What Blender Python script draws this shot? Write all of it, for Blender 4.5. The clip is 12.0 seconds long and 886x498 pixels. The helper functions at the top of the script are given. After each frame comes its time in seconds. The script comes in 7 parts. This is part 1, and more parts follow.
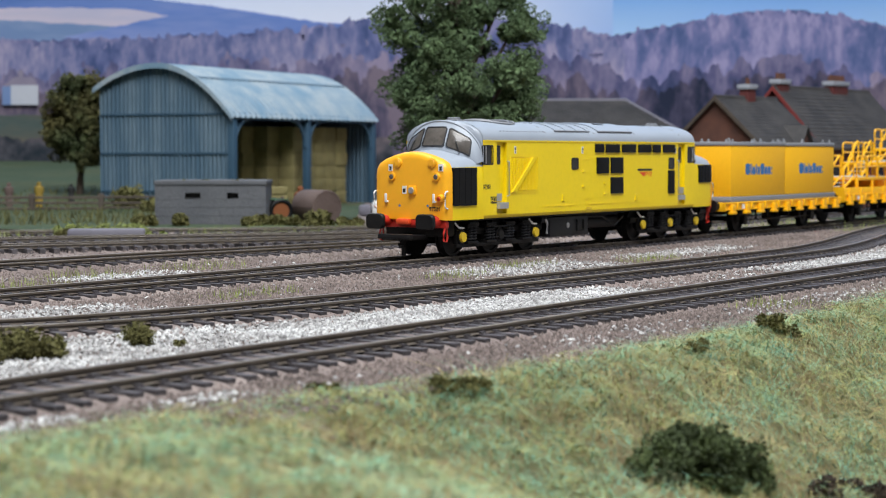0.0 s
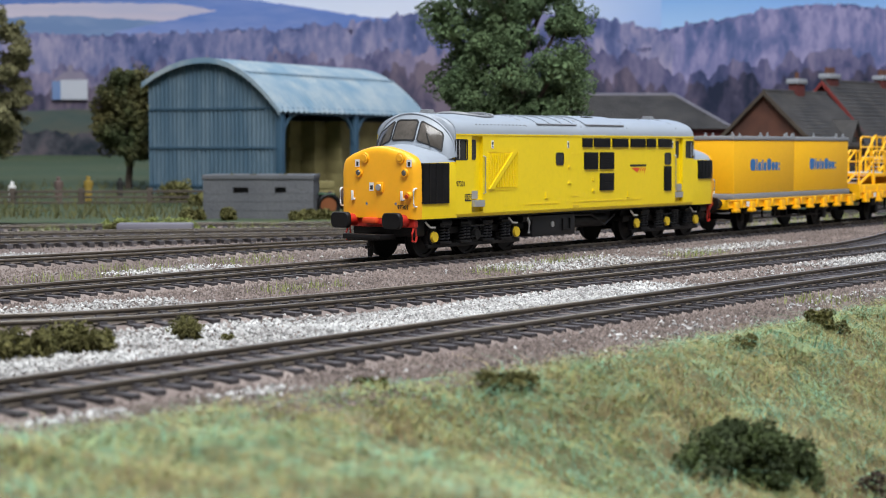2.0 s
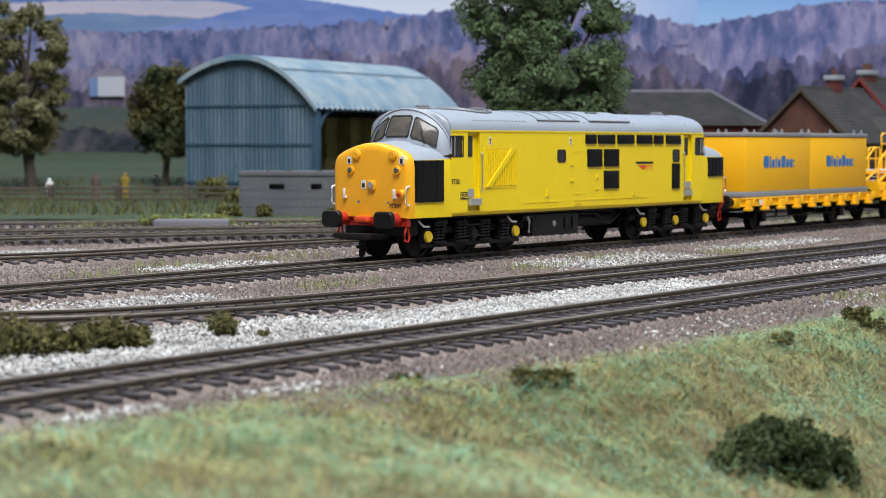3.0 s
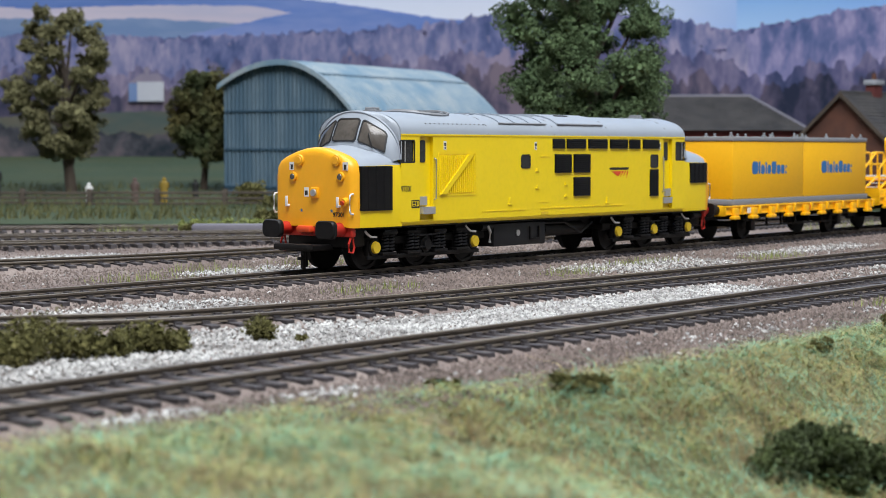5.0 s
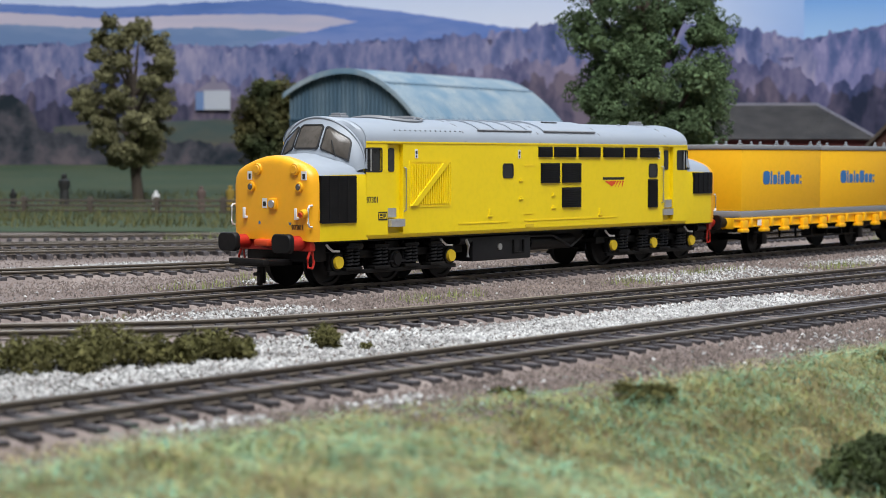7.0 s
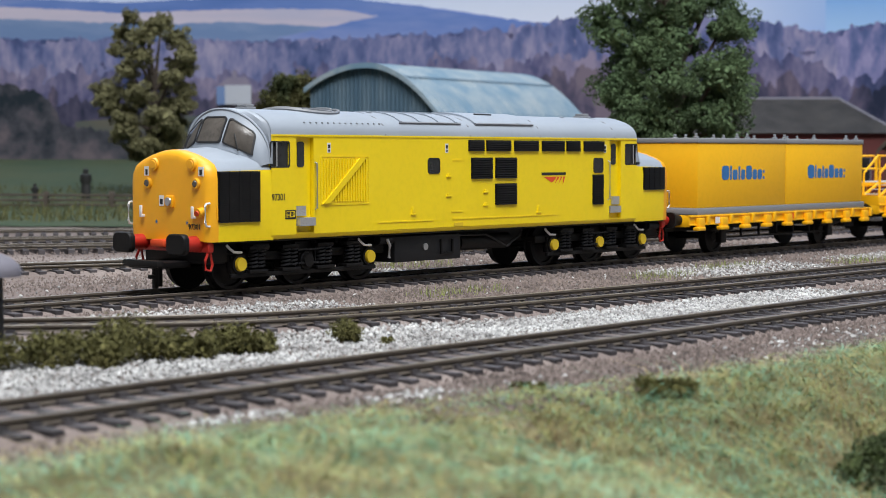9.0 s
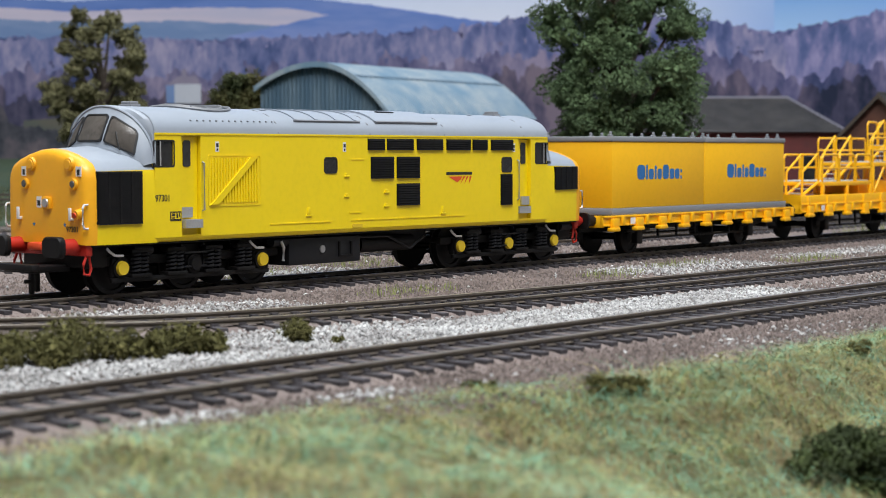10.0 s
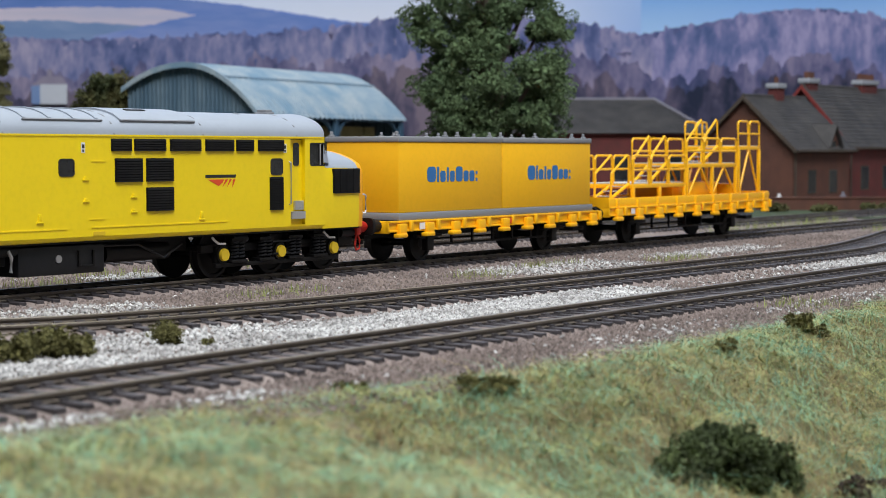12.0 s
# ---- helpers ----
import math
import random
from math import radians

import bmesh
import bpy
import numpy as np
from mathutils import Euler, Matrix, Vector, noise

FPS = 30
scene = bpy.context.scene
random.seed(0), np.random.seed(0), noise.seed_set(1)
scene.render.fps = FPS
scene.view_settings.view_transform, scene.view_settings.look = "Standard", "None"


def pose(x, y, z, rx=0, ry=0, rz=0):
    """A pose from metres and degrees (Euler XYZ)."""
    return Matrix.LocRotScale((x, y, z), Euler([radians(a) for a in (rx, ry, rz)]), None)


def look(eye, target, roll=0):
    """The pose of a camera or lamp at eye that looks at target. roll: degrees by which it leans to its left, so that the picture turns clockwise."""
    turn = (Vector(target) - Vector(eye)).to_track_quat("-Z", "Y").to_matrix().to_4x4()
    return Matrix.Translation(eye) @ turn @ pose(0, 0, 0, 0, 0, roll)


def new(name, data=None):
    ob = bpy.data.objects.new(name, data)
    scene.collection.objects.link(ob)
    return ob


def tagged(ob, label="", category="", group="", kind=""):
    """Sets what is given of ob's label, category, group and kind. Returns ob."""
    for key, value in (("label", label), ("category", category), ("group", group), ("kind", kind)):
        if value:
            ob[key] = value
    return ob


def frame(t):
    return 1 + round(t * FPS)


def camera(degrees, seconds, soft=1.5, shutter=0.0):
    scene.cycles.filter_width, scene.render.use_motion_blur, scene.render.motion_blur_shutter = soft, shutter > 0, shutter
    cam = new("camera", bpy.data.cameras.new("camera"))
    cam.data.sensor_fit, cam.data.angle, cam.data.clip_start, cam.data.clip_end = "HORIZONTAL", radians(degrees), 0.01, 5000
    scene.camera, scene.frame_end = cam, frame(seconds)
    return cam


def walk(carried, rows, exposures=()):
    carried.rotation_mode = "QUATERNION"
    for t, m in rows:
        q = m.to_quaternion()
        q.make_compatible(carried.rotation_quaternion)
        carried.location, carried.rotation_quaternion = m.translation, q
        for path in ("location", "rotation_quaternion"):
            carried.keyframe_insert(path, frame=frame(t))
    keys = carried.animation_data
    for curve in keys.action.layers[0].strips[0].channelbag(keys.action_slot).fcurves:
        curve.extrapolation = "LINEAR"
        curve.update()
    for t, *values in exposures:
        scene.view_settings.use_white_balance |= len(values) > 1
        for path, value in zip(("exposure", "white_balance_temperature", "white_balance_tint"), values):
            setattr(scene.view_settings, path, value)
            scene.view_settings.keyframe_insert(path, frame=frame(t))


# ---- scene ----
# A 4 mm : 1 ft model railway. Lengths below are in full-size metres; K turns them into the model's true metres.
K = 1 / 76.2
EYE = (0.0, 0.0, 2.961 * K)


def aim(yaw, pitch, roll):
    a, b = radians(yaw), radians(pitch)
    way = Vector((math.sin(a) * math.cos(b), math.cos(a) * math.cos(b), math.sin(b)))
    return look(EYE, Vector(EYE) + way, roll)


cam = camera(27.52, 12.0, soft=0.7)
cam.data.dof.use_dof = True
cam.data.dof.focus_distance = 43 * K
cam.data.dof.aperture_fstop = 45
PAN = [(0.0, 1.497, -2.996, -0.05), (0.5, 1.492, -3.028, -0.04), (1.0, 1.075, -3.069, -0.026), (1.5, 0.552, -3.112, -0.022),
       (2.0, 0.001, -3.165, -0.015), (2.5, -0.537, -3.216, -0.014), (3.0, -1.129, -3.269, -0.004), (3.2, -1.365, -3.285, -0.003), (4.8, -2.225, -3.150, 0.008), (5.0, -2.328, -3.116, 0.012),
       (5.5, -2.465, -3.011, 0.044), (6.0, -2.788, -2.915, 0.077), (6.5, -3.520, -2.866, 0.089), (7.0, -4.379, -2.846, 0.080),
       (7.5, -5.005, -2.860, 0.054), (7.7, -5.240, -2.875, 0.050), (9.3, -4.860, -3.045, 0.015), (9.5, -4.513, -3.051, 0.012), (10.0, -3.479, -3.054, -0.013), (10.5, -2.202, -3.051, -0.028),
       (11.0, -1.048, -3.038, -0.040), (11.5, -0.171, -3.053, -0.041), (12.0, 0.623, -3.024, -0.041)]
walk(cam, [(t, aim(a, b, c)) for t, a, b, c in PAN], exposures=[(0.0, 0.04), (4.0, 0.0), (8.0, -0.07), (12.0, -0.13)])

# ---- light ----
world = bpy.data.worlds.new("room_air")
scene.world = world
world.use_nodes = True
world.node_tree.nodes["Background"].inputs["Color"].default_value = (0.75, 0.85, 1.0, 1)
world.node_tree.nodes["Background"].inputs["Strength"].default_value = 0.25


def panel_lamp(name, at, target, w, h, watts, colour):
    d = bpy.data.lights.new(name, "AREA")
    d.shape, d.size, d.size_y, d.energy, d.color = "RECTANGLE", w, h, watts, colour
    ob = new(name, d)
    ob.matrix_world = look(at, target)
    return ob


panel_lamp("hall_light", (0.20, -0.20, 1.55), (0.0, 0.75, 0.0), 1.6, 0.6, 50.0, (0.97, 0.98, 1.0))
panel_lamp("hall_light", (-0.1, 0.95, 1.6), (0.0, 1.0, 0.0), 2.4, 0.6, 21.0, (0.86, 0.94, 1.0))
scene.view_settings.exposure = 0.0

# ---- materials ----


def mat(name, colour, rough=0.6, metal=0.0, tint=None, scale=60.0, amount=0.5, bump=0.0, fine=600.0, spec=0.5, coat=0.0, rand=0.0, island=0.0, stretch=None):
    m = bpy.data.materials.new(name)
    m.use_nodes = True
    nt = m.node_tree
    b = nt.nodes["Principled BSDF"]
    b.inputs["Roughness"].default_value = rough
    b.inputs["Metallic"].default_value = metal
    b.inputs["Specular IOR Level"].default_value = spec
    b.inputs["Coat Weight"].default_value = coat
    b.inputs["Coat Roughness"].default_value = 0.25
    tc = nt.nodes.new("ShaderNodeTexCoord")

    def tex(s, detail=5.0):
        n = nt.nodes.new("ShaderNodeTexNoise")
        n.inputs["Scale"].default_value, n.inputs["Detail"].default_value = s, detail
        if stretch:
            mp = nt.nodes.new("ShaderNodeMapping")
            mp.inputs["Scale"].default_value = stretch
            nt.links.new(tc.outputs["Object"], mp.inputs["Vector"])
            nt.links.new(mp.outputs[0], n.inputs["Vector"])
        else:
            nt.links.new(tc.outputs["Object"], n.inputs["Vector"])
        return n.outputs["Fac"]

    def mix(fac, a, c, lo=0.35, hi=0.65):
        r = nt.nodes.new("ShaderNodeMapRange")
        r.inputs[1].default_value, r.inputs[2].default_value = lo, hi
        nt.links.new(fac, r.inputs[0])
        x = nt.nodes.new("ShaderNodeMix")
        x.data_type = "RGBA"
        nt.links.new(r.outputs[0], x.inputs[0])
        for socket, v in ((x.inputs[6], a), (x.inputs[7], c)):
            if isinstance(v, tuple):
                socket.default_value = (*v, 1)
            else:
                nt.links.new(v, socket)
        return x.outputs[2]

    if tint is None:
        tint = tuple(c * 0.9 for c in colour)
    second = tuple(c + (d - c) * amount for c, d in zip(colour, tint))
    out = mix(tex(scale), colour, second)
    third = tuple(c * 0.92 for c in colour)
    out2 = mix(tex(fine, 3.0), out, third, 0.45, 0.9)
    if rand or island:
        src = nt.nodes.new("ShaderNodeObjectInfo") if rand else nt.nodes.new("ShaderNodeNewGeometry")
        hsv = nt.nodes.new("ShaderNodeHueSaturation")
        mr = nt.nodes.new("ShaderNodeMapRange")
        k = rand or island
        mr.inputs[3].default_value, mr.inputs[4].default_value = 1 - k, 1 + k
        nt.links.new(src.outputs["Random" if rand else "Random Per Island"], mr.inputs[0])
        nt.links.new(mr.outputs[0], hsv.inputs["Value"])
        nt.links.new(out2, hsv.inputs["Color"])
        out2 = hsv.outputs["Color"]
    nt.links.new(out2, b.inputs["Base Color"])
    if bump:
        bp = nt.nodes.new("ShaderNodeBump")
        bp.inputs["Strength"].default_value = bump
        bp.inputs["Distance"].default_value = 0.0006
        nt.links.new(tex(fine, 4.0), bp.inputs["Height"])
        nt.links.new(bp.outputs[0], b.inputs["Normal"])
    return m


M = {}
M["yellow"] = mat("signal_yellow_paint", (0.93, 0.69, 0.004), 0.38, tint=(0.88, 0.63, 0.004), scale=25, amount=0.5, coat=0.15)
M["nose"] = mat("warm_warning_yellow_paint", (0.95, 0.45, 0.012), 0.42, tint=(0.9, 0.40, 0.01), scale=25, amount=0.5, coat=0.15)
M["roof"] = mat("pale_grey_roof_paint", (0.33, 0.37, 0.43), 0.42, tint=(0.27, 0.31, 0.36), scale=30, amount=0.6)
M["grey_trim"] = mat("grey_trim_paint", (0.24, 0.25, 0.27), 0.5)
M["black"] = mat("satin_black_plastic", (0.006, 0.006, 0.007), 0.5, spec=0.22, tint=(0.014, 0.013, 0.013), scale=80, amount=0.8)
M["underframe"] = mat("dark_grey_plastic", (0.011, 0.012, 0.015), 0.5, spec=0.3, tint=(0.022, 0.022, 0.024), scale=70, amount=0.8)
M["rubber"] = mat("black_window_rubber", (0.015, 0.015, 0.017), 0.6)
M["red"] = mat("red_bufferbeam_paint", (0.50, 0.022, 0.012), 0.45, tint=(0.38, 0.018, 0.01))
M["axle_yellow"] = mat("yellow_axlebox_paint", (0.75, 0.52, 0.02), 0.5)
M["white"] = mat("white_plastic", (0.8, 0.8, 0.8), 0.4)
M["steel"] = mat("bright_steel", (0.55, 0.55, 0.56), 0.35, metal=0.8)
M["step"] = mat("silver_step_tread", (0.5, 0.5, 0.5), 0.4, metal=0.5, bump=0.6, fine=1500)
M["glass"] = mat("smoked_cab_glazing", (0.07, 0.062, 0.055), 0.18, tint=(0.15, 0.135, 0.12), scale=70, amount=0.9, spec=0.4)
M["dark_glass"] = mat("dark_side_glazing", (0.012, 0.012, 0.013), 0.12, tint=(0.05, 0.05, 0.048), scale=60, amount=0.7, spec=0.5)
M["lens"] = mat("lamp_lens", (0.16, 0.15, 0.14), 0.15, metal=0.6)
M["blue"] = mat("blue_print", (0.03, 0.16, 0.42), 0.5)
M["ink"] = mat("black_print", (0.02, 0.02, 0.02), 0.5)
M["redprint"] = mat("red_print", (0.75, 0.08, 0.02), 0.5)
M["orange_wagon"] = mat("wagon_yellow_plastic", (0.95, 0.50, 0.008), 0.36, tint=(0.90, 0.45, 0.008), scale=30)
M["container"] = mat("container_yellow_plastic", (0.92, 0.49, 0.012), 0.5, tint=(0.88, 0.46, 0.012), scale=30, spec=0.3)
M["tread_grey"] = mat("grey_stair_tread", (0.5, 0.5, 0.5), 0.5)
M["rail"] = mat("weathered_rail_side", (0.092, 0.074, 0.06), 0.6, tint=(0.15, 0.128, 0.104), scale=90, amount=0.8, bump=0.2)
M["railtop"] = mat("worn_rail_head", (0.24, 0.21, 0.175), 0.40, metal=0.4, tint=(0.13, 0.11, 0.09), scale=60, amount=0.8)
M["sleeper"] = mat("dark_weathered_sleeper", (0.046, 0.041, 0.046), 0.65, tint=(0.098, 0.088, 0.094), scale=150, amount=0.8, bump=0.4, rand=0.3)
M["sleeper_far"] = mat("dark_weathered_far_sleeper", (0.046, 0.041, 0.046), 0.65, tint=(0.098, 0.088, 0.094), scale=150, amount=0.8, bump=0.4, island=0.3)
M["earth"] = mat("mauve_brown_ash_ballast", (0.155, 0.120, 0.110), 0.9, tint=(0.30, 0.25, 0.228), scale=22, amount=0.8, bump=1.0, fine=900)
M["grain"] = mat("brown_ballast_grain", (0.23, 0.185, 0.168), 0.9, tint=(0.125, 0.10, 0.092), scale=40, amount=0.8, island=0.45)
M["chip"] = mat("white_limestone_chipping", (0.47, 0.47, 0.465), 0.85, tint=(0.24, 0.23, 0.225), scale=60, amount=0.9, island=0.5)
M["turf"] = mat("turf_base", (0.09, 0.10, 0.042), 0.95, tint=(0.17, 0.13, 0.065), scale=70, amount=0.95, bump=1.0, fine=700)
M["blade_a"] = mat("pale_green_static_grass", (0.29, 0.35, 0.14), 0.8, tint=(0.35, 0.33, 0.115), scale=75, amount=1.0, island=0.4)
M["blade_b"] = mat("blue_green_static_grass", (0.17, 0.39, 0.28), 0.8, tint=(0.25, 0.38, 0.20), scale=75, amount=0.9, island=0.4)
M["blade_c"] = mat("straw_static_grass", (0.41, 0.35, 0.155), 0.8, tint=(0.20, 0.14, 0.07), scale=75, amount=1.0, island=0.4)
M["tuft"] = mat("yellow_green_tuft", (0.24, 0.28, 0.085), 0.9, island=0.35)
M["bush"] = mat("olive_clump_foliage", (0.10, 0.098, 0.03), 0.95, tint=(0.15, 0.135, 0.045), scale=60, amount=0.8, island=0.3)
M["darkbush"] = mat("dark_green_clump_foliage", (0.075, 0.105, 0.030), 0.95, tint=(0.030, 0.042, 0.026), scale=75, amount=0.9, island=0.4)
M["leaf"] = mat("mid_green_model_foliage", (0.115, 0.175, 0.078), 0.9, tint=(0.065, 0.11, 0.05), scale=45, amount=0.9, island=0.30)
M["leaf2"] = mat("autumn_green_model_foliage", (0.058, 0.078, 0.030), 0.9, tint=(0.13, 0.095, 0.025), scale=30, amount=0.8, island=0.4)
M["leaf3"] = mat("faded_olive_model_foliage", (0.20, 0.19, 0.095), 0.9, tint=(0.14, 0.135, 0.06), scale=25, amount=0.8, island=0.4)
M["bark"] = mat("dark_brown_bark", (0.06, 0.045, 0.035), 0.9, tint=(0.1, 0.08, 0.06), scale=60, bump=0.8)
M["barn"] = mat("weathered_blue_corrugated_sheet", (0.045, 0.098, 0.15), 0.6, tint=(0.115, 0.175, 0.225), scale=70, amount=0.85, bump=0.3, stretch=(1, 1, 0.15))
M["barn_roof"] = mat("pale_blue_grey_roof_sheet", (0.16, 0.265, 0.36), 0.55, tint=(0.36, 0.41, 0.44), scale=42, amount=0.9, bump=0.3)
M["barn_post"] = mat("dark_blue_barn_frame", (0.035, 0.085, 0.14), 0.6)
M["hay"] = mat("stacked_straw", (0.27, 0.235, 0.10), 0.95, tint=(0.18, 0.15, 0.065), scale=90, amount=0.8, bump=1.0)
M["concrete"] = mat("rendered_grey_concrete", (0.092, 0.098, 0.11), 0.9, tint=(0.135, 0.138, 0.15), scale=30, amount=0.8, bump=0.6)
M["rust"] = mat("brown_rusty_tank", (0.105, 0.07, 0.06), 0.8, tint=(0.15, 0.11, 0.10), scale=35, amount=0.9, bump=0.4)
M["tile"] = mat("dark_slate_roof", (0.040, 0.038, 0.040), 0.85, tint=(0.075, 0.070, 0.068), scale=60, amount=0.9, bump=0.5)
M["brick"] = mat("brown_brickwork", (0.115, 0.046, 0.03), 0.85, tint=(0.07, 0.032, 0.024), scale=70, amount=0.9, bump=0.5)
M["redbrick"] = mat("red_brickwork", (0.125, 0.026, 0.024), 0.85, tint=(0.08, 0.024, 0.022), scale=70, amount=0.9, bump=0.5)
M["wood_fence"] = mat("weathered_fence_timber", (0.07, 0.055, 0.045), 0.85, tint=(0.11, 0.09, 0.07), scale=80, amount=0.8)
M["field"] = mat("field_turf", (0.036, 0.062, 0.030), 0.95, tint=(0.062, 0.075, 0.032), scale=14, amount=0.9, bump=0.8)
M["slab"] = mat("violet_grey_concrete_slab", (0.15, 0.145, 0.18), 0.8, tint=(0.20, 0.19, 0.22), scale=40)
M["rough_grass"] = mat("rough_olive_grass", (0.085, 0.095, 0.035), 0.9, tint=(0.13, 0.12, 0.045), scale=40, amount=0.9, island=0.35)
M["soil"] = mat("dark_crumbly_soil", (0.05, 0.035, 0.026), 0.95, tint=(0.09, 0.065, 0.045), scale=80, amount=0.9, bump=0.8, island=0.4)
M["flashing"] = mat("pale_lead_flashing", (0.30, 0.32, 0.36), 0.7)
M["red_barge"] = mat("dull_red_barge_paint", (0.20, 0.028, 0.024), 0.6)
M["ochre"] = mat("ochre_doll_paint", (0.28, 0.19, 0.03), 0.7)
M["wall_paint"] = mat("hall_wall_paint", (0.6, 0.6, 0.58), 0.9, tint=(0.55, 0.55, 0.54), scale=2)

# ---- building helpers ----


def box(bm, x0, x1, y0, y1, z0, z1, bev=0.0):
    g = bmesh.ops.create_cube(bm, size=1)
    vs = g["verts"]
    bmesh.ops.scale(bm, vec=(x1 - x0, y1 - y0, z1 - z0), verts=vs)
    bmesh.ops.translate(bm, vec=((x0 + x1) / 2, (y0 + y1) / 2, (z0 + z1) / 2), verts=vs)
    if bev:
        es = list({e for v in vs for e in v.link_edges})
        bmesh.ops.bevel(bm, geom=es, offset=bev, segments=2, affect="EDGES", profile=0.5)
    return bm


def boxes(*dims, bev=0.0):
    bm = bmesh.new()
    for d in dims:
        box(bm, *d, bev=bev)
    return bm


def tube(bm, a, b, r, r2=None, seg=12, caps=True):
    a, b = Vector(a), Vector(b)
    r2 = r if r2 is None else r2
    m = Matrix.Translation((a + b) / 2) @ (b - a).to_track_quat("Z", "Y").to_matrix().to_4x4()
    bmesh.ops.create_cone(bm, cap_ends=caps, segments=seg, radius1=r, radius2=r2, depth=(b - a).length, matrix=m)
    return bm


def tubes(*items, seg=10):
    bm = bmesh.new()
    for it in items:
        tube(bm, *it, seg=seg)
    return bm


def ribbon(bm, path, r, seg=6):
    """A thin round bar along a list of points."""
    rings = []
    for i, p in enumerate(path):
        p = Vector(p)
        d = Vector(path[min(i + 1, len(path) - 1)]) - Vector(path[max(i - 1, 0)])
        q = d.to_track_quat("Z", "Y")
        rings.append([bm.verts.new(p + q @ Vector((r * math.cos(k * math.tau / seg), r * math.sin(k * math.tau / seg), 0))) for k in range(seg)])
    for a, b in zip(rings, rings[1:]):
        for k in range(seg):
            bm.faces.new((a[k], a[(k + 1) % seg], b[(k + 1) % seg], b[k]))
    bm.faces.new(rings[0][::-1])
    bm.faces.new(rings[-1])
    return bm


def loft(bm, sections, closed=False, cap0=False, cap1=False):
    rings = [[bm.verts.new(p) for p in s] for s in sections]
    n = len(rings[0])
    for a, b in zip(rings, rings[1:]):
        for k in range(n if closed else n - 1):
            j = (k + 1) % n
            bm.faces.new((a[k], a[j], b[j], b[k]))
    if cap0:
        bm.faces.new(rings[0][::-1])
    if cap1:
        bm.faces.new(rings[-1])
    return bm


def mesh_of(name, bm, material, smooth=True, angle=35):
    bmesh.ops.recalc_face_normals(bm, faces=bm.faces)
    if smooth:
        lim = radians(angle)
        for f in bm.faces:
            f.smooth = True
        for e in bm.edges:
            if len(e.link_faces) == 2 and e.calc_face_angle(0) > lim:
                e.smooth = False
    me = bpy.data.meshes.new(name)
    bm.to_mesh(me)
    bm.free()
    me.transform(Matrix.Scale(K, 4))
    me.materials.append(material)
    return me


def part(name, bm, material, parent, label="", smooth=True, angle=35):
    ob = new(name, mesh_of(name, bm, M[material] if isinstance(material, str) else material, smooth, angle))
    ob.parent = parent
    if label:
        ob["label"] = label
    return ob


def thing(name, x, y, z, rz, label, category, group="", kind=""):
    ob = new(name)
    ob.empty_display_size = 0.02
    ob.matrix_world = pose(x * K, y * K, z * K, 0, 0, rz)
    return tagged(ob, label, category, group, kind)


def solid(name, bm, material, label, category, group="", kind="", x=0, y=0, z=0, rz=0, smooth=True):
    ob = new(name, mesh_of(name, bm, M[material], smooth))
    ob.matrix_world = pose(x * K, y * K, z * K, 0, 0, rz)
    return tagged(ob, label, category, group, kind)


def pieces(name, verts, faces, material, label, category, kind="stuff", parent=None):
    """One mesh of many small pieces, from arrays."""
    me = bpy.data.meshes.new(name)
    me.from_pydata((np.asarray(verts) * K).tolist(), [], np.asarray(faces).tolist())
    me.materials.append(M[material])
    ob = new(name, me)
    if parent:
        ob.parent = parent
    return tagged(ob, label, category, kind=kind)


# The running line: distance along it (s, growing away from the camera) and across it (n).
TRACK_TURN = 54.92
U = (math.cos(radians(TRACK_TURN)), math.sin(radians(TRACK_TURN)))
N = (-U[1], U[0])
ORIGIN = (-1.009, 49.866)


def sn(s, n, z=0.0):
    return Vector((ORIGIN[0] + s * U[0] + n * N[0], ORIGIN[1] + s * U[1] + n * N[1], z))


def main_line(s):
    return 0.0025 * (s + 8) ** 2 if s < -8 else 0.0


GROUND = -0.27
rng = np.random.default_rng(5)

# ---- setting ----


def bank_drop(s, inside):
    """Further along, the turf falls away as a steep bank towards the layout's edge."""
    f = min(1.0, max(0.0, (s + 27.5) / 9.5))
    return f * f * (3 - 2 * f) * 0.54 * min(5.6, max(0.0, inside - 0.5))


def ground_height(x, y):
    """The baseboard is flat round the tracks and rises as a field towards the backdrop."""
    z = GROUND + 0.05 * noise.noise((x * 0.5, y * 0.5, 0)) + 0.03 * noise.noise((x * 2.1, y * 2.1, 3))
    far = max(0.0, y - 100)
    left = min(1.0, max(0.0, (-6 - x) / 8))
    s = (x - ORIGIN[0]) * U[0] + (y - ORIGIN[1]) * U[1]
    n = (x - ORIGIN[0]) * N[0] + (y - ORIGIN[1]) * N[1]
    return z + left * (0.055 * far) - (bank_drop(s, -15.6 - n + 0.6) + 0.5 * min(1.0, max(0.0, -16.2 - n)))


def ground():
    bm = bmesh.new()
    xs = np.linspace(-110, 110, 150)
    ys = np.r_[np.linspace(-30, 12, 15), np.linspace(13, 75, 120), np.linspace(76, 170, 50)]
    grid = [[bm.verts.new((x, y, ground_height(x, y))) for x in xs] for y in ys]
    for a, b in zip(grid, grid[1:]):
        for i in range(len(xs) - 1):
            bm.faces.new((a[i], a[i + 1], b[i + 1], b[i]))
    solid("ground", bm, "earth", "mauve-brown ash ballast over a model railway baseboard", "ground", kind="structure")


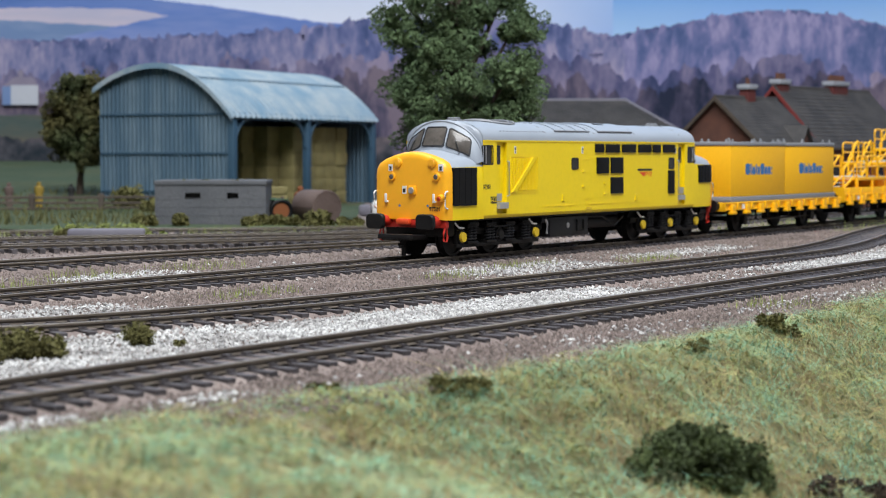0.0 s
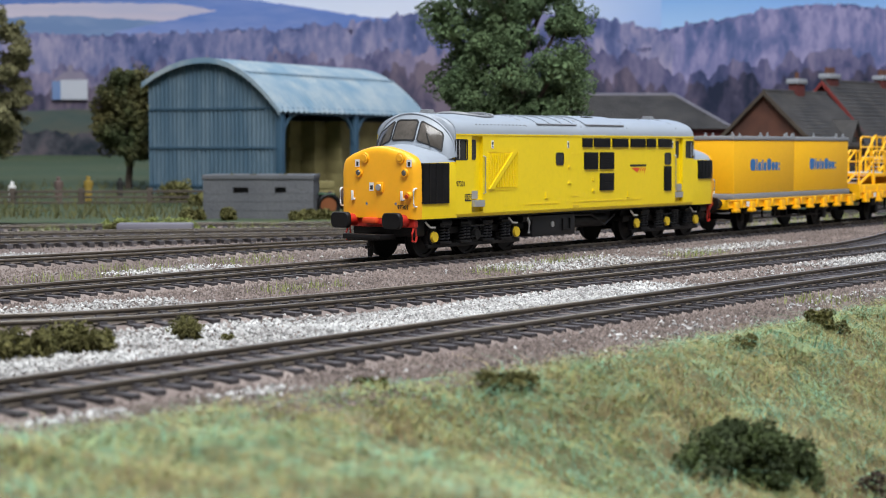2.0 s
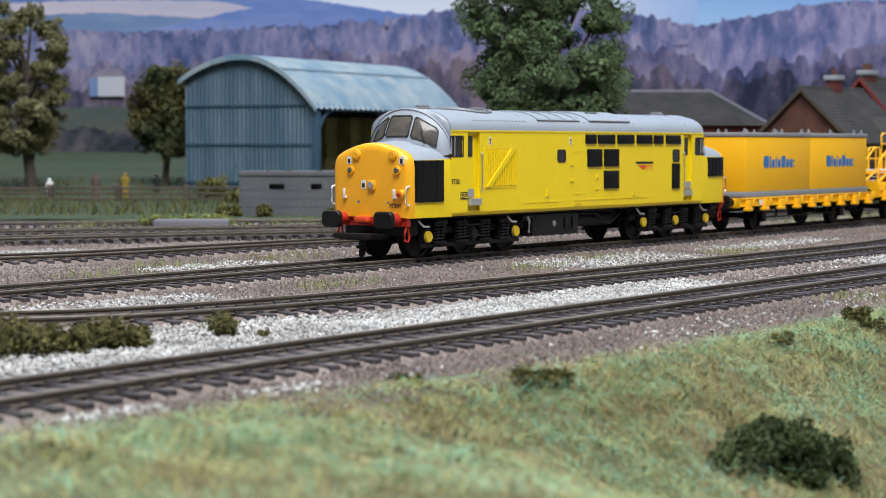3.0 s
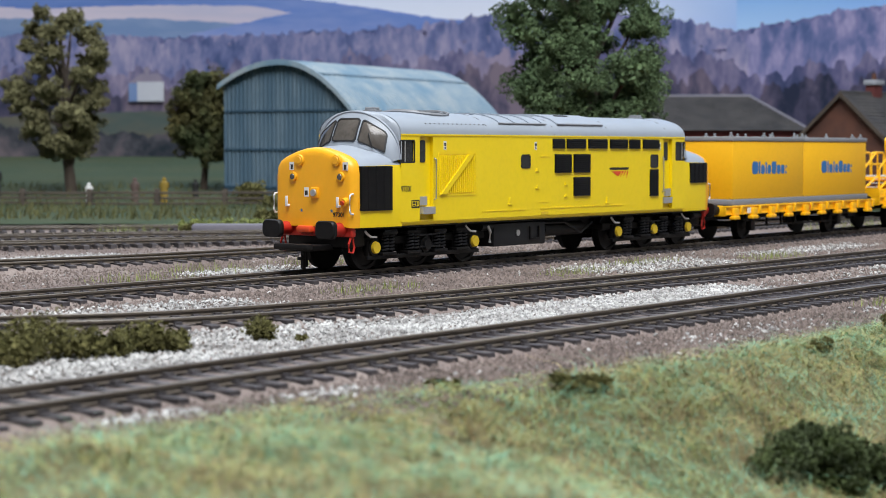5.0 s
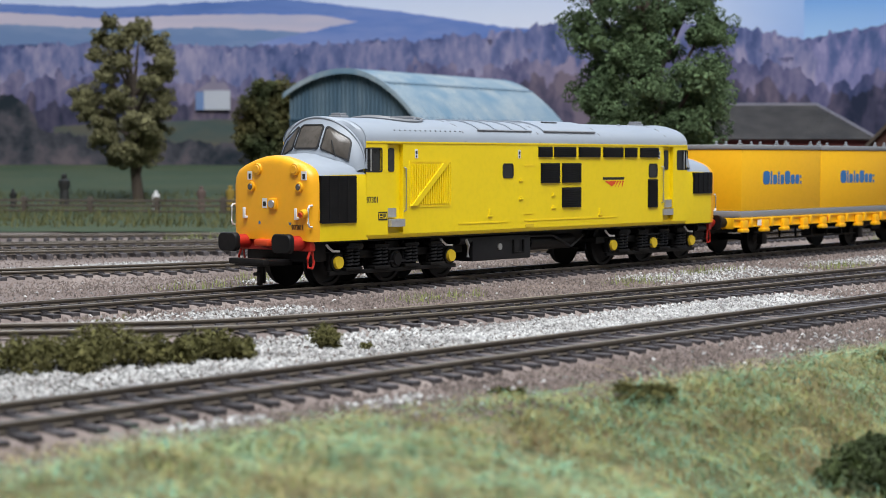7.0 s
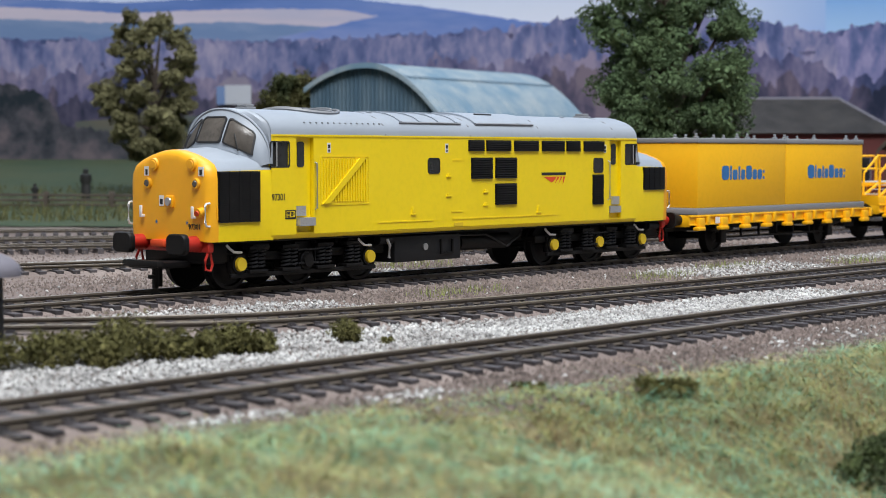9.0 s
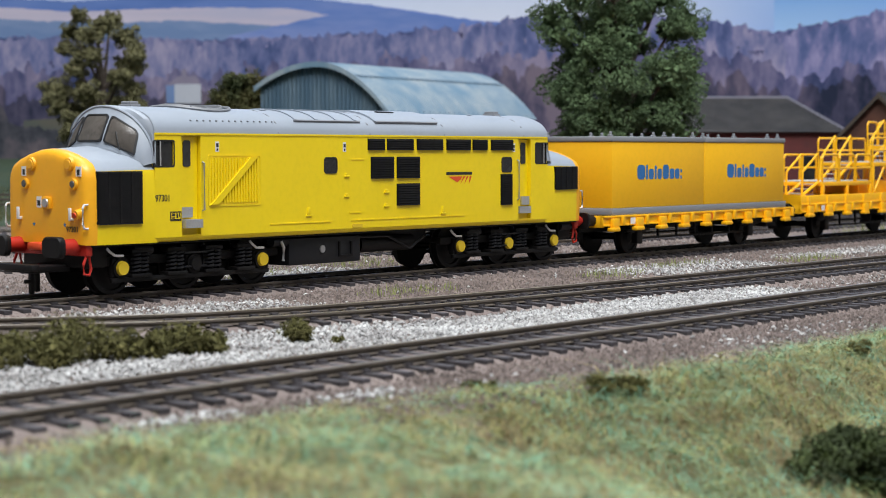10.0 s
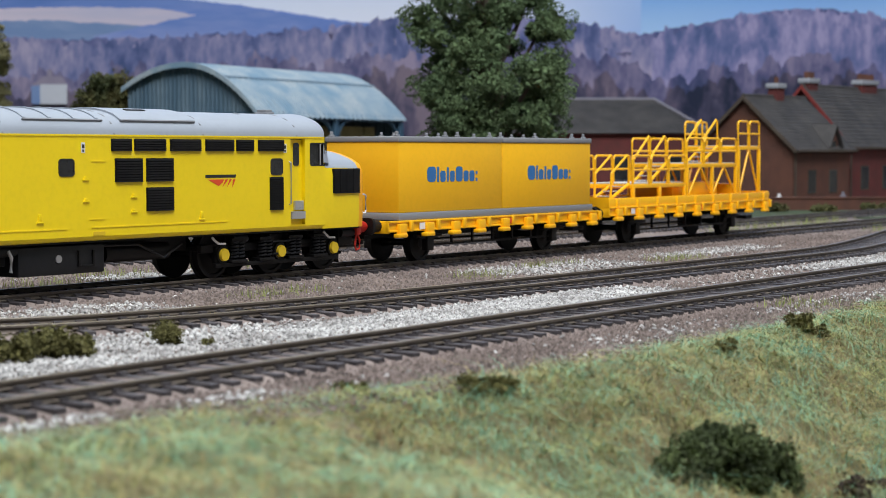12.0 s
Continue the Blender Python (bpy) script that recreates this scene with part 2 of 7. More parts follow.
def rail_section(top):
    if top:
        return [(-0.048, -0.002), (-0.04, 0.006), (0.04, 0.006), (0.048, -0.002)]
    w, f, t = 0.046, 0.085, 0.018
    return [(-w, 0.0), (-w, -0.036), (-t, -0.046), (-t, -0.088), (-f, -0.1), (-f, -0.112), (f, -0.112), (f, -0.1), (t, -0.088), (t, -0.046), (w, -0.036), (w, 0.0)]


def smooth_line(points, step=0.5):
    """Even points along a smooth line through the given (s, n) points."""
    p = [Vector((*q, 0)) for q in points]
    p = [2 * p[0] - p[1]] + p + [2 * p[-1] - p[-2]]
    out = []
    for i in range(1, len(p) - 2):
        a, b, c, d = p[i - 1:i + 3]
        count = max(4, int((c - b).length / 0.1))
        for k in range(count):
            t = k / count
            out.append(0.5 * ((2 * b) + (c - a) * t + (2 * a - 5 * b + 4 * c - d) * t * t + (3 * b - a - 3 * c + d) * t ** 3))
    out.append(p[-2])
    run = np.r_[0, np.cumsum([(b - a).length for a, b in zip(out, out[1:])])]
    marks = np.arange(0, run[-1], step)
    xs, ys = np.interp(marks, run, [p.x for p in out]), np.interp(marks, run, [p.y for p in out])
    return [Vector((x, y, 0)) for x, y in zip(xs, ys)]


def sleeper_mesh():
    bm = bmesh.new()
    box(bm, -0.098, 0.098, -1.18, 1.18, -0.36, -0.112, bev=0.012)
    for y in (-0.63, 0.63):
        box(bm, -0.08, 0.08, y - 0.2, y + 0.2, -0.117, -0.095)
        box(bm, -0.075, 0.075, y - 0.16, y - 0.06, -0.1, -0.065)
        box(bm, -0.075, 0.075, y + 0.06, y + 0.16, -0.1, -0.065)
    return bm


def track(points, label, singles=None, z=0.0, pitch=0.468):
    line = smooth_line(points, pitch)
    ob = thing("track", 0, 0, 0, 0, label, "railway track")
    mids, dirs = [sn(p.x, p.y, z) for p in line], []
    for i in range(len(mids)):
        d = mids[min(i + 1, len(mids) - 1)] - mids[max(i - 1, 0)]
        dirs.append(d.normalized())
    for side in (-1, 1):
        bm, bt = bmesh.new(), bmesh.new()
        for target, sect in ((bm, rail_section(False)), (bt, rail_section(True))):
            secs = []
            for m, d in zip(mids, dirs):
                across = Vector((-d.y, d.x, 0))
                secs.append([m + across * (side * 0.685 + a) + Vector((0, 0, h)) for a, h in sect])
            loft(target, secs)
        r = part("rail", bm, "rail", ob, angle=25)
        part("rail_head", bt, "railtop", r, "worn bright rail head", angle=25)
    if singles:
        bb, secs = bmesh.new(), []
        for m, d in zip(mids, dirs):
            across = Vector((-d.y, d.x, 0))
            secs.append([m + across * (a + random.uniform(-0.03, 0.03)) + Vector((0, 0, h + random.uniform(-0.022, 0.01)))
                         for a, h in ((-1.62, -0.37), (-1.3, -0.215), (-1.0, -0.16), (-0.5, -0.137), (-0.2, -0.142), (0.2, -0.137), (0.5, -0.142), (1.0, -0.16), (1.3, -0.215), (1.62, -0.37))])
        loft(bb, secs)
        part("ballast_bed", bb, "earth", ob, "brown ash packed between the sleepers", angle=60)
    base = mesh_of("sleeper", sleeper_mesh(), M["sleeper"], False)
    vs = np.array([v.co[:] for v in base.vertices]) / K
    fs = [list(p.vertices) for p in base.polygons]
    rest_v, rest_f = [], []
    for m, d, p in zip(mids, dirs, line):
        turn = math.atan2(d.y, d.x) + random.uniform(-0.02, 0.02)
        drop = random.uniform(-0.04, 0.0)
        if singles and singles[0] < p.x < singles[1]:
            s = new("sleeper", base)
            s.parent = ob
            s.matrix_local = Matrix.Translation((m + Vector((0, 0, drop * 0.4))) * K) @ Matrix.Rotation(turn, 4, "Z")
        else:
            c, w = math.cos(turn), math.sin(turn)
            q = vs @ np.array([[c, w, 0], [-w, c, 0], [0, 0, 1]]) + np.array(m)
            rest_f += [[i + len(rest_v) * len(vs) for i in f] for f in fs]
            rest_v.append(q)
    if rest_v:
        me = bpy.data.meshes.new("timbering")
        me.from_pydata((np.concatenate(rest_v) * K).tolist(), [], rest_f)
        me.materials.append(M["sleeper_far"])
        o = new("timbering", me)
        o.parent = ob
        tagged(o, kind="stuff")
    return ob


LINES = {
    "A": [(-60, -12.3), (-24, -12.15), (-15, -12.2), (0, -12.22), (10, -12.2), (30, -12.2), (70, -12.2)],
    "B": [(-27, 2.5), (-24, -0.4), (-20.8, -3.3), (-18, -5.4), (-15.5, -6.25), (-12, -6.8), (-8, -7.1), (-3, -7.35), (3, -7.5), (8, -7.6), (13, -7.6), (17, -7.05), (22, -6.0), (27, -4.8), (34, -3.5), (44, -2.6), (60, -2.4)],
    "C": [(-60, 6.7), (-40, 2.6)] + [(s, main_line(s)) for s in (-30, -24, -20, -16, -12, -8)] + [(0, 0), (20, 0), (70, 0)],
    "D": [(-40, 22), (-20, 13.4), (-11, 10.1), (-5.5, 8.35), (0, 7.75), (5, 7.1), (14, 6.0), (40, 5.2), (70, 5.2)],
    "E": [(-30, 34), (-5, 19), (1.3, 15.6), (5.5, 13.3), (10, 10.8), (16, 8.2), (26, 6.6)],
    "F": [(-25, 37), (-2, 23.3), (4.7, 19.4), (10, 15.6), (15, 12.0), (24, 8.8), (40, 8.5)],
    "G": [(-15, 42), (8.5, 23.9), (13.3, 20.4), (17, 16.4), (26, 12), (45, 11)],
}


def tracks():
    track(LINES["A"], "weathered running track with dark sleepers beside the turf", (-34, 40))
    track(LINES["B"], "weathered siding track sunk in white chippings", (-26, 30))
    track(LINES["C"], "weathered track that the yellow train runs on", (-26, 40))
    track(LINES["D"], "weathered siding track beyond the running line", (-14, 12))
    track(LINES["E"], "weathered far siding track with dull rails")
    track(LINES["F"], "weathered back siding track in brown ballast")
    track(LINES["G"], "overgrown back siding track beside pale weeds")


def room():
    b = boxes((-170, 170, -170, 185, -75, -74))
    solid("floor", b, "wall_paint", "plain grey exhibition hall floor", "floor", kind="structure")
    solid("ceiling", boxes((-170, 170, -170, 185, 150, 152)), "wall_paint", "plain pale hall ceiling", "ceiling", kind="structure")
    for nm, d in (("wall_north", (-170, 170, 183, 185, -74, 150)), ("wall_south", (-170, 170, -170, -168, -74, 150)),
                  ("wall_west", (-170, -168, -168, 183, -74, 150)), ("wall_east", (168, 170, -168, 183, -74, 150))):
        solid(nm, boxes(d), "wall_paint", "plain pale hall wall", "wall", kind="structure")
    solid("baseboard_edge", boxes((-110, 110, -30, 170, -8, -4.2)), "wood_fence", "dark timber layout baseboard", "baseboard", kind="structure")


# The backdrop is a printed panorama on flat board: sky, then hills laid on it as thin cut layers.
BOARD_Y = 150.0


def print_mat(name, stops, scale, stretch=(1, 1, 1), extra=None, detail=8.0):
    """Matt print whose colour runs through the given colours by noise."""
    m = bpy.data.materials.new(name)
    m.use_nodes = True
    nt = m.node_tree
    b = nt.nodes["Principled BSDF"]
    b.inputs["Roughness"].default_value, b.inputs["Specular IOR Level"].default_value = 0.9, 0.1
    tc = nt.nodes.new("ShaderNodeTexCoord")
    mp = nt.nodes.new("ShaderNodeMapping")
    mp.inputs["Scale"].default_value = stretch
    nt.links.new(tc.outputs["Object"], mp.inputs["Vector"])
    no = nt.nodes.new("ShaderNodeTexNoise")
    no.inputs["Scale"].default_value, no.inputs["Detail"].default_value, no.inputs["Roughness"].default_value = scale, detail, 0.62
    nt.links.new(mp.outputs[0], no.inputs["Vector"])
    cr = nt.nodes.new("ShaderNodeValToRGB")
    el = cr.color_ramp.elements
    while len(el) < len(stops):
        el.new(0.5)
    for e, (p, c) in zip(el, stops):
        e.position, e.color = p, (*c, 1)
    big = nt.nodes.new("ShaderNodeTexNoise")
    big.inputs["Scale"].default_value, big.inputs["Detail"].default_value = scale / 5, 3.0
    nt.links.new(mp.outputs[0], big.inputs["Vector"])
    both = nt.nodes.new("ShaderNodeMix")
    both.inputs[0].default_value = 0.45
    nt.links.new(no.outputs["Fac"], both.inputs[2])
    nt.links.new(big.outputs["Fac"], both.inputs[3])
    nt.links.new(both.outputs[0], cr.inputs["Fac"])
    nt.links.new(cr.outputs["Color"], b.inputs["Base Color"])
    return m


def sky_mat(name, low, high, z0, z1, side=None):
    m = print_mat(name, [(0.3, (1, 1, 1)), (0.7, (0.82, 0.86, 0.95))], 3.0, (1, 1, 2.5))
    nt = m.node_tree
    b = nt.nodes["Principled BSDF"]
    tc = nt.nodes["Texture Coordinate"]
    sep = nt.nodes.new("ShaderNodeSeparateXYZ")
    mr = nt.nodes.new("ShaderNodeMapRange")
    mr.inputs[1].default_value, mr.inputs[2].default_value = z0 * K, z1 * K
    mx = nt.nodes.new("ShaderNodeMix")
    mx.data_type = "RGBA"
    mx.inputs[6].default_value, mx.inputs[7].default_value = (*low, 1), (*high, 1)
    mul = nt.nodes.new("ShaderNodeMix")
    mul.data_type, mul.blend_type = "RGBA", "MULTIPLY"
    mul.inputs[0].default_value = 1.0
    nt.links.new(tc.outputs["Object"], sep.inputs[0])
    nt.links.new(sep.outputs["Z"], mr.inputs[0])
    nt.links.new(mr.outputs[0], mx.inputs[0])
    shade = mx.outputs[2]
    if side:
        mr2 = nt.nodes.new("ShaderNodeMapRange")
        mr2.interpolation_type = "SMOOTHSTEP"
        mr2.inputs[1].default_value, mr2.inputs[2].default_value = side[0] * K, side[1] * K
        nt.links.new(sep.outputs["X"], mr2.inputs[0])
        mx2 = nt.nodes.new("ShaderNodeMix")
        mx2.data_type = "RGBA"
        mx2.inputs[7].default_value = (*side[2], 1)
        nt.links.new(mr2.outputs[0], mx2.inputs[0])
        nt.links.new(shade, mx2.inputs[6])
        shade = mx2.outputs[2]
    nt.links.new(shade, mul.inputs[6])
    nt.links.new(nt.nodes["Color Ramp"].outputs["Color"], mul.inputs[7])
    nt.links.new(mul.outputs[2], b.inputs["Base Color"])
    return m


def ridge(name, knots, lo, layer, material, parent, rough, seed, label=""):
    """A flat cut hill: its skyline runs through the knots, broken by small tree tops."""
    bm = bmesh.new()
    y = BOARD_Y - 0.15 * layer
    kx, kz = [k[0] for k in knots], [k[1] for k in knots]
    xs = np.arange(kx[0], kx[-1], 0.22)
    top, bot = [], []
    for x in xs:
        t = float(np.interp(x, kx, kz))
        t += rough * (noise.noise((x * 0.55, seed, 0)) + 0.7 * noise.noise((x * 1.7, seed, 5)) + 0.4 * noise.noise((x * 4.1, seed, 9)))
        top.append(bm.verts.new((x, y, t)))
        bot.append(bm.verts.new((x, y, lo)))
    for i in range(len(xs) - 1):
        bm.faces.new((bot[i], bot[i + 1], top[i + 1], top[i]))
    return part(name, bm, material, parent, label, smooth=False)


def tree_print(name, stops, scale):
    """Matt print of bare trees: each tree has its own shade, with twiggy streaks in it."""
    m = print_mat(name, stops, scale, (2.0, 1, 0.8), detail=3.0)
    nt = m.node_tree
    ramp = nt.nodes["Color Ramp"]
    geo = nt.nodes.new("ShaderNodeNewGeometry")
    mr = nt.nodes.new("ShaderNodeMapRange")
    mr.inputs[3].default_value, mr.inputs[4].default_value = 0.42, 0.60
    nt.links.new(geo.outputs["Random Per Island"], mr.inputs[0])
    mx = nt.nodes.new("ShaderNodeMix")
    mx.inputs[0].default_value = 0.24
    old = ramp.inputs["Fac"].links[0].from_socket
    nt.links.new(old, mx.inputs[2])
    nt.links.new(mr.outputs[0], mx.inputs[3])
    nt.links.new(mx.outputs[0], ramp.inputs["Fac"])
    return m


def printed_trees(parent, material, skyline, x0, x1, row0, row1, layer, seed, label, gap=0.46, tall=(1.0, 0.2), floor=6.0):
    """Rows of flat bare-tree shapes that overlap down a hillside."""
    g = random.Random(seed)
    kx, kz = [k[0] for k in skyline], [k[1] for k in skyline]
    verts, faces = [], []
    for row in range(row0, row1):
        h0 = tall[0] + tall[1] * row
        x = x0 + g.uniform(0, 1)
        while x < x1:
            h = h0 * (0.75 + 1.3 * g.random() ** 2.2)
            w = h * g.uniform(0.22, 0.46)
            top = float(np.interp(x, kx, kz)) - row * gap + g.uniform(-0.45, 0.5) * (1 + 0.12 * row)
            if top > floor:
                n, base = 16, len(verts)
                y = BOARD_Y - 0.15 * layer - 0.000003 * base
                verts.append((x, y, top - h * 0.55))
                for k in range(n):
                    a = math.tau * k / n
                    r = 1 + g.uniform(-0.24, 0.2)
                    up = math.sin(a)
                    verts.append((x + w * r * math.cos(a) * (1 - 0.30 * up), y, top - h * 0.55 + h * (0.5 if up > 0 else 0.75) * r * up))
                faces += [(base, base + 1 + k, base + 1 + (k + 1) % n) for k in range(n)]
            x += h0 * g.uniform(0.22, 0.5)
    me = bpy.data.meshes.new("printed_trees")
    me.from_pydata((np.array(verts) * K).tolist(), [], faces)
    me.materials.append(M[material])
    ob = new("printed_trees", me)
    ob.parent = parent
    return tagged(ob, label, kind="stuff")


def backdrop():
    bd = thing("backdrop", 0, 0, 0, 0, "printed panorama board of wooded winter hills under blue sky", "backdrop", kind="structure")
    M["sky_l"] = sky_mat("printed_pale_sky", (0.78, 0.80, 0.87), (0.42, 0.55, 0.82), 13.5, 20, (4, 22, (0.34, 0.50, 0.80)))
    M["sky_r"] = sky_mat("printed_blue_sky", (0.42, 0.62, 0.86), (0.13, 0.33, 0.72), 12.8, 17.5)
    M["far_hill"] = print_mat("printed_blue_hill", [(0.36, (0.075, 0.15, 0.40)), (0.5, (0.14, 0.22, 0.50)), (0.64, (0.27, 0.32, 0.56))], 12, (0.4, 1, 2.2))
    M["pale_field"] = print_mat("printed_pale_field", [(0.36, (0.26, 0.35, 0.56)), (0.47, (0.50, 0.46, 0.57)), (0.56, (0.62, 0.54, 0.62)), (0.66, (0.32, 0.38, 0.58))], 5, (0.25, 1, 2.6))
    rows = (((0.045, 0.07, 0.17), (0.13, 0.14, 0.28), (0.30, 0.28, 0.43)), ((0.045, 0.062, 0.15), (0.125, 0.13, 0.26), (0.28, 0.26, 0.40)),
            ((0.04, 0.05, 0.12), (0.115, 0.11, 0.22), (0.25, 0.22, 0.34)), ((0.026, 0.034, 0.075), (0.085, 0.082, 0.155), (0.19, 0.165, 0.25)))
    for k, (a, b, c) in enumerate(rows):
        M["wood_%d" % k] = print_mat("printed_bare_wood", [(0.39, a), (0.49, b), (0.60, c)], 44 + 6 * k, (1.2, 1, 0.8), detail=10)
    M["wood_r0"] = print_mat("printed_violet_wood", [(0.40, (0.035, 0.065, 0.16)), (0.49, (0.12, 0.13, 0.27)), (0.59, (0.29, 0.27, 0.45))], 52, (1.3, 1, 0.7), detail=10)
    M["wood_r1"] = print_mat("printed_violet_wood", [(0.40, (0.028, 0.04, 0.10)), (0.49, (0.095, 0.09, 0.19)), (0.60, (0.21, 0.18, 0.30))], 46, (1.2, 1, 0.8), detail=10)
    M["dark_wood"] = print_mat("printed_dark_hedge", [(0.40, (0.022, 0.03, 0.04)), (0.49, (0.07, 0.07, 0.085)), (0.60, (0.15, 0.125, 0.14))], 44, detail=10)
    M["blue_field"] = print_mat("printed_blue_field", [(0.40, (0.16, 0.24, 0.42)), (0.5, (0.24, 0.31, 0.48)), (0.6, (0.34, 0.33, 0.46))], 14, (0.4, 1, 2.4))
    M["meadow"] = print_mat("printed_meadow", [(0.40, (0.04, 0.065, 0.06)), (0.5, (0.08, 0.105, 0.10)), (0.6, (0.12, 0.115, 0.095))], 16, (0.5, 1, 2.0))
    M["cottage_white"] = print_mat("printed_white_wall", [(0.4, (0.42, 0.44, 0.52)), (0.6, (0.50, 0.52, 0.58))], 20)
    M["cottage_blue"] = print_mat("printed_blue_wall", [(0.4, (0.14, 0.22, 0.42)), (0.6, (0.18, 0.26, 0.46))], 20)
    M["cottage_roof"] = print_mat("printed_grey_roof", [(0.4, (0.21, 0.19, 0.27)), (0.6, (0.27, 0.24, 0.31))], 20)
    part("sky", boxes((-110, 18.0, BOARD_Y, BOARD_Y + 0.6, -3, 60)), "sky_l", bd, "pale cloudy printed sky", smooth=False)
    part("sky", boxes((18.0, 110, BOARD_Y + 0.05, BOARD_Y + 0.65, -3, 60)), "sky_r", bd, "deeper blue printed sky", smooth=False)
    ridge("hill", [(-110, 17), (-60, 16.5), (-40, 15.6), (-25, 16.3), (-14, 15.0), (-6, 13.8), (4, 13.0), (18, 12)], 5, 1, "far_hill", bd, 0.12, 1, "hazy blue moorland hill")
    ridge("hill", [(-110, 15.5), (-60, 15.6), (-48, 15.2), (-40, 14.7), (-30, 15.0), (-22, 14.9), (-16, 13.9), (-10, 12.6), (0, 11.8)], 5, 2, "pale_field", bd, 0.1, 2, "pale ploughed hill fields")
    ridge("hill", [(-110, 14.0), (-60, 14.3), (-48, 14.2), (-38, 13.8), (-30, 13.9), (-24, 13.5), (-16, 13.1), (-8, 12.2)], 5, 2.5, "blue_field", bd, 0.15, 31, "hazy blue-green hill fields")
    ridge("hill", [(-27, 12.6), (-22, 13.6), (-18, 14.5), (-13, 14.7), (-8, 13.6), (-3, 12.8)], 6, 3, "far_hill", bd, 0.12, 6, "dark blue wooded hill shoulder")
    ridge("wood", [(-110, 12.0), (-60, 12.4), (-40, 12.6), (-28, 12.3), (-18, 12.6), (-8, 13.1), (-2, 13.9), (4, 14.2), (12, 13.8), (18.5, 12.5)], 2, 4, "wood_0", bd, 0.4, 3, "lilac leafless hillside wood")
    ridge("wood", [(14, 11.4), (18, 12.8), (22, 13.4), (27, 14.4), (31, 14.9), (36, 14.5), (44, 12.8), (60, 12), (110, 11)], 2, 5, "wood_r0", bd, 0.3, 4, "violet leafless hillside wood")
    ridge("wood", [(-110, 11.0), (-45, 10.6), (-33, 11.2), (-24, 10.6), (-14, 11.2), (-4, 11.3), (6, 12.0), (18.3, 11.2)], 2, 6, "wood_1", bd, 0.35, 13, "mauve leafless wood")
    ridge("wood", [(12, 9.8), (20, 10.6), (28, 10.2), (40, 10.8), (110, 9.5)], 2, 7, "wood_r1", bd, 0.5, 14, "dark violet leafless wood")
    ridge("wood", [(-110, 9.2), (-50, 9.6), (-41, 10.4), (-36, 9.4), (-30, 7.4), (-24, 9.0), (-14, 9.4), (-4, 9.8), (6, 10.0), (18, 9.4), (30, 9.0), (110, 8.6)], 1, 8, "wood_2", bd, 0.35, 17, "brown-mauve leafless wood")
    ridge("wood", [(-110, 8.2), (-52, 8.8), (-46, 8.6), (-42, 6.6), (-30, 6.6), (-20, 6.8), (0, 6.6), (10, 7.6), (18, 8.2), (30, 7.4), (60, 6.9), (110, 6.9)], 0.5, 9, "wood_3", bd, 0.3, 19, "dark leafless hedgerow trees")
    M["trees_far"] = tree_print("printed_lilac_trees", [(0.40, (0.06, 0.085, 0.20)), (0.47, (0.12, 0.14, 0.29)), (0.53, (0.21, 0.21, 0.36)), (0.60, (0.33, 0.30, 0.43))], 34)
    M["trees_mid"] = tree_print("printed_mauve_trees", [(0.40, (0.045, 0.058, 0.13)), (0.47, (0.10, 0.10, 0.20)), (0.53, (0.17, 0.155, 0.26)), (0.60, (0.27, 0.23, 0.33))], 30)
    M["trees_near"] = tree_print("printed_brown_trees", [(0.40, (0.022, 0.028, 0.055)), (0.47, (0.06, 0.058, 0.10)), (0.53, (0.105, 0.09, 0.14)), (0.60, (0.18, 0.145, 0.19))], 30)
    M["trees_right"] = tree_print("printed_violet_trees", [(0.41, (0.072, 0.105, 0.235)), (0.47, (0.10, 0.13, 0.28)), (0.53, (0.175, 0.18, 0.35)), (0.60, (0.30, 0.28, 0.46))], 34)
    left = [(-110, 12.0), (-60, 12.2), (-40, 12.3), (-28, 12.1), (-18, 12.5), (-8, 13.1), (-2, 13.9), (4, 14.2), (12, 13.8), (18.5, 12.5)]
    right = [(18, 12.6), (22, 13.3), (27, 14.3), (31, 14.8), (36, 14.4), (44, 12.8), (60, 12)]
    printed_trees(bd, "trees_far", left, -64, 18.2, 0, 4, 9.05, 1, "lilac bare trees along the printed skyline", tall=(0.9, 0.15))
    printed_trees(bd, "trees_right", right, 18.4, 58, 0, 8, 9.05, 12, "violet bare trees on the printed hill", tall=(0.9, 0.12), gap=0.5)
    printed_trees(bd, "trees_mid", left, -64, 18.2, 4, 9, 9.25, 3, "mauve bare trees in the print", tall=(0.9, 0.18), gap=0.5)
    printed_trees(bd, "trees_mid", right, 18.4, 58, 8, 11, 9.3, 4, "mauve bare trees low on the printed hill", tall=(0.9, 0.12), gap=0.52)
    printed_trees(bd, "trees_near", left, -64, 18.2, 9, 14, 9.5, 5, "dark bare trees low in the print", tall=(0.7, 0.15), gap=0.5, floor=5.0)
    printed_trees(bd, "trees_near", right, 18.4, 58, 11, 17, 9.5, 6, "dark bare trees low on the printed hill", tall=(0.8, 0.10), gap=0.5, floor=4.0)
    ridge("thicket", [(-64, 8.2), (-52, 8.9), (-47.5, 8.4), (-45.6, 6.4), (-44.8, 4.5)], 0, 9.95, "dark_wood", bd, 0.5, 43, "dark blue-grey printed thicket")
    ridge("meadow", [(-44, 5.6), (-40, 5.9), (-30, 6.2), (-20, 5.9), (-6, 5.2)], 0, 10, "meadow", bd, 0.08, 8, "dull blue-green printed meadow")
    ridge("hedge", [(-110, 5.4), (-46, 5.6), (-40, 4.6), (-36, 4.9), (-31, 4.2), (-26, 4.8), (-18, 4.6), (0, 4.3)], 0, 11, "dark_wood", bd, 0.5, 11, "dark printed hedgerow")
    # a white cottage in the print
    y = BOARD_Y - 1.8
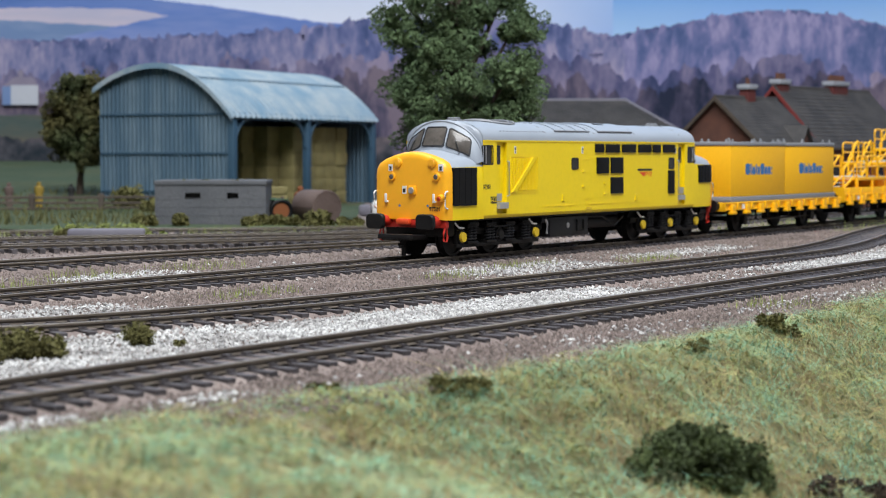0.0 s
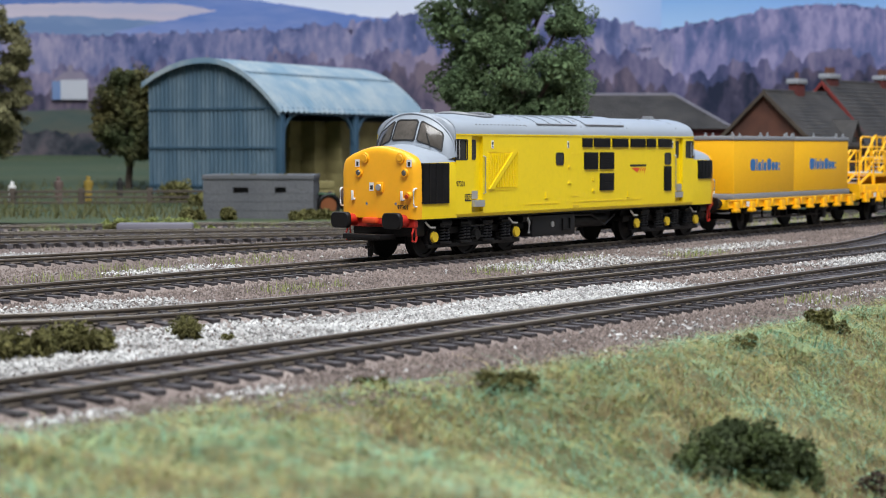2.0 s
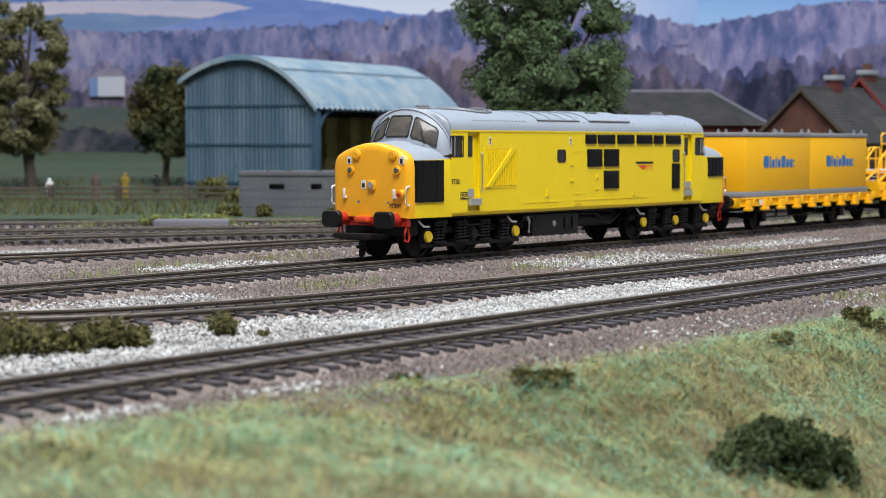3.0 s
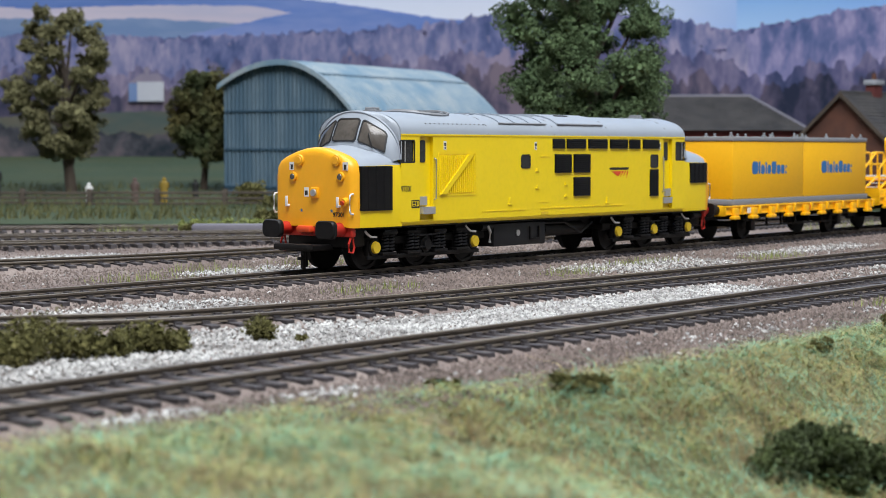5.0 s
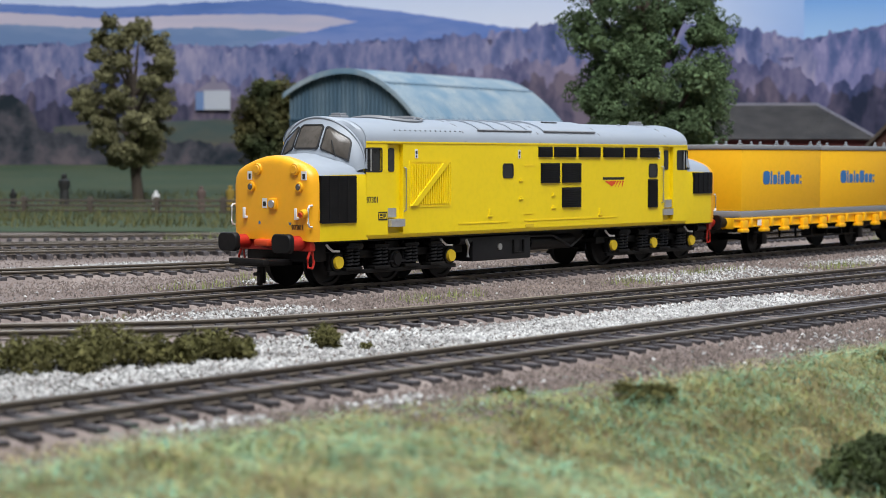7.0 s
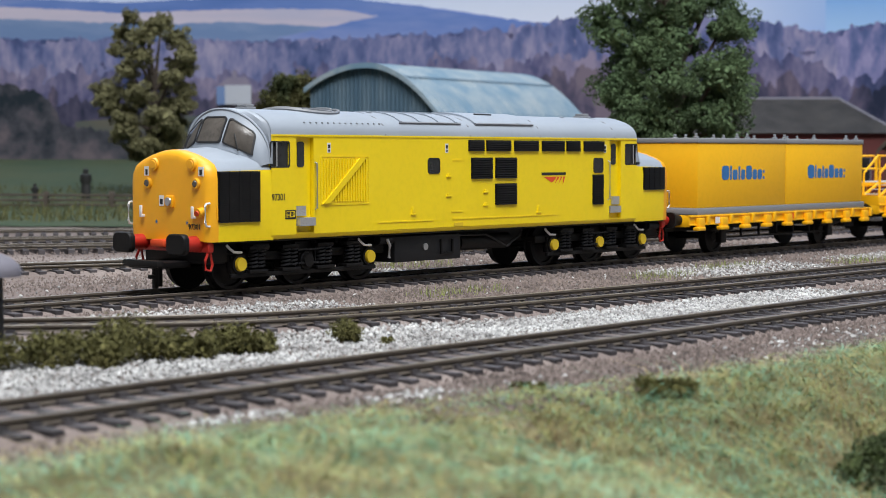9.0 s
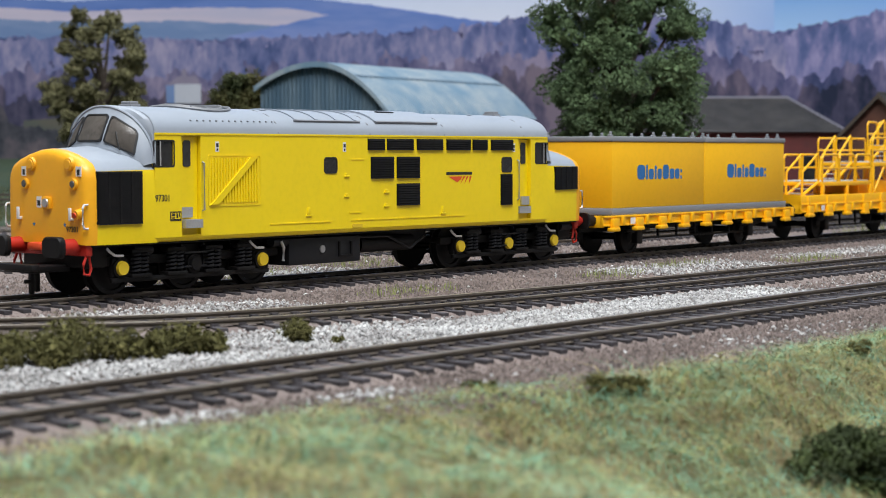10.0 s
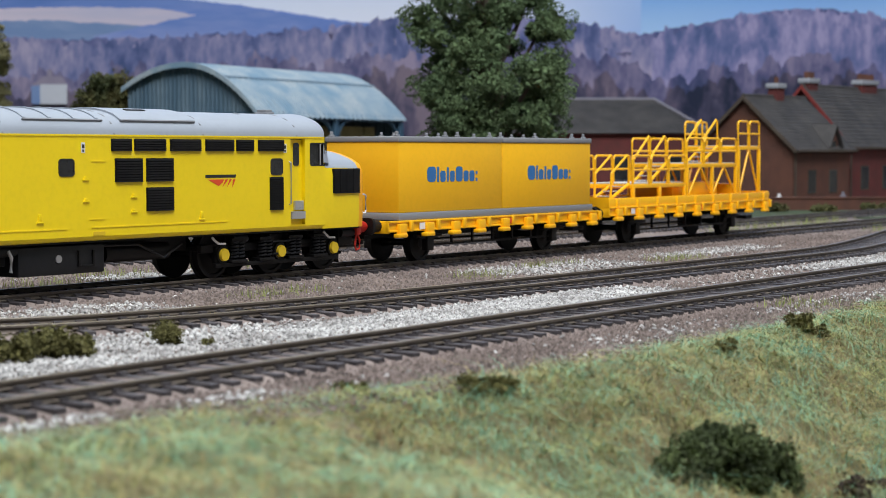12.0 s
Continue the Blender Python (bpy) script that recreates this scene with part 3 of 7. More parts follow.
    c = part("printed_cottage", boxes((-31.2, -29.0, y - 0.06, y, 7.0, 8.6)), "cottage_white", bd, "white rendered cottage in the print", smooth=False)
    part("cottage_end", boxes((-31.9, -31.2, y - 0.05, y, 7.0, 8.5)), "cottage_blue", c, "blue shaded cottage end", smooth=False)
    bm = loft(bmesh.new(), [[(-31.9, y - 0.03, 8.5), (-29.0, y - 0.03, 8.6)], [(-30.9, y - 0.03, 9.25), (-29.4, y - 0.03, 9.25)]])
    part("cottage_roof", bm, "cottage_roof", c, "grey cottage roof", smooth=False)
    part("cottage_chimney", boxes((-30.6, -30.2, y - 0.06, y, 9.1, 9.8)), "cottage_roof", c, smooth=False)
    return bd


ground()
tracks()
room()
backdrop()

# ---- the train ----
SIDE = 1.35


def panel(bm, x0, x1, z0, z1, holes, y, thick=0.05):
    """An upright sheet across y with square openings that go through it."""
    xs = sorted({x0, x1, *[h[0] for h in holes], *[h[1] for h in holes]})
    zs = sorted({z0, z1, *[h[2] for h in holes], *[h[3] for h in holes]})
    s = 1 if y > 0 else -1
    for a, b in zip(xs, xs[1:]):
        for c, d in zip(zs, zs[1:]):
            mx, mz = (a + b) / 2, (c + d) / 2
            if not any(h[0] < mx < h[1] and h[2] < mz < h[3] for h in holes):
                bm.faces.new([bm.verts.new(p) for p in ((a, y, c), (b, y, c), (b, y, d), (a, y, d))])
    for a, b, c, d in holes:
        r0 = [bm.verts.new(p) for p in ((a, y, c), (b, y, c), (b, y, d), (a, y, d))]
        r1 = [bm.verts.new((v.co.x, y - s * thick, v.co.z)) for v in r0]
        for k in range(4):
            bm.faces.new((r0[k], r0[(k + 1) % 4], r1[(k + 1) % 4], r1[k]))
    bmesh.ops.remove_doubles(bm, verts=bm.verts, dist=1e-4)
    return bm


def rounded(x0, x1, z0, z1, r, seg=4):
    pts = []
    for cx, cz, a0 in ((x1 - r, z1 - r, 0), (x0 + r, z1 - r, 90), (x0 + r, z0 + r, 180), (x1 - r, z0 + r, 270)):
        for k in range(seg + 1):
            a = radians(a0 + 90 * k / seg)
            pts.append((cx + r * math.cos(a), cz + r * math.sin(a)))
    return pts


def plate(x0, x1, z0, z1, y, thick=0.03, r=0.04):
    """A rounded plate on a side wall; y is its outer face."""
    s = 1 if y > 0 else -1
    p = rounded(x0, x1, z0, z1, r)
    return loft(bmesh.new(), [[(a, y - s * thick, c) for a, c in p], [(a, y, c) for a, c in p]], closed=True, cap0=True, cap1=True)


def ring(x0, x1, z0, z1, y, w=0.04, thick=0.03, r=0.06):
    s = 1 if y > 0 else -1
    o, i = rounded(x0 - w, x1 + w, z0 - w, z1 + w, r + w), rounded(x0, x1, z0, z1, r)
    return loft(bmesh.new(), [[(a, y - s * thick, c) for a, c in o], [(a, y, c) for a, c in o], [(a, y, c) for a, c in i], [(a, y - s * thick, c) for a, c in i]], closed=True)


def louvres(x0, x1, z0, z1, y, upright=False, gap=0.07, bars=0):
    """Slanting slats in front of a dark back."""
    s = 1 if y > 0 else -1
    bm = bmesh.new()
    box(bm, x0, x1, min(y, y - s * 0.05), max(y, y - s * 0.05), z0, z1)
    n = int((z1 - z0) / gap)
    for k in range(n):
        z = z0 + (k + 0.5) * (z1 - z0) / n
        v = [(x0 + 0.02, y + s * 0.005, z + 0.02), (x1 - 0.02, y + s * 0.005, z + 0.02), (x1 - 0.02, y + s * 0.03, z - 0.02), (x0 + 0.02, y + s * 0.03, z - 0.02)]
        w = [(a, b, c - 0.012) for a, b, c in v]
        loft(bm, [[*v], [*w]], closed=True, cap0=True, cap1=True)
    for k in range(bars):
        x = x0 + (k + 1) * (x1 - x0) / (bars + 1)
        box(bm, x - 0.02, x + 0.02, y - 0.035, y + 0.035, z0, z1)
    return bm


def roof_arc(n=16, w=SIDE, z0=3.36, z1=3.95):
    """Half-way round from one cantrail over the crown to the other."""
    out = []
    for k in range(n + 1):
        a = math.pi * k / n
        out.append((-w * math.copysign(abs(math.cos(a)) ** 0.9, math.cos(a)), z0 + (z1 - z0) * math.sin(a) ** 0.85))
    return out


def nose_section(w, inset=0.0, rise=0.0):
    base = [(w, 1.08), (w + 0.02, 1.4), (w + 0.02, 2.4), (w - 0.01, 2.58), (w - 0.10, 2.72), (w - 0.30, 2.83), (0.62, 2.945), (0.30, 3.02), (0.0, 3.045)]
    base = [(y, z + rise * max(0.0, z - 2.4) / 0.6) for y, z in base]
    pts = [(-y, z) for y, z in base] + [(y, z) for y, z in base[::-1][1:]]
    if inset:
        pts = [(y * (1 - inset / 1.3), 1.08 + (z - 1.08) * (1 - inset / 1.95) + (0.12 * inset if z < 1.1 else 0)) for y, z in pts]
    return pts


def text_mesh(body, size):
    c = bpy.data.curves.new("lettering", "FONT")
    c.offset = size * K * 0.018
    c.body, c.size, c.extrude, c.align_x, c.align_y = body, size * K, 0.0015 * K, "CENTER", "CENTER"
    ob = new("lettering", c)
    me = bpy.data.meshes.new_from_object(ob.evaluated_get(bpy.context.evaluated_depsgraph_get()))
    bpy.data.objects.remove(ob)
    bpy.data.curves.remove(c)
    return me


def lettering(body, size, m, parent, material="ink", squeeze=1.0):
    me = text_mesh(body, size)
    me.transform(Matrix.Diagonal((squeeze, 1, 1, 1)))
    me.materials.append(M[material])
    ob = new("running_number", me)
    ob.parent = parent
    ob.matrix_local = m
    return ob


def wheelset(parent, x, r=0.57, half=0.63):
    """Two wheels and their axle, turned in one piece, with dished webs."""
    one = [(0.115, r - 0.01), (0.12, r - 0.09), (0.07, r - 0.11), (0.05, r * 0.55), (0.09, 0.17), (0.12, 0.14), (0.12, 0.0)]
    prof = [(half + y, q) for y, q in one][::-1] + [(half - 0.04, r), (half - 0.05, r + 0.04), (half - 0.09, r + 0.045), (half - 0.10, 0.12), (0.0, 0.09)]
    prof = prof + [(-y, q) for y, q in prof[::-1][1:]]
    secs = [[(q * math.cos(math.tau * k / 32), y, q * math.sin(math.tau * k / 32)) for y, q in prof] for k in range(33)]
    bm = loft(bmesh.new(), secs)
    bmesh.ops.remove_doubles(bm, verts=bm.verts, dist=1e-5)
    ob = part("wheelset", bm, "black", parent, "black disc wheelset")
    ob.location = (x * K, 0, r * K)
    return ob


def spring(bm, x, y, z0, z1, r=0.09, turns=5):
    pts = []
    for k in range(turns * 10 + 1):
        a = math.tau * k / 10
        pts.append((x + r * math.cos(a), y + r * math.sin(a), z0 + (z1 - z0) * k / (turns * 10)))
    return ribbon(bm, pts, 0.028, 5)


WHEELS = []


def bogie(loco, cx, flip):
    b = part("bogie", boxes((cx - 2.7, cx + 2.7, -0.95, -0.82, 0.62, 0.82), (cx - 2.7, cx + 2.7, 0.82, 0.95, 0.62, 0.82), (cx - 2.65, cx + 2.65, -0.9, 0.9, 0.66, 0.8),
                            (cx - 0.5, cx + 0.5, -0.9, 0.9, 0.6, 1.0), bev=0.03), "black", loco, "black three-axle bogie frame")
    for k, ax in enumerate((cx - 2.057, cx, cx + 2.057)):
        w = wheelset(b, ax)
        WHEELS.append((w, ax, 0.57))
        for s in (-1, 1):
            y = s * 1.02
            bm = boxes((ax - 0.22, ax + 0.22, min(y, y - s * 0.15), max(y, y - s * 0.15), 0.36, 0.78), bev=0.04)
            tube(bm, (ax, y - s * 0.02, 0.57), (ax, y + s * 0.05, 0.57), 0.21, seg=20)
            part("axlebox", bm, "black", b)
            yellow = (k != 1) if flip else True
            part("axlebox_cover", tube(bmesh.new(), (ax, y + s * 0.05, 0.57), (ax, y + s * 0.12, 0.57), 0.155, 0.14, seg=24), "axle_yellow" if yellow else "black", b, "yellow round axlebox cover" if yellow else "")
    for s in (-1, 1):
        y = s * 1.0
        for ax in (cx - 1.55, cx - 0.55, cx + 0.55, cx + 1.5):
            for dx in (-0.11, 0.11):
                part("coil_spring", spring(bmesh.new(), ax + dx, y + s * 0.05, 0.45, 0.86), "underframe", b)
            part("spring_plank", boxes((ax - 0.28, ax + 0.28, y - 0.14, y + 0.14, 0.36, 0.44), (ax - 0.26, ax + 0.26, y - 0.12, y + 0.12, 0.86, 0.95), bev=0.015), "black", b)
        part("equalising_beam", boxes((cx - 2.3, cx + 2.3, y - 0.06, y + 0.04, 0.27, 0.37), bev=0.02), "black", b)
        part("footstep", boxes((cx - 0.32, cx + 0.32, y + s * 0.1 - 0.02, y + s * 0.1 + 0.02, 0.5, 0.54), (cx - 0.34, cx + 0.34, y + s * 0.1 - 0.02, y + s * 0.1 + 0.02, 0.8, 0.84), (cx - 0.34, cx - 0.3, y - 0.02, y + 0.1, 0.48, 1.0), (cx + 0.3, cx + 0.34, y - 0.02, y + 0.1, 0.48, 1.0)), "underframe", b)
        for ax in (cx - 2.057, cx + 2.057):
            d = -0.42 if ax < cx else -0.42
            part("sanding_pipe", ribbon(bmesh.new(), [(ax + d, y + s * 0.1, 1.0), (ax + d + 0.05, y + s * 0.12, 0.93), (ax + d + 0.2, y + s * 0.12, 0.84), (ax + d + 0.42, y + s * 0.12, 0.83)], 0.03), "white" if ax < cx or not flip else "white", b, "white curved pipe")
            part("brake_cylinder", tube(bmesh.new(), (ax + 0.35, y, 0.93), (ax + 0.85, y, 0.93), 0.11, seg=14), "underframe", b)
        part("brake_block", boxes((cx - 1.45, cx - 1.35, y * 0.7 - 0.08, y * 0.7 + 0.08, 0.3, 0.8), (cx + 0.65, cx + 0.75, y * 0.7 - 0.08, y * 0.7 + 0.08, 0.3, 0.8), bev=0.02), "underframe", b)
    return b


def windscreen_point(u, v):
    """Upright, wrapped cab front: u across (-1..1), v from its foot on the nose to the roof rim."""
    e = abs(u)
    ay = 1.345 * e
    az = 2.74 + 1.2 * max(0.0, 1 - e * e) ** 0.46
    by, bz = e * 1.29, 3.06 - 0.38 * e ** 2.6
    ax, bx = -7.26 + 0.24 * (ay / SIDE) ** 2, -7.68 + 0.42 * e ** 2.4
    bow = 0.06 * math.sin(math.pi * v)
    y = by + (ay - by) * v
    return Vector((bx + (ax - bx) * v - bow, math.copysign(y, u), bz + (az - bz) * v))


def cab_patch(u0, u1, v0, v1, off, r=0.25, hole=None, steps=7):
    """A rounded pane (or a rim round it) that follows the cab front."""
    def at(p, q, o):
        e = 0.01
        c = windscreen_point(p, q)
        nrm = (windscreen_point(p + e, q) - c).cross(windscreen_point(p, q + e) - c).normalized()
        if nrm.x > 0:
            nrm = -nrm
        return c + nrm * o
    pts = rounded(-1, 1, -1, 1, r, steps)
    mu, mv, hu, hv = (u0 + u1) / 2, (v0 + v1) / 2, (u1 - u0) / 2, (v1 - v0) / 2
    bm = bmesh.new()
    if hole:
        sq = lambda p, q: p * (1.05 - 0.12 * q) if abs(mu) < 0.1 else p * (1.03 - 0.10 * q)
        secs = [[at(sq(mu + a * (hu + k), mv + b * (hv + k * 1.4)), mv + b * (hv + k * 1.4), o) for a, b in pts] for k, o in ((hole, 0.0), (hole, off), (0, off), (0, 0.0))]
        loft(bm, secs, closed=True)
    else:
        sq = lambda p, q: p * (1.05 - 0.12 * q) if abs(mu) < 0.1 else p * (1.03 - 0.10 * q)
        secs = [[at(sq(mu + a * hu * f, mv + b * hv * f), mv + b * hv * f, off) for a, b in pts] for f in (1, 0.75, 0.5, 0.25, 0.02)]
        loft(bm, secs, closed=True, cap1=True)
    return bm


def flipped(bm, end):
    """Parts of the far end are the near end's, turned about the middle."""
    if end > 0:
        bmesh.ops.rotate(bm, cent=(0, 0, 0), matrix=Matrix.Rotation(math.pi, 3, "Z"), verts=bm.verts)
    return bm


def tapered(bm, s):
    """Follow the nose side, which narrows towards its end."""
    for v in bm.verts:
        v.co.y -= s * 0.056 * max(0.0, -7.4 - v.co.x)
    return bm


def loco_end(loco, end):
    F = lambda bm: flipped(bm, end)
    # nose: yellow sides, grey top, warm yellow face
    secs = [(x, nose_section(w, 0.0, 0.075 * (x + 8.5) / 1.2)) for x, w in ((-6.95, 1.33), (-7.4, 1.32), (-7.9, 1.30), (-8.35, 1.27), (-8.5, 1.255))]
    side_n = 4
    for sl in (slice(0, side_n), slice(-side_n, None)):
        part("nose_side", F(loft(bmesh.new(), [[(x, y, z) for y, z in s[sl]] for x, s in secs])), "yellow", loco)
    part("nose_top", F(loft(bmesh.new(), [[(x, y, z) for y, z in s[side_n - 1:len(s) - side_n + 1]] for x, s in secs])), "roof", loco, "grey bonnet top")
    face = [(-8.5, 0.0, 1.255), (-8.62, 0.0, 1.245), (-8.71, 0.025, 1.24), (-8.765, 0.07, 1.24), (-8.79, 0.13, 1.24), (-8.80, 0.22, 1.24)]
    nose = part("nose_end", F(loft(bmesh.new(), [[(x, y, z) for y, z in nose_section(w, i)] for x, i, w in face], cap1=True)), "nose", loco, "warm yellow rounded nose end")
    fx = -8.80
    for y in (-0.78, 0.42):
        part("marker_disc", F(tube(bmesh.new(), (fx + 0.02, y, 2.72), (fx - 0.05, y, 2.72), 0.15, 0.13, seg=24)), "nose", nose)
        part("marker_ring", F(tube(bmesh.new(), (fx - 0.05, y, 2.72), (fx - 0.065, y, 2.72), 0.10, 0.085, seg=24)), "nose", nose)
    for y in (-0.92, 0.62):
        part("marker_light", F(tube(bmesh.new(), (fx + 0.02, y, 2.32), (fx - 0.06, y, 2.32), 0.125, 0.11, seg=20)), "nose", nose)
        part("lamp_lens", F(tube(bmesh.new(), (fx - 0.06, y, 2.32), (fx - 0.075, y, 2.32), 0.075, 0.06, seg=16)), "lens", nose)
        part("warning_label", F(boxes((fx - 0.008, fx + 0.01, y - 0.22 if y < 0 else y - 0.02, y - 0.06 if y < 0 else y + 0.13, 2.48, 2.68))), "white", nose, "white warning label")
        part("label_print", F(boxes((fx - 0.012, fx - 0.002, y - 0.18 if y < 0 else y + 0.02, y - 0.10 if y < 0 else y + 0.09, 2.50, 2.62))), "ink", nose)
    part("headlight_box", F(boxes((fx - 0.07, fx + 0.05, -0.21, 0.03, 1.80, 2.06), bev=0.03)), "nose", nose)
    part("headlight", F(tube(bmesh.new(), (fx - 0.07, -0.09, 1.93), (fx - 0.10, -0.09, 1.93), 0.095, 0.085, seg=20)), "steel", nose, "round chrome headlight")
    part("warning_label", F(boxes((fx - 0.008, fx + 0.01, 0.12, 0.27, 1.83, 2.06))), "white", nose)
    part("label_print", F(boxes((fx - 0.012, fx - 0.002, 0.15, 0.24, 1.87, 1.98))), "ink", nose)
    for y in (-0.86, 0.80):
        part("lamp_iron", F(boxes((fx - 0.07, fx + 0.02, y - 0.05, y + 0.05, 1.58, 1.64), (fx - 0.09, fx - 0.05, y - 0.035, y + 0.035, 1.58, 1.84), bev=0.01)), "white", nose, "white lamp iron")
    for y in (-1.25, 1.22):
        x = fx + 0.07
        part("handrail", F(ribbon(bmesh.new(), [(x, y, 1.42), (x - 0.10, y, 1.43), (x - 0.13, y, 1.5), (x - 0.13, y, 1.85), (x - 0.10, y, 1.9), (x, y, 1.91)], 0.025)), "white", nose, "white grab rail")
    part("jumper_socket", F(tube(bmesh.new(), (fx + 0.02, -1.07, 1.72), (fx - 0.12, -1.07, 1.70), 0.11, 0.10, seg=16)), "nose", nose)
    part("jumper_plug", F(tube(bmesh.new(), (fx - 0.12, -1.07, 1.70), (fx - 0.15, -1.07, 1.69), 0.06, seg=12)), "redprint", nose)
    for y in (-0.62, 0.36):
        bm = bmesh.new()
        vs = [bm.verts.new((fx - 0.006, y + 0.055 * (1 if k % 2 == 0 else 0.42) * math.sin(k * math.pi / 5), 1.49 + 0.055 * (1 if k % 2 == 0 else 0.42) * math.cos(k * math.pi / 5))) for k in range(10)]
        bm.faces.new(vs)
        part("star_mark", F(bm), "blue", nose, "small blue star", smooth=False)
    part("socket_recess", F(boxes((-8.56, -8.30, -1.282, -1.268, 1.55, 1.82))), "nose", nose)
    # cab front with three panes
    us = [k / 40 for k in range(-40, 41)]
    part("cab_front", F(loft(bmesh.new(), [[windscreen_point(u, v) for u in us] for v in [k / 14 for k in range(15)]])), "roof", loco, "grey raked cab front")
    part("cab_rim", F(ribbon(bmesh.new(), [windscreen_point(u, 1.0) + Vector((-0.01, 0, 0)) for u in us], 0.028)), "roof", loco)
    for u0, u1 in ((-0.83, -0.36), (-0.26, 0.26), (0.36, 0.83)):
        w = part("windscreen", F(cab_patch(u0, u1, 0.19, 0.78, 0.02)), "glass", loco, "dark cab windscreen")
        part("window_rubber", F(cab_patch(u0, u1, 0.19, 0.78, 0.034, hole=0.028)), "rubber", w)
    for u in (-0.62, 0.62):
        a, b = windscreen_point(u * 1.08, 0.12), windscreen_point(u * 0.86, 0.52)
        part("wiper", F(ribbon(bmesh.new(), [a + Vector((-0.05, 0, 0)), (a + b) / 2 + Vector((-0.07, 0, 0.02)), b + Vector((-0.06, 0, 0))], 0.016)), "ink", loco)
    for s in (-1, 1):
        y = s * 1.336
        part("nose_grille", F(tapered(louvres(-8.52, -7.36, 1.50 if end < 0 else 1.96, 2.58, y + s * 0.02, gap=0.045, bars=3), s)), "black", loco, "black louvred nose grille")
    # buffer beam
    part("buffer_beam", F(boxes((-8.72, -8.55, -1.18, 1.18, 0.86, 1.2), (-8.8, -8.7, -0.35, 0.35, 0.92, 1.1), bev=0.03)), "red", loco, "red buffer beam")
    for y in (-0.864, 0.864):
        b = part("buffer", F(tube(tube(bmesh.new(), (-8.7, y, 1.05), (-9.15, y, 1.05), 0.17, 0.155, seg=18), (-9.1, y, 1.05), (-9.26, y, 1.05), 0.12, seg=14)), "red", loco, "red buffer housing")
        p = rounded(y - 0.31, y + 0.31, 0.83, 1.27, 0.14, 5)
        bm = loft(bmesh.new(), [[(-9.24, a, c) for a, c in p], [(-9.33, a, c) for a, c in p], [(-9.37, y + (a - y) * 0.9, 1.05 + (c - 1.05) * 0.9) for a, c in p]], closed=True, cap0=True, cap1=True)
        part("buffer_head", F(bm), "black", b, "black oval buffer head")
    part("coupling", F(boxes((-9.45, -8.5, -0.42, 0.55, 0.52, 0.66), (-9.55, -9.35, -0.5, 0.62, 0.56, 0.70), (-9.0, -8.9, 0.05, 0.15, 0.1, 0.6), bev=0.03)), "black", loco, "black tension lock coupling")
    part("coupling_hook", F(boxes((-9.28, -9.18, -0.12, -0.02, 0.08, 0.58), (-9.4, -9.2, -0.12, -0.02, 0.3, 0.38), bev=0.02)), "black", loco)
    for y in (-1.12, 1.1):
        part("brake_hose", F(ribbon(bmesh.new(), [(-8.65, y, 0.9), (-8.75, y, 0.7), (-8.74, y, 0.5), (-8.6, y, 0.47), (-8.55, y, 0.6), (-8.6, y, 0.86)], 0.03)), "red", loco, "red brake hose")
    part("draw_hook", F(boxes((-8.98, -8.78, -0.05, 0.4, 0.95, 1.12), bev=0.05)), "redprint", loco)
    part("guard_plate", F(boxes((-8.6, -8.0, -1.0, 1.0, 0.6, 1.05), bev=0.05)), "black", loco)
    # cab side details, both sides
    for s in (-1, 1):
        y = s * SIDE
        w = part("cab_side_window", F(plate(-7.02, -6.48, 2.68, 3.2, y - s * 0.035, 0.02)), "dark_glass", loco, "dark cab side window")
        part("window_rubber", F(ring(-7.02, -6.48, 2.68, 3.2, y + s * 0.004, w=0.03, r=0.03)), "rubber", w)
        part("window_bar", F(boxes((-6.87, -6.84, y - 0.006, y + 0.006, 2.68, 3.2))), "step", w)
        d = part("cab_door", F(boxes((-6.25, -5.72, min(y - s * 0.10, y - s * 0.14), max(y - s * 0.10, y - s * 0.14), 1.2, 3.3))), "yellow", loco)
        part("door_window", F(plate(-6.14, -5.92, 2.66, 3.22, y - s * 0.088, 0.02, r=0.06)), "dark_glass", d)
        part("door_handrail", F(ribbon(bmesh.new(), [(-5.66, y, 1.72), (-5.66, y + s * 0.06, 1.74), (-5.66, y + s * 0.06, 2.74), (-5.66, y, 2.76)], 0.022)), "steel", loco, "steel door handrail")
        part("door_step", F(boxes((-6.24, -5.74, y - 0.1, y + s * 0.03 if s > 0 else y + 0.1, 1.36, 1.54), (-6.24, -5.92, min(y - s * 0.09, y - s * 0.03), max(y - s * 0.09, y - s * 0.03), 1.58, 1.8))), "step", loco, "silver chequered door step")


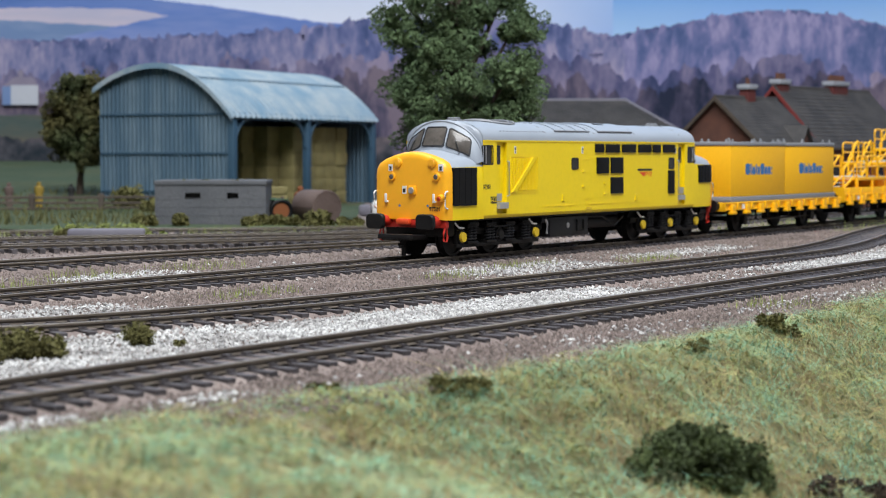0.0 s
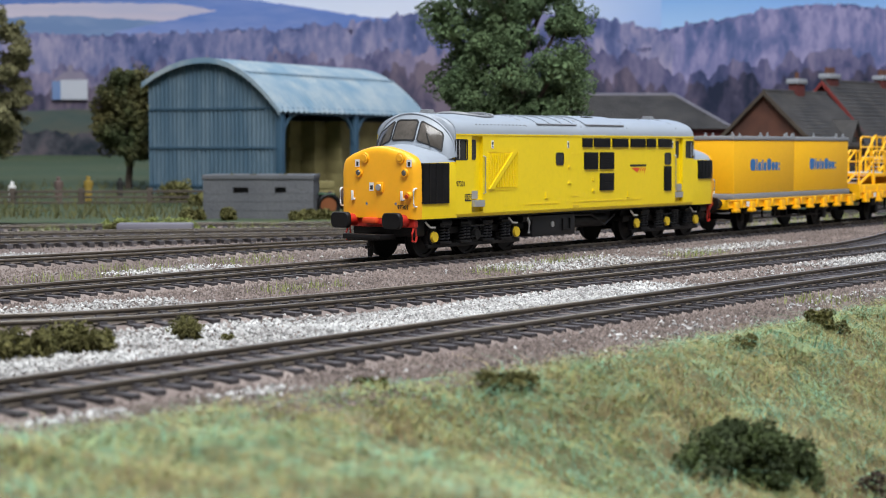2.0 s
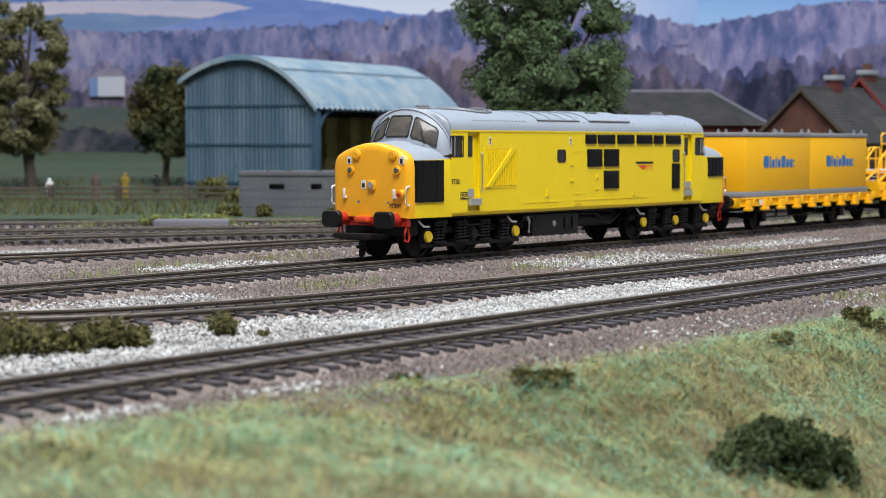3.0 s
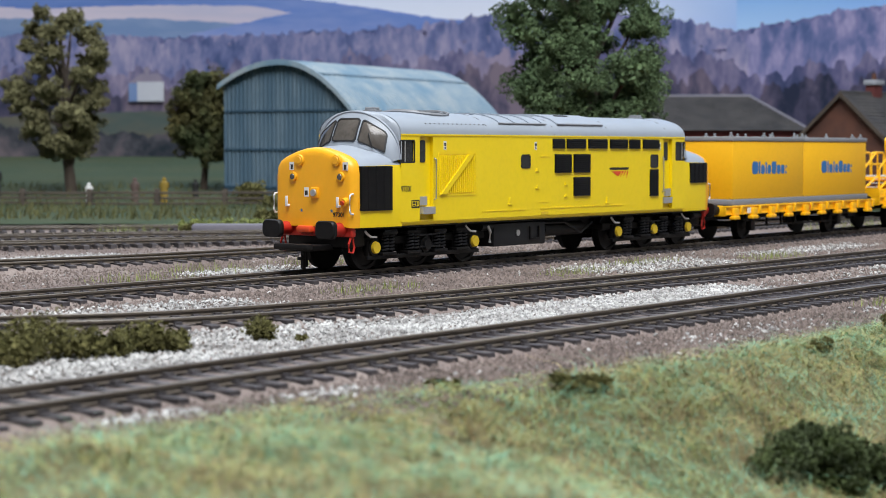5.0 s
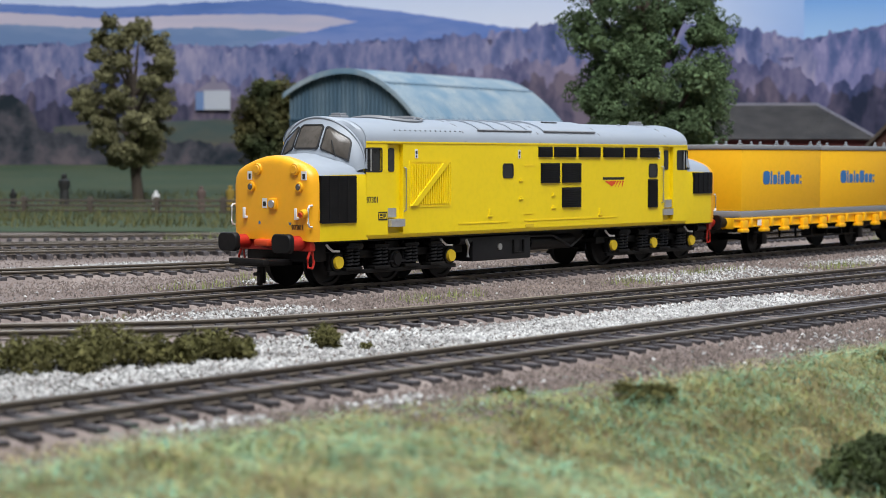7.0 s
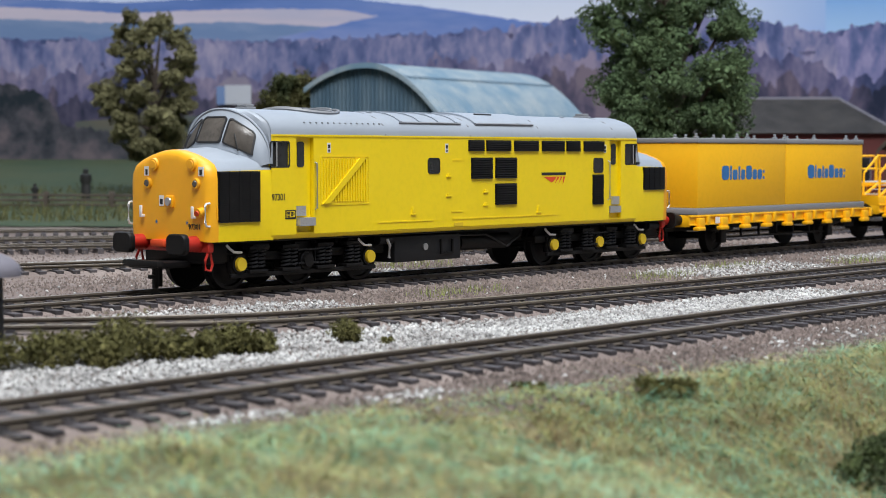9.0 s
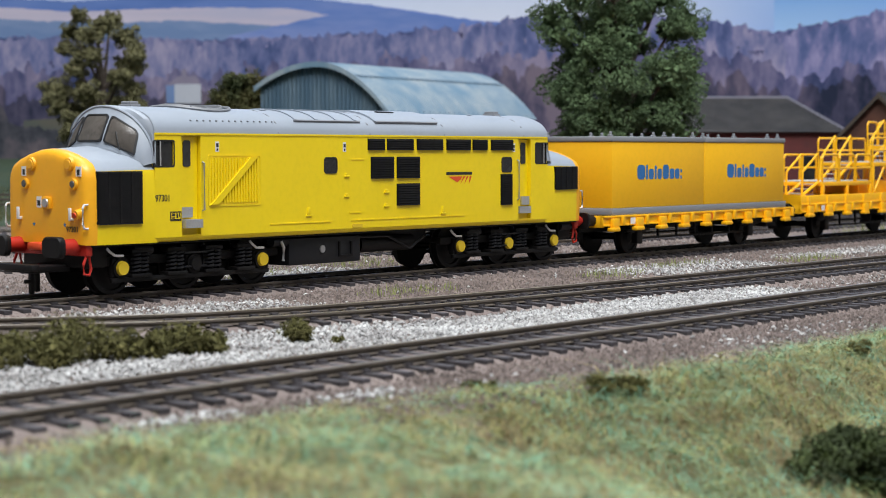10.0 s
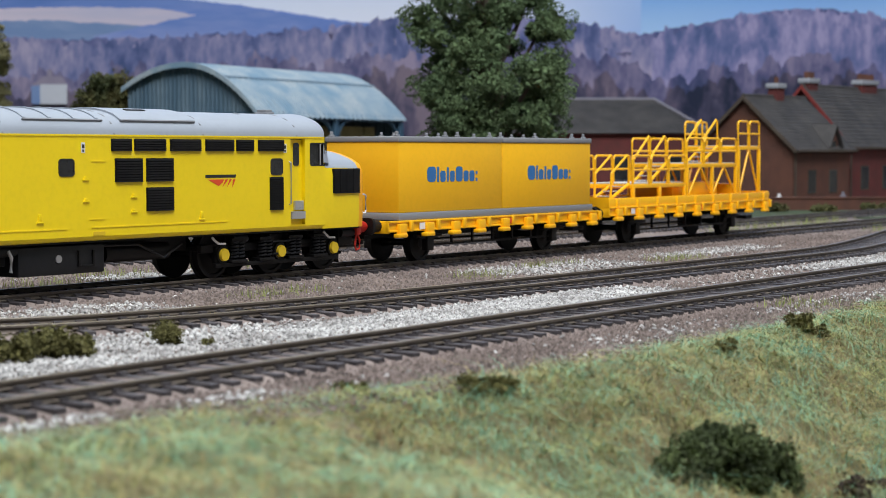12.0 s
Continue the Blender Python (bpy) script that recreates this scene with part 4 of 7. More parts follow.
def locomotive():
    loco = thing("locomotive", *sn(0, 0), TRACK_TURN, "bright yellow model diesel locomotive with grey roof on the track", "locomotive")
    for s in (-1, 1):
        y = s * SIDE
        holes = []
        for e in (-1, 1):
            q = lambda a, b: tuple(sorted((a * -e, b * -e)))
            holes += [(*q(-7.02, -6.48), 2.68, 3.2), (*q(-6.26, -5.71), 1.18, 3.31)]
        bm = panel(bmesh.new(), -7.02, 7.02, 1.22, 3.37, holes, y, 0.12)
        part("body_side", bm, "yellow", loco, "bright yellow body side", smooth=False)
        # the turned-under skirt
        prof = [(y, 1.22), (y - s * 0.01, 1.16), (y - s * 0.05, 1.10), (y - s * 0.12, 1.08)]
        part("skirt", loft(bmesh.new(), [[(x, a, c) for a, c in prof] for x in (-7.02, 7.02)]), "yellow", loco)
        part("cantrail_strip", boxes((-7.0, 7.0, y - 0.015, y + 0.015, 3.335, 3.375)), "yellow", loco, smooth=False)
    arc = roof_arc(28)
    roof = part("roof", loft(bmesh.new(), [[(x, a, c) for a, c in arc] for x in (-7.02, -3.3, 0, 3.4, 6.2, 7.02)]), "roof", loco, "pale grey curved roof")
    rim, front = [], []
    for k in range(-24, 25):
        q = abs(k) / 24
        if q < 0.7:
            a = math.pi / 2 * (1 - q / 0.7)
            y, z = SIDE * abs(math.cos(a)) ** 0.9, 3.36 + 0.59 * max(0.0, math.sin(a)) ** 0.85
        else:
            y, z = SIDE, 3.36 - 0.64 * (q - 0.7) / 0.3
        rim.append((math.copysign(y, k), z))
        h = math.sin(math.pi / 2 * q) ** 0.94
        p = windscreen_point(math.copysign(h, k), 1.0)
        front.append((-p.x, p.y, p.z))
    for e in (-1, 1):
        mid = [(e * (0.5 * 7.0 + 0.5 * p[0] + 0.02), 0.5 * (r[0] + p[1]) * 1.012, 0.5 * (r[1] + p[2]) * 1.006) for r, p in zip(rim, front)]
        part("roof_brow", loft(bmesh.new(), [[(e * 6.98, a, c) for a, c in rim], mid, [(e * p[0], p[1], p[2]) for p in front]]), "roof", roof, "grey cab roof brow")
    part("body_floor", boxes((-8.6, 8.6, -1.2, 1.2, 1.04, 1.12)), "black", loco, smooth=False)
    for x in (-6.3, 6.3):
        part("bulkhead", boxes((x - 0.03, x + 0.03, -1.1, 1.1, 1.2, 3.3)), "underframe", loco, smooth=False)

    def on_roof(ang, lift=0.02):
        i = ang / math.pi * (len(arc) - 1)
        k = min(int(i), len(arc) - 2)
        a, c = Vector(arc[k]).lerp(Vector(arc[k + 1]), i - k)
        nx, nz = a / SIDE, 0.9
        ln = math.hypot(nx, nz)
        return a + lift * nx / ln, c + lift * nz / ln

    def hatch(name, x0, x1, a0, a1, lift=0.03, material="roof"):
        rows = []
        for k in range(9):
            a = a0 + (a1 - a0) * k / 8
            rows.append(on_roof(a, lift))
        low = [on_roof(a0 + (a1 - a0) * k / 8, 0.0) for k in range(9)]
        bm = bmesh.new()
        loft(bm, [[(x0, *p) for p in low], [(x0, *p) for p in rows], [(x1, *p) for p in rows], [(x1, *p) for p in low]])
        loft(bm, [[(x0, *low[0]), (x1, *low[0])], [(x0, *rows[0]), (x1, *rows[0])]])
        loft(bm, [[(x0, *low[-1]), (x1, *low[-1])], [(x0, *rows[-1]), (x1, *rows[-1])]])
        return part(name, bm, material, roof)
    for x in (-3.32, -0.2, 2.62, 5.95):
        hatch("roof_seam", x - 0.02, x + 0.02, 0.02, math.pi - 0.02, 0.012, "grey_trim")
    for x in (-2.6, -1.9, -1.2, -0.55):
        hatch("roof_rib", x - 0.035, x + 0.035, 0.55, math.pi - 0.55, 0.035)
    hatch("roof_hatch", 0.1, 2.45, 0.52, math.pi - 0.52, 0.05)
    hatch("roof_panel_edge", -2.7, -0.45, 0.46, 0.50, 0.05, "grey_trim")
    hatch("roof_panel_edge", 0.1, 2.45, 0.46, 0.50, 0.06, "grey_trim")
    hatch("exhaust_slot", 0.75, 1.35, 1.05, 1.13, 0.075, "ink")
    rf = []
    for k in range(33):
        a = math.tau * k / 32
        yy, zz = on_roof(math.pi / 2 + 0.62 * math.sin(a), 0.03)
        rf.append((-4.75 + 0.85 * math.cos(a), yy, zz))
    part("fan_grille_ring", ribbon(bmesh.new(), rf, 0.035), "grey_trim", roof, "oval roof fan ring")
    rf2 = [(-4.75 + (p[0] + 4.75) * 0.8, p[1] * 0.8, p[2] + 0.03) for p in rf]
    part("fan_grille_ring", ribbon(bmesh.new(), rf2, 0.03), "grey_trim", roof)
    for k in range(-2, 3):
        yy, zz = on_roof(math.pi / 2 + 0.18 * k, 0.05)
        half = 0.66 * math.sqrt(max(0.05, 1 - (k / 3) ** 2))
        part("fan_bar", boxes((-4.75 - half, -4.75 + half, yy - 0.012, yy + 0.012, zz, zz + 0.02)), "grey_trim", roof, smooth=False)
    for x in (-6.5, 6.3):
        part("roof_horn", boxes((x - 0.14, x + 0.14, -0.2, 0.2, 3.94, 4.0), (x - 0.12, x + 0.12, -0.15, 0.15, 4.0, 4.06), bev=0.015), "grey_trim", roof)
    for x in (-3.05, 1.8, 4.6):
        part("lifting_eye", ribbon(bmesh.new(), [(x - 0.08, -0.55, 3.86), (x - 0.06, -0.55, 3.93), (x + 0.06, -0.55, 3.93), (x + 0.2, -0.55, 3.88)], 0.022), "roof", roof)
    for k in range(14):
        x = -5.9 + k * 0.19
        yy, zz = on_roof(0.42, 0.0)
        part("roof_rivet", tube(bmesh.new(), (x, yy, zz), (x, yy - 0.01, zz + 0.025), 0.022, seg=8), "grey_trim", roof)
    for e in (-1, 1):
        loco_end(loco, e)
    for s in (-1, 1):
        y = s * SIDE
        for x0, x1 in ((-0.30, 0.32), (0.40, 1.39), (1.52, 2.54), (2.68, 3.66), (3.74, 4.36), (4.51, 5.46)):
            part("cantrail_grille", louvres(x0, x1, 3.02, 3.29, y + s * 0.014, gap=0.05), "black", loco, "black cantrail louvre")
        for x0, x1, z0, z1 in ((-0.19, 0.65, 2.34, 2.86), (0.76, 1.63, 2.34, 2.86), (0.76, 1.63, 1.68, 2.21), (4.93, 5.43, 1.60, 2.40)):
            part("side_grille", louvres(x0, x1, z0, z1, y + s * 0.014, gap=0.055), "black", loco, "black louvred side grille")
        for x0, x1, z0, z1 in ((-1.8, -1.4, 2.5, 2.83), (4.99, 5.39, 2.47, 2.82)):
            w = part("side_window", plate(x0, x1, z0, z1, y + s * 0.006, 0.03, 0.06), "dark_glass", loco, "small dark side window")
            part("window_rubber", ring(x0, x1, z0, z1, y + s * 0.016, w=0.025, r=0.06), "rubber", w)
        # ribbed panel with its Z brace
        z = part("boiler_panel", ring(-5.46, -3.92, 1.83, 2.88, y + s * 0.012, w=0.035, thick=0.02, r=0.03), "yellow", loco)
        for k in range(17):
            x = -5.38 + k * 0.086
            part("panel_rib", boxes((x - 0.02, x + 0.02, min(y, y + s * 0.028), max(y, y + s * 0.028), 1.88, 2.84)), "yellow", z, smooth=False)
        bm = loft(bmesh.new(), [[(-5.44, y, 1.84), (-5.22, y, 1.84), (-4.02, y, 2.86), (-4.24, y, 2.86)], [(-5.44, y + s * 0.05, 1.84), (-5.22, y + s * 0.05, 1.84), (-4.02, y + s * 0.05, 2.86), (-4.24, y + s * 0.05, 2.86)]], closed=True, cap1=True)
        part("diagonal_brace", bm, "yellow", z, smooth=False)
        for x, zz in ((-2.35, 1.62), (2.55, 1.55), (-1.05, 2.45), (-1.05, 1.98), (0.38, 2.05), (0.38, 1.72)):
            h = 0.16 if zz < 1.7 else 0.05
            part("side_bracket", boxes((x - 0.05, x + 0.05, y - 0.022, y + 0.022, zz - h / 2, zz + h / 2), (x - 0.09, x + 0.09, y - 0.03, y + 0.03, zz - h / 2 - 0.04, zz - h / 2), bev=0.008), "yellow", loco)
        for x0, x1, zz in ((-3.6, -1.6, 1.36), (-0.9, 3.4, 1.37), (-0.95, -0.5, 1.55), (-0.9, -0.45, 2.8)):
            part("body_rib", boxes((x0, x1, y - 0.012, y + 0.012, zz - 0.012, zz + 0.012)), "yellow", loco, smooth=False)
        part("fuel_filler", plate(-0.85, -0.5, 1.2, 1.28, y + s * 0.012, 0.03, 0.02), "axle_yellow", loco)
        for x in (-5.22, -1.12, 5.50):
            w = part("warning_label", boxes((x - 0.055, x + 0.055, y - 0.006, y + 0.006, 2.98, 3.2)), "white", loco, "white warning label", smooth=False)
            part("label_print", boxes((x - 0.035, x + 0.035, y - 0.01, y + 0.01, 3.08, 3.16), (x - 0.025, x + 0.025, y - 0.01, y + 0.01, 3.0, 3.05)), "ink", w, smooth=False)
        p = part("data_panel", boxes((-6.6, -6.28, y - 0.006, y + 0.006, 1.52, 1.72)), "ink", loco, "small black framed data panel", smooth=False)
        part("panel_face", boxes((-6.57, -6.31, y - 0.009, y + 0.009, 1.56, 1.69)), "yellow", p, smooth=False)
        for a, b, c, d in ((-6.55, -6.46, 1.62, 1.68), (-6.43, -6.38, 1.58, 1.68), (-6.36, -6.33, 1.6, 1.68), (-6.55, -6.46, 1.57, 1.6)):
            part("panel_print", boxes((a, b, y - 0.012, y + 0.012, c, d)), "ink", p, smooth=False)
        # operator's mark: a dark bar over a red fan of stripes
        g = part("maker_mark", boxes((2.68, 3.72, y - 0.006, y + 0.006, 2.40, 2.47)), "ink", loco, "dark bar over red fan stripes", smooth=False)
        for a, b, c, d in ((2.76, 3.32, 3.12, 3.26), (3.36, 3.46, 3.24, 3.33), (3.50, 3.58, 3.40, 3.47), (3.62, 3.70, 3.58, 3.64)):
            bm = bmesh.new()
            bm.faces.new([bm.verts.new(v) for v in ((a, y + s * 0.006, 2.36), (b, y + s * 0.006, 2.36), (d, y + s * 0.006, 2.36 - 0.07 - 0.06 * (a - 2.7)), (c, y + s * 0.006, 2.36 - 0.05 - 0.06 * (a - 2.7) - 0.1))])
            part("red_stripe", bm, "redprint", g, smooth=False)
    # numbers on the cab sides and the nose ends
    for x, y, rz in ((-6.80, -SIDE - 0.004, 0), (6.80, SIDE + 0.004, 180)):
        lettering("97301", 0.20, pose(x * K, y * K, 2.0 * K, 90, 0, rz), loco, squeeze=0.85)
    lettering("97301", 0.155, pose(-8.81 * K, -0.86 * K, 1.40 * K, 90, 0, -90), loco)
    # between the bogies
    t = part("fuel_tank", boxes((-2.75, -0.3, -1.12, 1.12, 0.38, 1.0), bev=0.04), "underframe", loco, "dark grey underframe tank")
    for s in (-1, 1):
        y = s * 1.12
        part("tank_gauge", tube(bmesh.new(), (-1.65, y, 0.72), (-1.65, y + s * 0.03, 0.72), 0.085, seg=18), "steel", t, "round silver gauge")
        part("tank_step", boxes((-1.08, -0.66, y - 0.05, y + 0.05, 0.52, 0.56), (-1.1, -1.06, y - 0.05, y + 0.05, 0.52, 0.88), (-0.68, -0.64, y - 0.05, y + 0.05, 0.52, 0.88)), "black", t, smooth=False)
        part("air_reservoir", tube(bmesh.new(), (-0.1, s * 0.8, 0.75), (1.9, s * 0.8, 0.75), 0.2, seg=16), "black", loco)
        part("pipe_run", ribbon(bmesh.new(), [(-0.3, s * 1.05, 0.95), (0.8, s * 1.05, 0.93), (1.6, s * 1.05, 0.6), (2.2, s * 1.05, 0.9)], 0.03), "underframe", loco)
        part("pipe_elbow", ribbon(bmesh.new(), [(-3.0, s * 1.1, 0.95), (-2.95, s * 1.14, 0.8), (-2.95, s * 1.12, 0.5)], 0.04), "steel", loco)
    part("underframe_beam", boxes((-2.9, 2.9, -0.5, 0.5, 0.7, 1.06)), "black", loco, smooth=False)
    bogie(loco, -5.639, True)
    bogie(loco, 5.639, False)
    return loco


def wagon_frame(w, half, axles, deck):
    """Two-axle flat wagon: sole bars with pockets and lashing hooks, buffers, wheels."""
    for s in (-1, 1):
        y = s * 1.25
        sb = part("sole_bar", boxes((-half, half, min(y, y - s * 0.12), max(y, y - s * 0.12), deck - 0.30, deck), (-half, half, min(y + s * 0.05, y - s * 0.12), max(y + s * 0.05, y - s * 0.12), deck - 0.06, deck), (-half, half, min(y + s * 0.05, y - s * 0.12), max(y + s * 0.05, y - s * 0.12), deck - 0.30, deck - 0.25), bev=0.015), "orange_wagon", w, "yellow channel sole bar")
        n = 9
        for k in range(n):
            x = -half + 0.5 + k * (2 * half - 1.0) / (n - 1)
            part("lashing_bracket", boxes((x - 0.17, x + 0.17, min(y, y + s * 0.14), max(y, y + s * 0.14), deck - 0.38, deck - 0.08), (x - 0.3, x + 0.12, min(y, y + s * 0.2), max(y, y + s * 0.2), deck - 0.45, deck - 0.34), bev=0.03), "orange_wagon", sb)
            part("stake_pocket", boxes((x + 0.38, x + 0.52, min(y, y + s * 0.1), max(y, y + s * 0.1), deck - 0.30, deck - 0.02), bev=0.02), "orange_wagon", sb)
        part("white_tag", boxes((-half + 1.35, -half + 1.6, y + s * 0.055 - 0.005, y + s * 0.055 + 0.005, deck - 0.26, deck - 0.08)), "white", sb, "white data tag", smooth=False)
        part("red_tag", boxes((0.2, 0.42, y + s * 0.055 - 0.005, y + s * 0.055 + 0.005, deck - 0.24, deck - 0.08)), "redprint", sb, "small red tag", smooth=False)
        for ax in axles:
            part("axle_guard", boxes((ax - 0.42, ax + 0.42, s * 1.0 - 0.04, s * 1.0 + 0.04, 0.62, deck - 0.3), (ax - 0.15, ax + 0.15, s * 1.0 - 0.1, s * 1.0 + 0.1, 0.3, 0.68), (ax - 0.62, ax + 0.62, s * 1.0 - 0.06, s * 1.0 + 0.06, 0.66, 0.74), bev=0.02), "black", w)
    for x in (-half + 0.06, half - 0.06):
        part("end_beam", boxes((x - 0.06, x + 0.06, -1.22, 1.22, deck - 0.34, deck), bev=0.02), "orange_wagon", w)
    part("deck", boxes((-half + 0.1, half - 0.1, -1.15, 1.15, deck - 0.1, deck - 0.02)), "underframe", w, smooth=False)
    part("centre_beam", boxes((-half + 0.1, half - 0.1, -0.35, 0.35, deck - 0.5, deck - 0.1)), "black", w, smooth=False)
    for k in range(5):
        x = axles[0] + 1.2 + k * (axles[1] - axles[0] - 2.4) / 4
        part("brake_rod", boxes((x - 0.03, x + 0.03, -1.0, -0.94, 0.42, deck - 0.3)), "black", w, smooth=False)
    part("brake_rigging", tubes(((axles[0], -0.97, 0.45), (axles[1], -0.97, 0.45), 0.03), ((axles[0], 0.97, 0.45), (axles[1], 0.97, 0.45), 0.03), seg=8), "black", w)
    for e in (-1, 1):
        for y in (-0.864, 0.864):
            x = e * half
            b = part("buffer", tube(tube(bmesh.new(), (x, y, 1.03), (x + e * 0.32, y, 1.03), 0.16, seg=16), (x + e * 0.3, y, 1.03), (x + e * 0.44, y, 1.03), 0.11, seg=14), "black", w)
            part("buffer_head", tube(bmesh.new(), (x + e * 0.42, y, 1.03), (x + e * 0.48, y, 1.03), 0.24, 0.22, seg=22), "black", b)
        part("coupling", boxes((min(e * half, e * (half + 0.55)), max(e * half, e * (half + 0.55)), -0.3, 0.3, 0.5, 0.62)), "black", w, smooth=False)
    for ax in axles:
        WHEELS.append((wheelset(w, ax, 0.5), ax, 0.5))


def print_bars(parent, x0, x1, z0, z1, y, s):
    """A maker's word mark as plain blue shapes: slim bars, rounded blocks and two dots."""
    h = z1 - z0
    u = (x1 - x0) / 10.4

    def block(a, w, z, top):
        a = x0 + a * u
        o = rounded(a, a + w * u, z0 + z * h, z0 + top * h, 0.3 * min(w * u, (top - z) * h), 3)
        bm = loft(bmesh.new(), [[(p, y - s * 0.004, q) for p, q in o], [(p, y + s * 0.004, q) for p, q in o]], closed=True, cap0=True, cap1=True)
        part("blue_shape", bm, "blue", parent, smooth=False)
    block(0.0, 1.75, 0.0, 1.0)
    block(1.95, 0.42, 0.0, 1.0)
    block(2.6, 1.1, 0.0, 0.72)
    block(3.95, 0.42, 0.0, 0.95)
    block(4.6, 0.95, 0.0, 0.72)
    block(5.8, 1.4, 0.0, 1.0)
    block(7.4, 1.05, 0.0, 0.72)
    block(8.65, 1.05, 0.0, 0.72)
    block(9.95, 0.4, 0.0, 0.22)
    block(9.95, 0.4, 0.45, 0.67)


def container_wagon():
    w = thing("container_wagon", *sn(15.5, 0), TRACK_TURN, "yellow model flat wagon carrying two container halves", "wagon")
    wagon_frame(w, 5.62, (-3.45, 3.15), 1.17)
    return w


def container(wagon):
    c = tagged(new("container"), "yellow container with grey base and grey lid on the flat wagon", "container")
    x0, x1, y = -5.12, 5.12, 1.22
    part("container_base", boxes((x0 - 0.06, x1 + 0.06, -y - 0.05, y + 0.05, 1.17, 1.37), bev=0.02), "grey_trim", c, "grey base rail")
    for a, b in ((x0, -0.012), (0.012, x1)):
        part("container_box", boxes((a, b, -y, y, 1.37, 3.27), bev=0.03), "container", c, "plain yellow container box")
    part("container_lid", boxes((x0 - 0.03, -0.01, -y - 0.03, y + 0.03, 3.27, 3.42), (0.01, x1 + 0.03, -y - 0.03, y + 0.03, 3.27, 3.42), bev=0.03), "grey_trim", c, "grey lid")
    for x in (x0 + 0.08, -2.75, -2.15, -0.5, 0.1, 2.0, x1 - 0.25, x1 - 0.95):
        for yy in (-1.1, 1.1):
            part("lifting_lug", boxes((x - 0.09, x + 0.09, yy - 0.05, yy + 0.05, 3.42, 3.47), (x - 0.05, x + 0.05, yy - 0.03, yy + 0.03, 3.46, 3.56), bev=0.02), "grey_trim", c)
    for s in (-1, 1):
        for a, b in ((-3.8, -1.3), (1.4, 3.9)):
            o = (a, b) if s < 0 else (-b, -a)
            print_bars(c, o[0], o[1], 2.18, 2.60, s * (y + 0.004), s)
    return c


